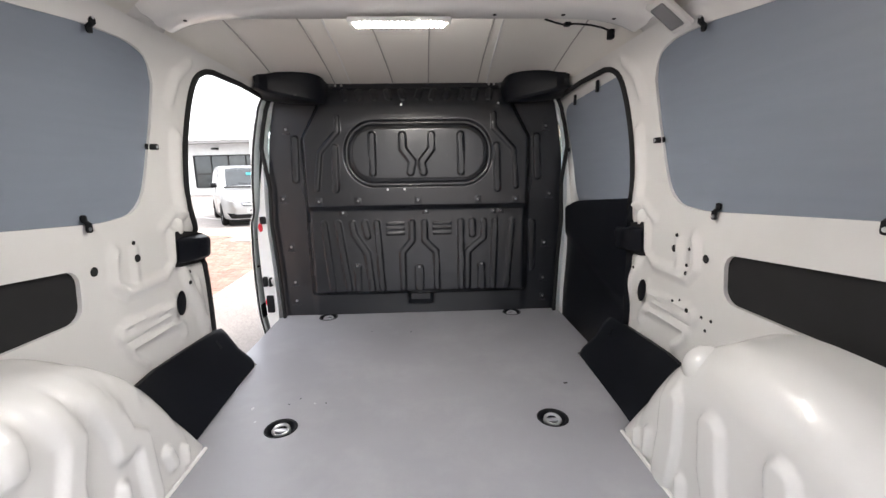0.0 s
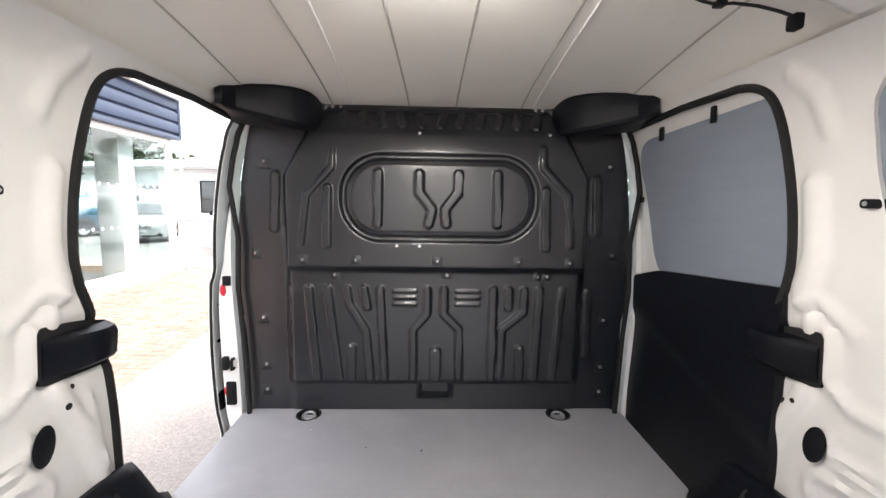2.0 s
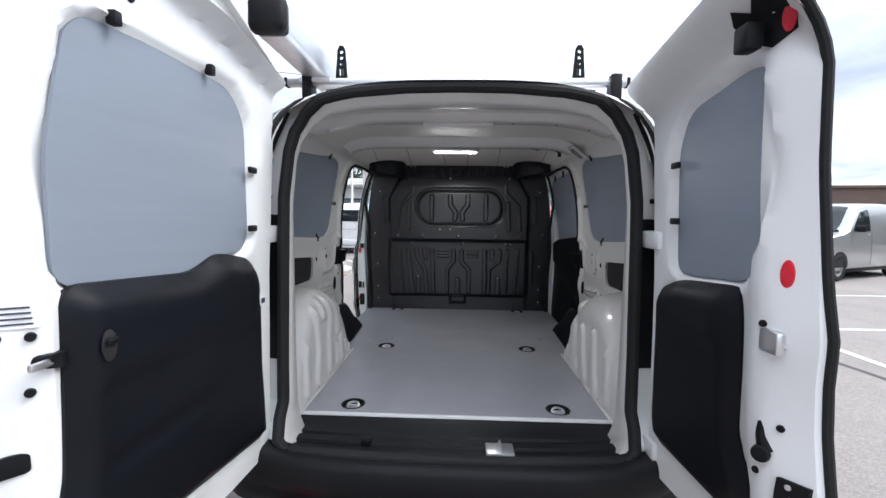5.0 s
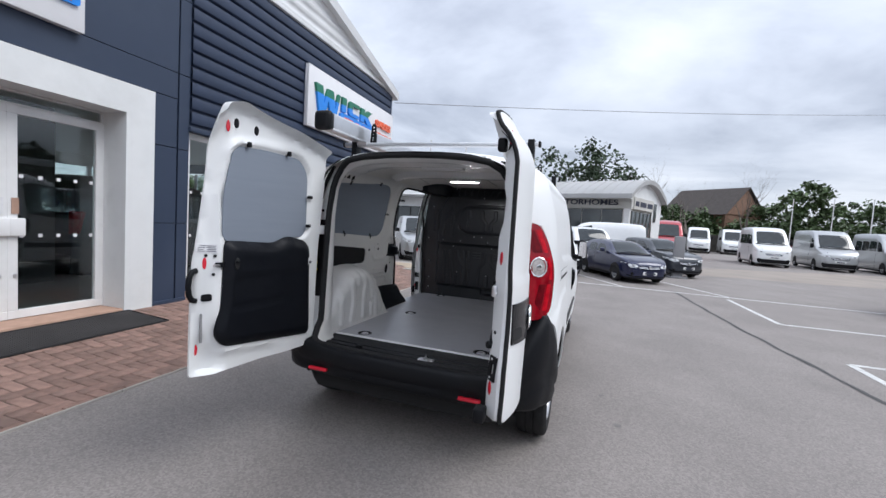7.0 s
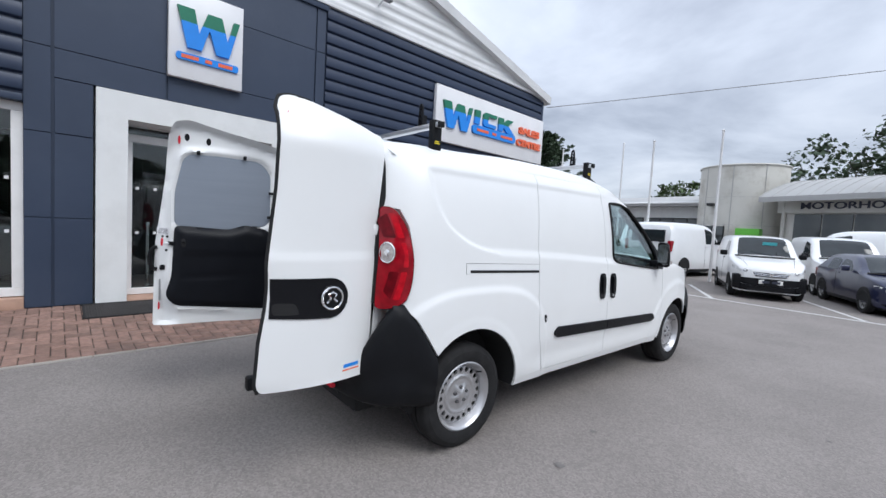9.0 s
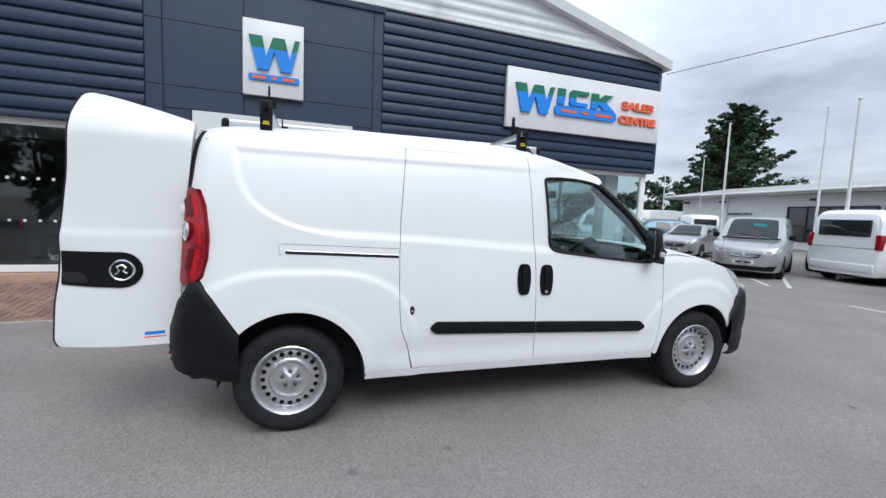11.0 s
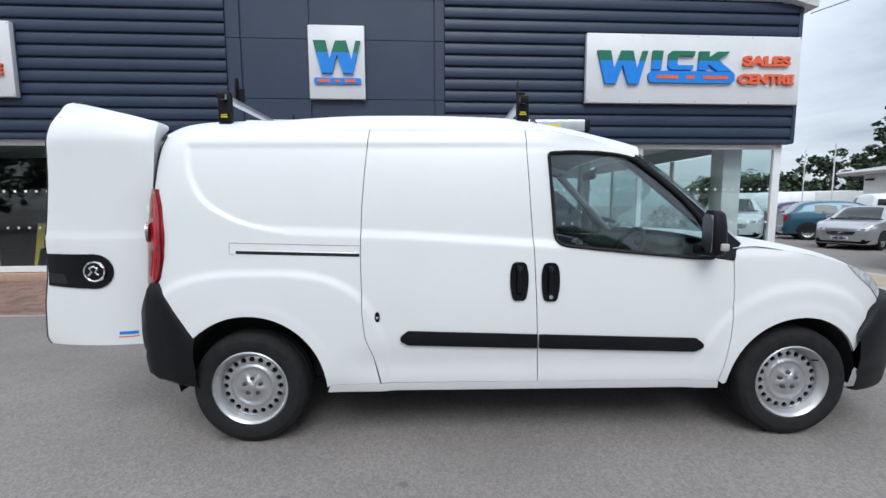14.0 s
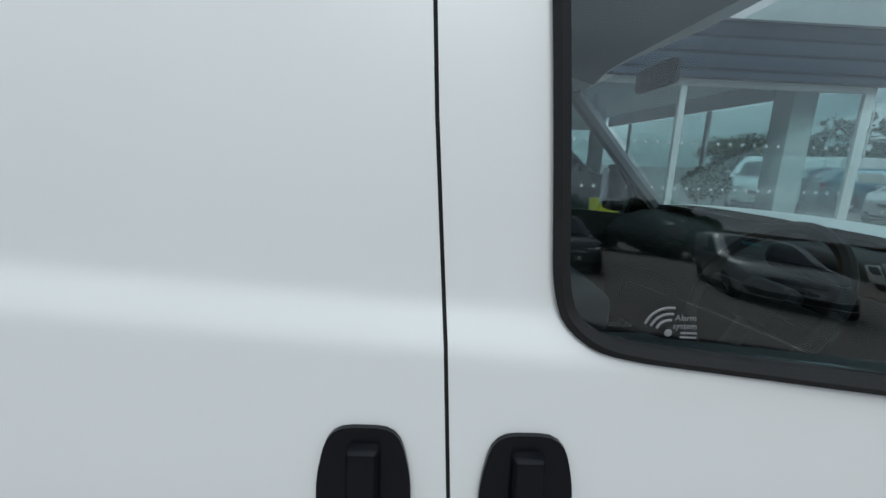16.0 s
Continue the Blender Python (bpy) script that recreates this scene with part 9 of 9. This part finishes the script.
tw = thing("round_tower", "stained pale entrance drum between the showrooms", "building", pose(-4.4, 25.6, 0))
bm = bmesh.new()
drum_z = (0, 0.7, 1.4, 2.1, 2.8, 3.5, 4.2, 5.15, 5.25)
add_grid(bm, [[Vector((2.0 * math.cos(a), 2.0 * math.sin(a), z)) for z in drum_z] for a in [radians(150 + 240 * k / 48) for k in range(49)]])
add_grid(bm, [[Vector((2.0 * math.cos(a) * q, 2.0 * math.sin(a) * q, 5.23)) for q in (1, 0.01)] for a in [radians(150 + 240 * k / 48) for k in range(49)]])
part("drum", bm, DRUM, tw, "stained pale drum wall", 60)
for a in (-128, -88, -48):
    part("panel_seam", tube([(2.005 * math.cos(radians(a)), 2.005 * math.sin(radians(a)), z) for z in (0, 5.22)], 0.018, 4), FAR_ROOF, tw)
for z in (2.15, 3.6):
    part("panel_seam", tube([(2.003 * math.cos(radians(a)), 2.003 * math.sin(radians(a)), z) for a in range(-165, -14, 10)], 0.008, 4), FAR_ROOF, tw)
part("coping", tube([(2.02 * math.cos(radians(a)), 2.02 * math.sin(radians(a)), 5.25) for a in range(-200, 31, 6)], 0.05, 6), FAR_WALL, tw)
ew = part("entrance_window", box(-1.72, -0.15, -2.02, -0.9, 0.2, 2.05, 0.01), FAR_GLASS, tw, "dark entrance glazing")
for x in (-1.72, -1.2, -0.68, -0.15):
    part("mullion", box(x - 0.03, x + 0.03, -2.05, -2.0, 0.2, 2.08), DASH, ew)
part("transom", box(-1.75, -0.12, -2.05, -2.0, 1.52, 1.58), DASH, ew)
part("green_board", box(0.38, 1.40, -2.04, -1.3, 1.25, 1.98, 0.01), GREEN, tw, "green notice board")
part("white_strip", box(0.38, 1.40, -2.04, -1.3, 0.98, 1.24, 0.01), PLATE, tw)
part("floodlight", box(-0.95, -0.65, -2.35, -1.8, 3.1, 3.25, 0.03), DASH, tw)
WB = Matrix.Translation((-7.9, 26.2, 0)) @ Matrix.Rotation(radians(169.8), 4, "Z")
wb = thing("long_white_building", "long low white building with a thin overhanging roof", "building", WB)
part("wall", box(-2.2, 16.4, -9.0, 0.0, 0.0, 3.25), RENDER_WHITE, wb, "white wall")
bm = bmesh.new()
add_grid(bm, [[Vector((x, y, z)) for y, z in ((0.95, 3.22), (0.98, 3.46), (-4.5, 4.3), (-9.6, 3.4), (-9.6, 3.2))] for x in (-2.4, 17.3)])
add_grid(bm, [[Vector((x, y, z)) for x in (-2.4, 17.3)] for y, z in ((0.95, 3.22), (-9.6, 3.2))])
part("roof", bm, FAR_ROOF, wb, "shallow grey roof")
part("gutter", tube([(-2.4, 1.0, 3.40), (17.3, 1.0, 3.40)], 0.06, 8), FRAME_WHITE, wb)
for a, c in ((-1.6, 1.9), (2.2, 7.0)):
    w = part("window", box(a, c, 0.0, 0.04, 0.5, 2.5, 0.01), FAR_GLASS, wb, "dark strip window")
    for x in np.arange(a, c + 0.01, (c - a) / 4):
        part("mullion", box(x - 0.035, x + 0.035, 0.03, 0.08, 0.5, 2.5), DASH, w)
    for z in (0.5, 1.35, 2.5):
        part("transom", box(a, c, 0.03, 0.08, z - 0.03, z + 0.03), DASH, w)
part("downpipe", tube([(-1.9, 0.06, 0), (-1.9, 0.06, 3.2)], 0.05, 8), FRAME_WHITE, wb)
part("downpipe", tube([(11.7, 0.06, 0), (11.7, 0.06, 3.2)], 0.05, 8), FRAME_WHITE, wb)
t = part("letters", text_mesh("letters", "PARKING ONLY", 0.24, 0.01, INK, 0.006), None, wb, "dark letters")
t.matrix_local = Matrix.Translation((10.6, 0.02, 1.98)) @ Matrix.Rotation(math.pi, 4, "Z") @ Matrix.Rotation(math.pi / 2, 4, "X") @ Matrix.Diagonal((1.2, 1, 1, 1))
for x in (5.2, 11.9, 15.6):
    part("wall_light", box(x, x + 0.35, 0.0, 0.3, 2.85, 2.98, 0.03), DASH, wb)
# house, brown hall, sheds, fence
ROOF_TILE = material("brown_roof_tiles", (0.055, 0.046, 0.042), 0.8, vary=0.2, scale=3, bump=0.02, bump_scale=4)
HB = material("house_brick", (0.22, 0.13, 0.09), 0.85, vary=0.15, scale=3)
ho2 = thing("house", "brick house with a steep brown tiled roof", "house", pose(15.4, 60, 0, 0, 0, -48))
part("wall", box(-4.2, 4.2, -3.4, 3.4, 0, 4.6), HB, ho2)
bm = bmesh.new()
add_grid(bm, [[Vector((x, y, z)) for y, z in ((-3.9, 4.4), (0, 7.9), (3.9, 4.4))] for x in (-4.6, 4.6)])
part("roof", bm, ROOF_TILE, ho2, "brown tiled roof")
part("gable", extrude([(-3.5, 4.5), (3.5, 4.5), (0, 7.6)], lambda y, z, h: Vector((4.1 + h, y, z)), 0.2), HB, ho2)
part("gable", extrude([(-3.5, 4.5), (3.5, 4.5), (0, 7.6)], lambda y, z, h: Vector((-4.3 + h, y, z)), 0.2), HB, ho2)
for x in (-2.5, 1.5):
    part("window", box(x, x + 1.2, -3.48, -3.38, 2.6, 3.8, 0.02), FAR_GLASS, ho2)
BROWN = material("brown_profiled_cladding", (0.10, 0.068, 0.055), 0.7, vary=0.1, scale=1)
bh = thing("brown_hall", "long brown industrial hall", "building", pose(52, 46, 0, 0, 0, -12))
part("wall", box(-16, 34, 0, 20, 0, 5.2), BROWN, bh)
part("eaves", box(-16.3, 34.3, -0.3, 20.3, 5.2, 5.5, 0.03), BROWN, bh)
gs = thing("round_sign_board", "grey round road sign seen from behind", "sign", pose(33, 30, 0))
part("post", tube([(0, 0, 0), (0, 0, 2.8)], 0.05, 8), GREY_BOX, gs)
part("disc", disc((0, -0.05, 2.3), (0, -1, 0), 0.75, 0.03, 24), GREY_BOX, gs)
fe = thing("green_fence", "green mesh fence behind the far row", "fence")
GREENF = material("green_fence_paint", (0.02, 0.10, 0.06), 0.6, vary=0.1)
for i, x in enumerate(np.arange(22.0, 44.0, 2.2)):
    part("post", box(x - 0.04, x + 0.04, 35.0, 35.08, 0, 2.3), GREENF, fe)
for z in (0.3, 1.2, 2.2):
    part("rail", box(22, 44, 35.02, 35.06, z, z + 0.05), GREENF, fe)
fb = thing("dark_fence", "dark close-boarded fence under the trees", "fence")
part("boards", box(8, 25, 51.6, 51.7, 0, 1.9), material("dark_fence_boards", (0.05, 0.045, 0.04), 0.9, vary=0.2, scale=2), fb)
st = thing("storage_unit", "white storage unit beyond the car park", "building", pose(-27, 33, 0, 0, 0, 30))
part("shell", box(-3, 3, -1.2, 1.2, 0, 2.3, 0.05), RENDER_WHITE, st)
st2 = thing("tarpaulin_store", "white covered store in the distance", "building", pose(-38, 36, 0, 0, 0, 30))
bm = bmesh.new()
add_grid(bm, [[Vector((x, 2.2 * math.cos(a), 2.6 * math.sin(a))) for a in [math.pi * k / 12 for k in range(13)]] for x in (-5, 5)])
part("cover", bm, RENDER_WHITE, st2)

# ---- trees ----
BARK = material("bark", (0.07, 0.055, 0.045), 0.9, vary=0.25, scale=6, bump=0.01, bump_scale=20)
LEAF = material("green_leaves", (0.062, 0.098, 0.036), 0.65, vary=0.25, scale=2, island=0.45)
LEAF2 = material("dark_green_leaves", (0.040, 0.066, 0.034), 0.7, vary=0.25, scale=2, island=0.4)
DEAD = material("dry_twigs", (0.13, 0.11, 0.095), 0.9, vary=0.2, scale=6)


def leaf_cloud(V, F, c, r, n, size, rnd, squash=0.8):
    for _ in range(n):
        while True:
            v = Vector((rnd.uniform(-1, 1), rnd.uniform(-1, 1), rnd.uniform(-1, 1)))
            if 0.25 < v.length < 1:
                break
        p = c + Vector((v.x * r, v.y * r, v.z * r * squash))
        q = Euler((rnd.uniform(-1, 1), rnd.uniform(-1, 1), rnd.uniform(0, 6.3))).to_matrix()
        s = size * rnd.uniform(0.6, 1.3)
        k = len(V)
        V += [tuple(p + q @ Vector((-s, -s * 0.6, 0))), tuple(p + q @ Vector((s, -s * 0.5, 0.1 * s))), tuple(p + q @ Vector((s * 0.8, s * 0.7, 0))), tuple(p + q @ Vector((-s * 0.7, s * 0.6, 0.12 * s)))]
        F.append((k, k + 1, k + 2, k + 3))


def tree(x, y, h, w, seed, mat=LEAF, n=70, per=42, size=0.16, label="broad-leaved tree with a loose green crown", bare=False, low=0.35):
    rnd = random.Random(seed)
    t = thing("tree", label, "tree", pose(x, y, 0))
    bm = bmesh.new()
    tips = []

    def limb(p, d, ln, r, lev):
        pts, rad = [p], [r]
        for i in range(4):
            d = (d + Vector((rnd.gauss(0, 0.16), rnd.gauss(0, 0.16), rnd.gauss(0.06, 0.1)))).normalized()
            p = p + d * ln / 4
            pts.append(p)
            rad.append(r * (1 - 0.17 * (i + 1)))
        add_tube(bm, pts, rad, 6 if lev < 2 else 4)
        tips.append((p, lev))
        if lev < (4 if bare else 3):
            for q in range(3 if lev else 5):
                j = rnd.choice((2, 3, 4)) if lev else rnd.choice((1, 2, 3, 4, 4))
                a = rnd.uniform(0, math.tau)
                spread = rnd.uniform(0.5, 1.0)
                nd = (d * 0.7 + Vector((math.cos(a) * spread * w / h * 1.6, math.sin(a) * spread * w / h * 1.6, rnd.uniform(0.15, 0.6)))).normalized()
                limb(pts[j], nd, ln * rnd.uniform(0.55, 0.8), rad[j] * 0.6, lev + 1)
    limb(Vector((0, 0, 0)), Vector((0, 0, 1)), h * 0.45, h * 0.028, 0)
    part("trunk", bm, DEAD if bare else BARK, t, "branching trunk and limbs")
    if not bare:
        V, F = [], []
        for i in range(n):
            a, q = rnd.uniform(0, math.tau), rnd.random() ** 0.5
            zz = low + (0.96 - low) * rnd.random()
            prof = math.sin(math.pi * min(1, max(0.08, (zz - low * 0.75) / (1.06 - low * 0.75)))) ** 0.6
            rr = w * q * prof
            c = Vector((rr * math.cos(a), rr * math.sin(a), h * zz))
            leaf_cloud(V, F, c, w * rnd.uniform(0.14, 0.30), per, size, rnd)
        me = bpy.data.meshes.new("crown")
        me.from_pydata(V, [], F)
        me.materials.append(mat)
        o = new("crown", me)
        o.parent = t
    return t


def cypress(x, y, h, w, seed):
    rnd = random.Random(seed)
    t = thing("tree", "tall dark spreading conifer", "tree", pose(x, y, 0))
    part("trunk", tube([(0, 0, 0), (0.2, 0, h * 0.5), (0, 0.1, h * 0.95)], [h * 0.03, h * 0.02, 0.03], 8), BARK, t)
    V, F = [], []
    for i in range(130):
        zz = 0.18 + 0.80 * (i / 130)
        a = rnd.uniform(0, math.tau)
        ln = w * (1.05 - zz) ** 0.62 * rnd.uniform(0.55, 1.1)
        for j in range(6):
            f = (j + 1) / 6
            c = Vector((math.cos(a) * ln * f, math.sin(a) * ln * f, h * zz + 0.25 * ln * f * f + rnd.gauss(0, 0.1)))
            leaf_cloud(V, F, c, 0.55 * (1.1 - 0.5 * f), 22, 0.15, rnd, 0.45)
    me = bpy.data.meshes.new("crown")
    me.from_pydata(V, [], F)
    me.materials.append(LEAF2)
    o = new("crown", me)
    o.parent = t


cypress(-26.8, 38.0, 12.4, 6.0, 3)
cypress(-31.0, 41.0, 10.5, 4.5, 5)
tree(-1.0, 40, 9.6, 4.6, 11, LEAF2, 60, 40, 0.17, low=0.45)
tree(3.0, 44, 8.0, 3.6, 12, LEAF2, 50, 40, 0.17, low=0.45)
tree(-9.5, 42, 7.6, 2.4, 13, LEAF, 40, 36, 0.15, low=0.45)
tree(-14.0, 44, 7.0, 3.0, 14, LEAF, 46, 36, 0.16, low=0.4)
for i, (x, y, h, w) in enumerate(((-46, 42, 4.7, 4), (-40, 48, 6.4, 4), (-43, 45, 7.3, 3.4), (-52, 40, 5, 5), (-30, 50, 6.5, 5), (-58, 44, 5.5, 6))):
    tree(x, y, h, w, 20 + i, LEAF if i % 2 else LEAF2, 60, 44, 0.22, low=0.1)
for i, (x, y, h, w) in enumerate(((22.8, 52.5, 8.2, 3.0), (21, 58, 6.0, 3.5), (33, 62, 7.0, 4), (40, 66, 5.2, 3.4), (14, 57, 5.0, 3.4), (9, 58, 5.5, 3.5), (47, 70, 4.6, 3.6), (37, 58, 4.6, 2.6), (55, 74, 4.8, 4))):
    tree(x, y, h, w, 40 + i, LEAF, 70, 44, 0.20, low=0.12)
for i, (x, y, h, w) in enumerate(((17.0, -12.0, 8.5, 4.5), (19.5, -19.0, 9.5, 5.0), (16.0, -26.0, 8.5, 4.5), (23.0, -33.0, 10, 5.5))):
    tree(x, y, h, w, 90 + i, LEAF2, 60, 40, 0.24, low=0.15, label="broad dark tree behind the opposite row")
for i, (x, y, h, w) in enumerate(((7.5, 52.5, 10.4, 2.2), (11.6, 52.3, 10.0, 4.2), (16.5, 52.0, 9.4, 2.8))):
    tree(x, y, h, w, 70 + i, bare=True, label="leafless dead tree with bare twigs")
for i, (y, h, w) in enumerate(((-8, 4.6, 3.4), (-2, 5.2, 3.6), (3.5, 4.4, 3.2), (8.5, 5.0, 3.4), (13, 4.2, 3.2), (17.5, 4.8, 3.2))):
    tree(27 + 1.3 * math.sin(i * 2.1), y, h, w, 120 + i, LEAF2, 60, 40, 0.24, low=0.06, label="low dark tree at the edge of the opposite row")
# hedge along the far boundary
V, F = [], []
rnd = random.Random(99)
for i in range(190):
    x = 5 + 60 * i / 190
    h = 3.6 + 1.6 * noise.noise(Vector((x * 0.3, 0, 0)))
    for q in range(3):
        leaf_cloud(V, F, Vector((x, 53.5 + rnd.uniform(0, 2), h * (0.25 + 0.3 * q))), 0.9, 26, 0.20, rnd)
me = bpy.data.meshes.new("hedge")
me.from_pydata(V, [], F)
me.materials.append(LEAF)
tagged(new("hedge", me), "tall unclipped green hedge at the boundary", "hedge", kind="stuff")

# ---- bricks of the apron: 90 degree herringbone ----
def brick_mesh(lx, ly):
    bm = bmesh.new()
    g, c = 0.0035, 0.006
    rows = []
    for k, (i, z) in enumerate(((g, -0.03), (g, 0.0), (g + c, 0.006))):
        rows.append([Vector((x, y, z)) for x, y in ((-lx / 2 + i, -ly / 2 + i), (lx / 2 - i, -ly / 2 + i), (lx / 2 - i, ly / 2 - i), (-lx / 2 + i, ly / 2 - i))])
    vr = add_grid(bm, rows, close_v=True)
    bm.faces.new(vr[-1])
    return bm


mesh_x = finish("brick", brick_mesh(0.2, 0.1), BRICK, 60)
mesh_y = finish("brick", brick_mesh(0.1, 0.2), BRICK, 60)
u = 0.1
bricks = []
for r in range(-85, 85):
    for k in range(-25, 45):
        # each row starts one unit further along; a lying brick, then a standing one
        x = (r + 4 * k) * u
        y = r * u
        for cx, cy, lying in ((x + u, y + u / 2, True), (x + 2.5 * u, y, False)):
            if AX0 - 0.05 < cx and cx - (u if lying else u / 2) < AX1 + 0.025 and AY0 + 0.1 < cy < AY1 - 0.1:
                bricks.append((cx, cy, lying))
near = sorted([q for q in bricks if q[0] < AX1 - 0.06], key=lambda q: abs(q[1] - 0.3) + 0.4 * abs(q[0] - 1.2))
nearset = set(near[:300])
rnd = random.Random(7)
V, F = [], []
for q in bricks:
    cx, cy, lying = q
    z = apron_z(cx) + rnd.uniform(-0.002, 0.002)
    tilt = Euler((rnd.gauss(0, 0.006), -math.atan((apron_z(cx + 0.01) - apron_z(cx - 0.01)) / 0.02) + rnd.gauss(0, 0.006), rnd.gauss(0, 0.008))).to_matrix().to_4x4()
    m = Matrix.Translation((cx, cy, z)) @ tilt
    me = mesh_x if lying else mesh_y
    over = cx + (u if lying else u / 2) - (AX1 + 0.043)
    if over > 0:
        # cut to the edge of the apron
        w = (2 * u if lying else u) - over
        cut = brick_mesh(w, u if lying else 2 * u)
        m = Matrix.Translation((cx - over / 2, cy, apron_z(cx - over / 2) + 0.001))
        k0 = len(V)
        V += [m @ v.co for v in cut.verts]
        cut.verts.index_update()
        F += [tuple(k0 + v.index for v in f.verts) for f in cut.faces]
        cut.free()
    elif q in nearset:
        o = new("brick", me)
        o.parent = apron
        o.matrix_local = m
    else:
        k0 = len(V)
        V += [m @ v.co for v in me.vertices]
        F += [tuple(k0 + i for i in p.vertices) for p in me.polygons]
me = bpy.data.meshes.new("more_bricks")
me.from_pydata([tuple(v) for v in V], [], F)
me.materials.append(BRICK)
o = new("more_bricks", me)
o.parent = apron
o["kind"] = "stuff"
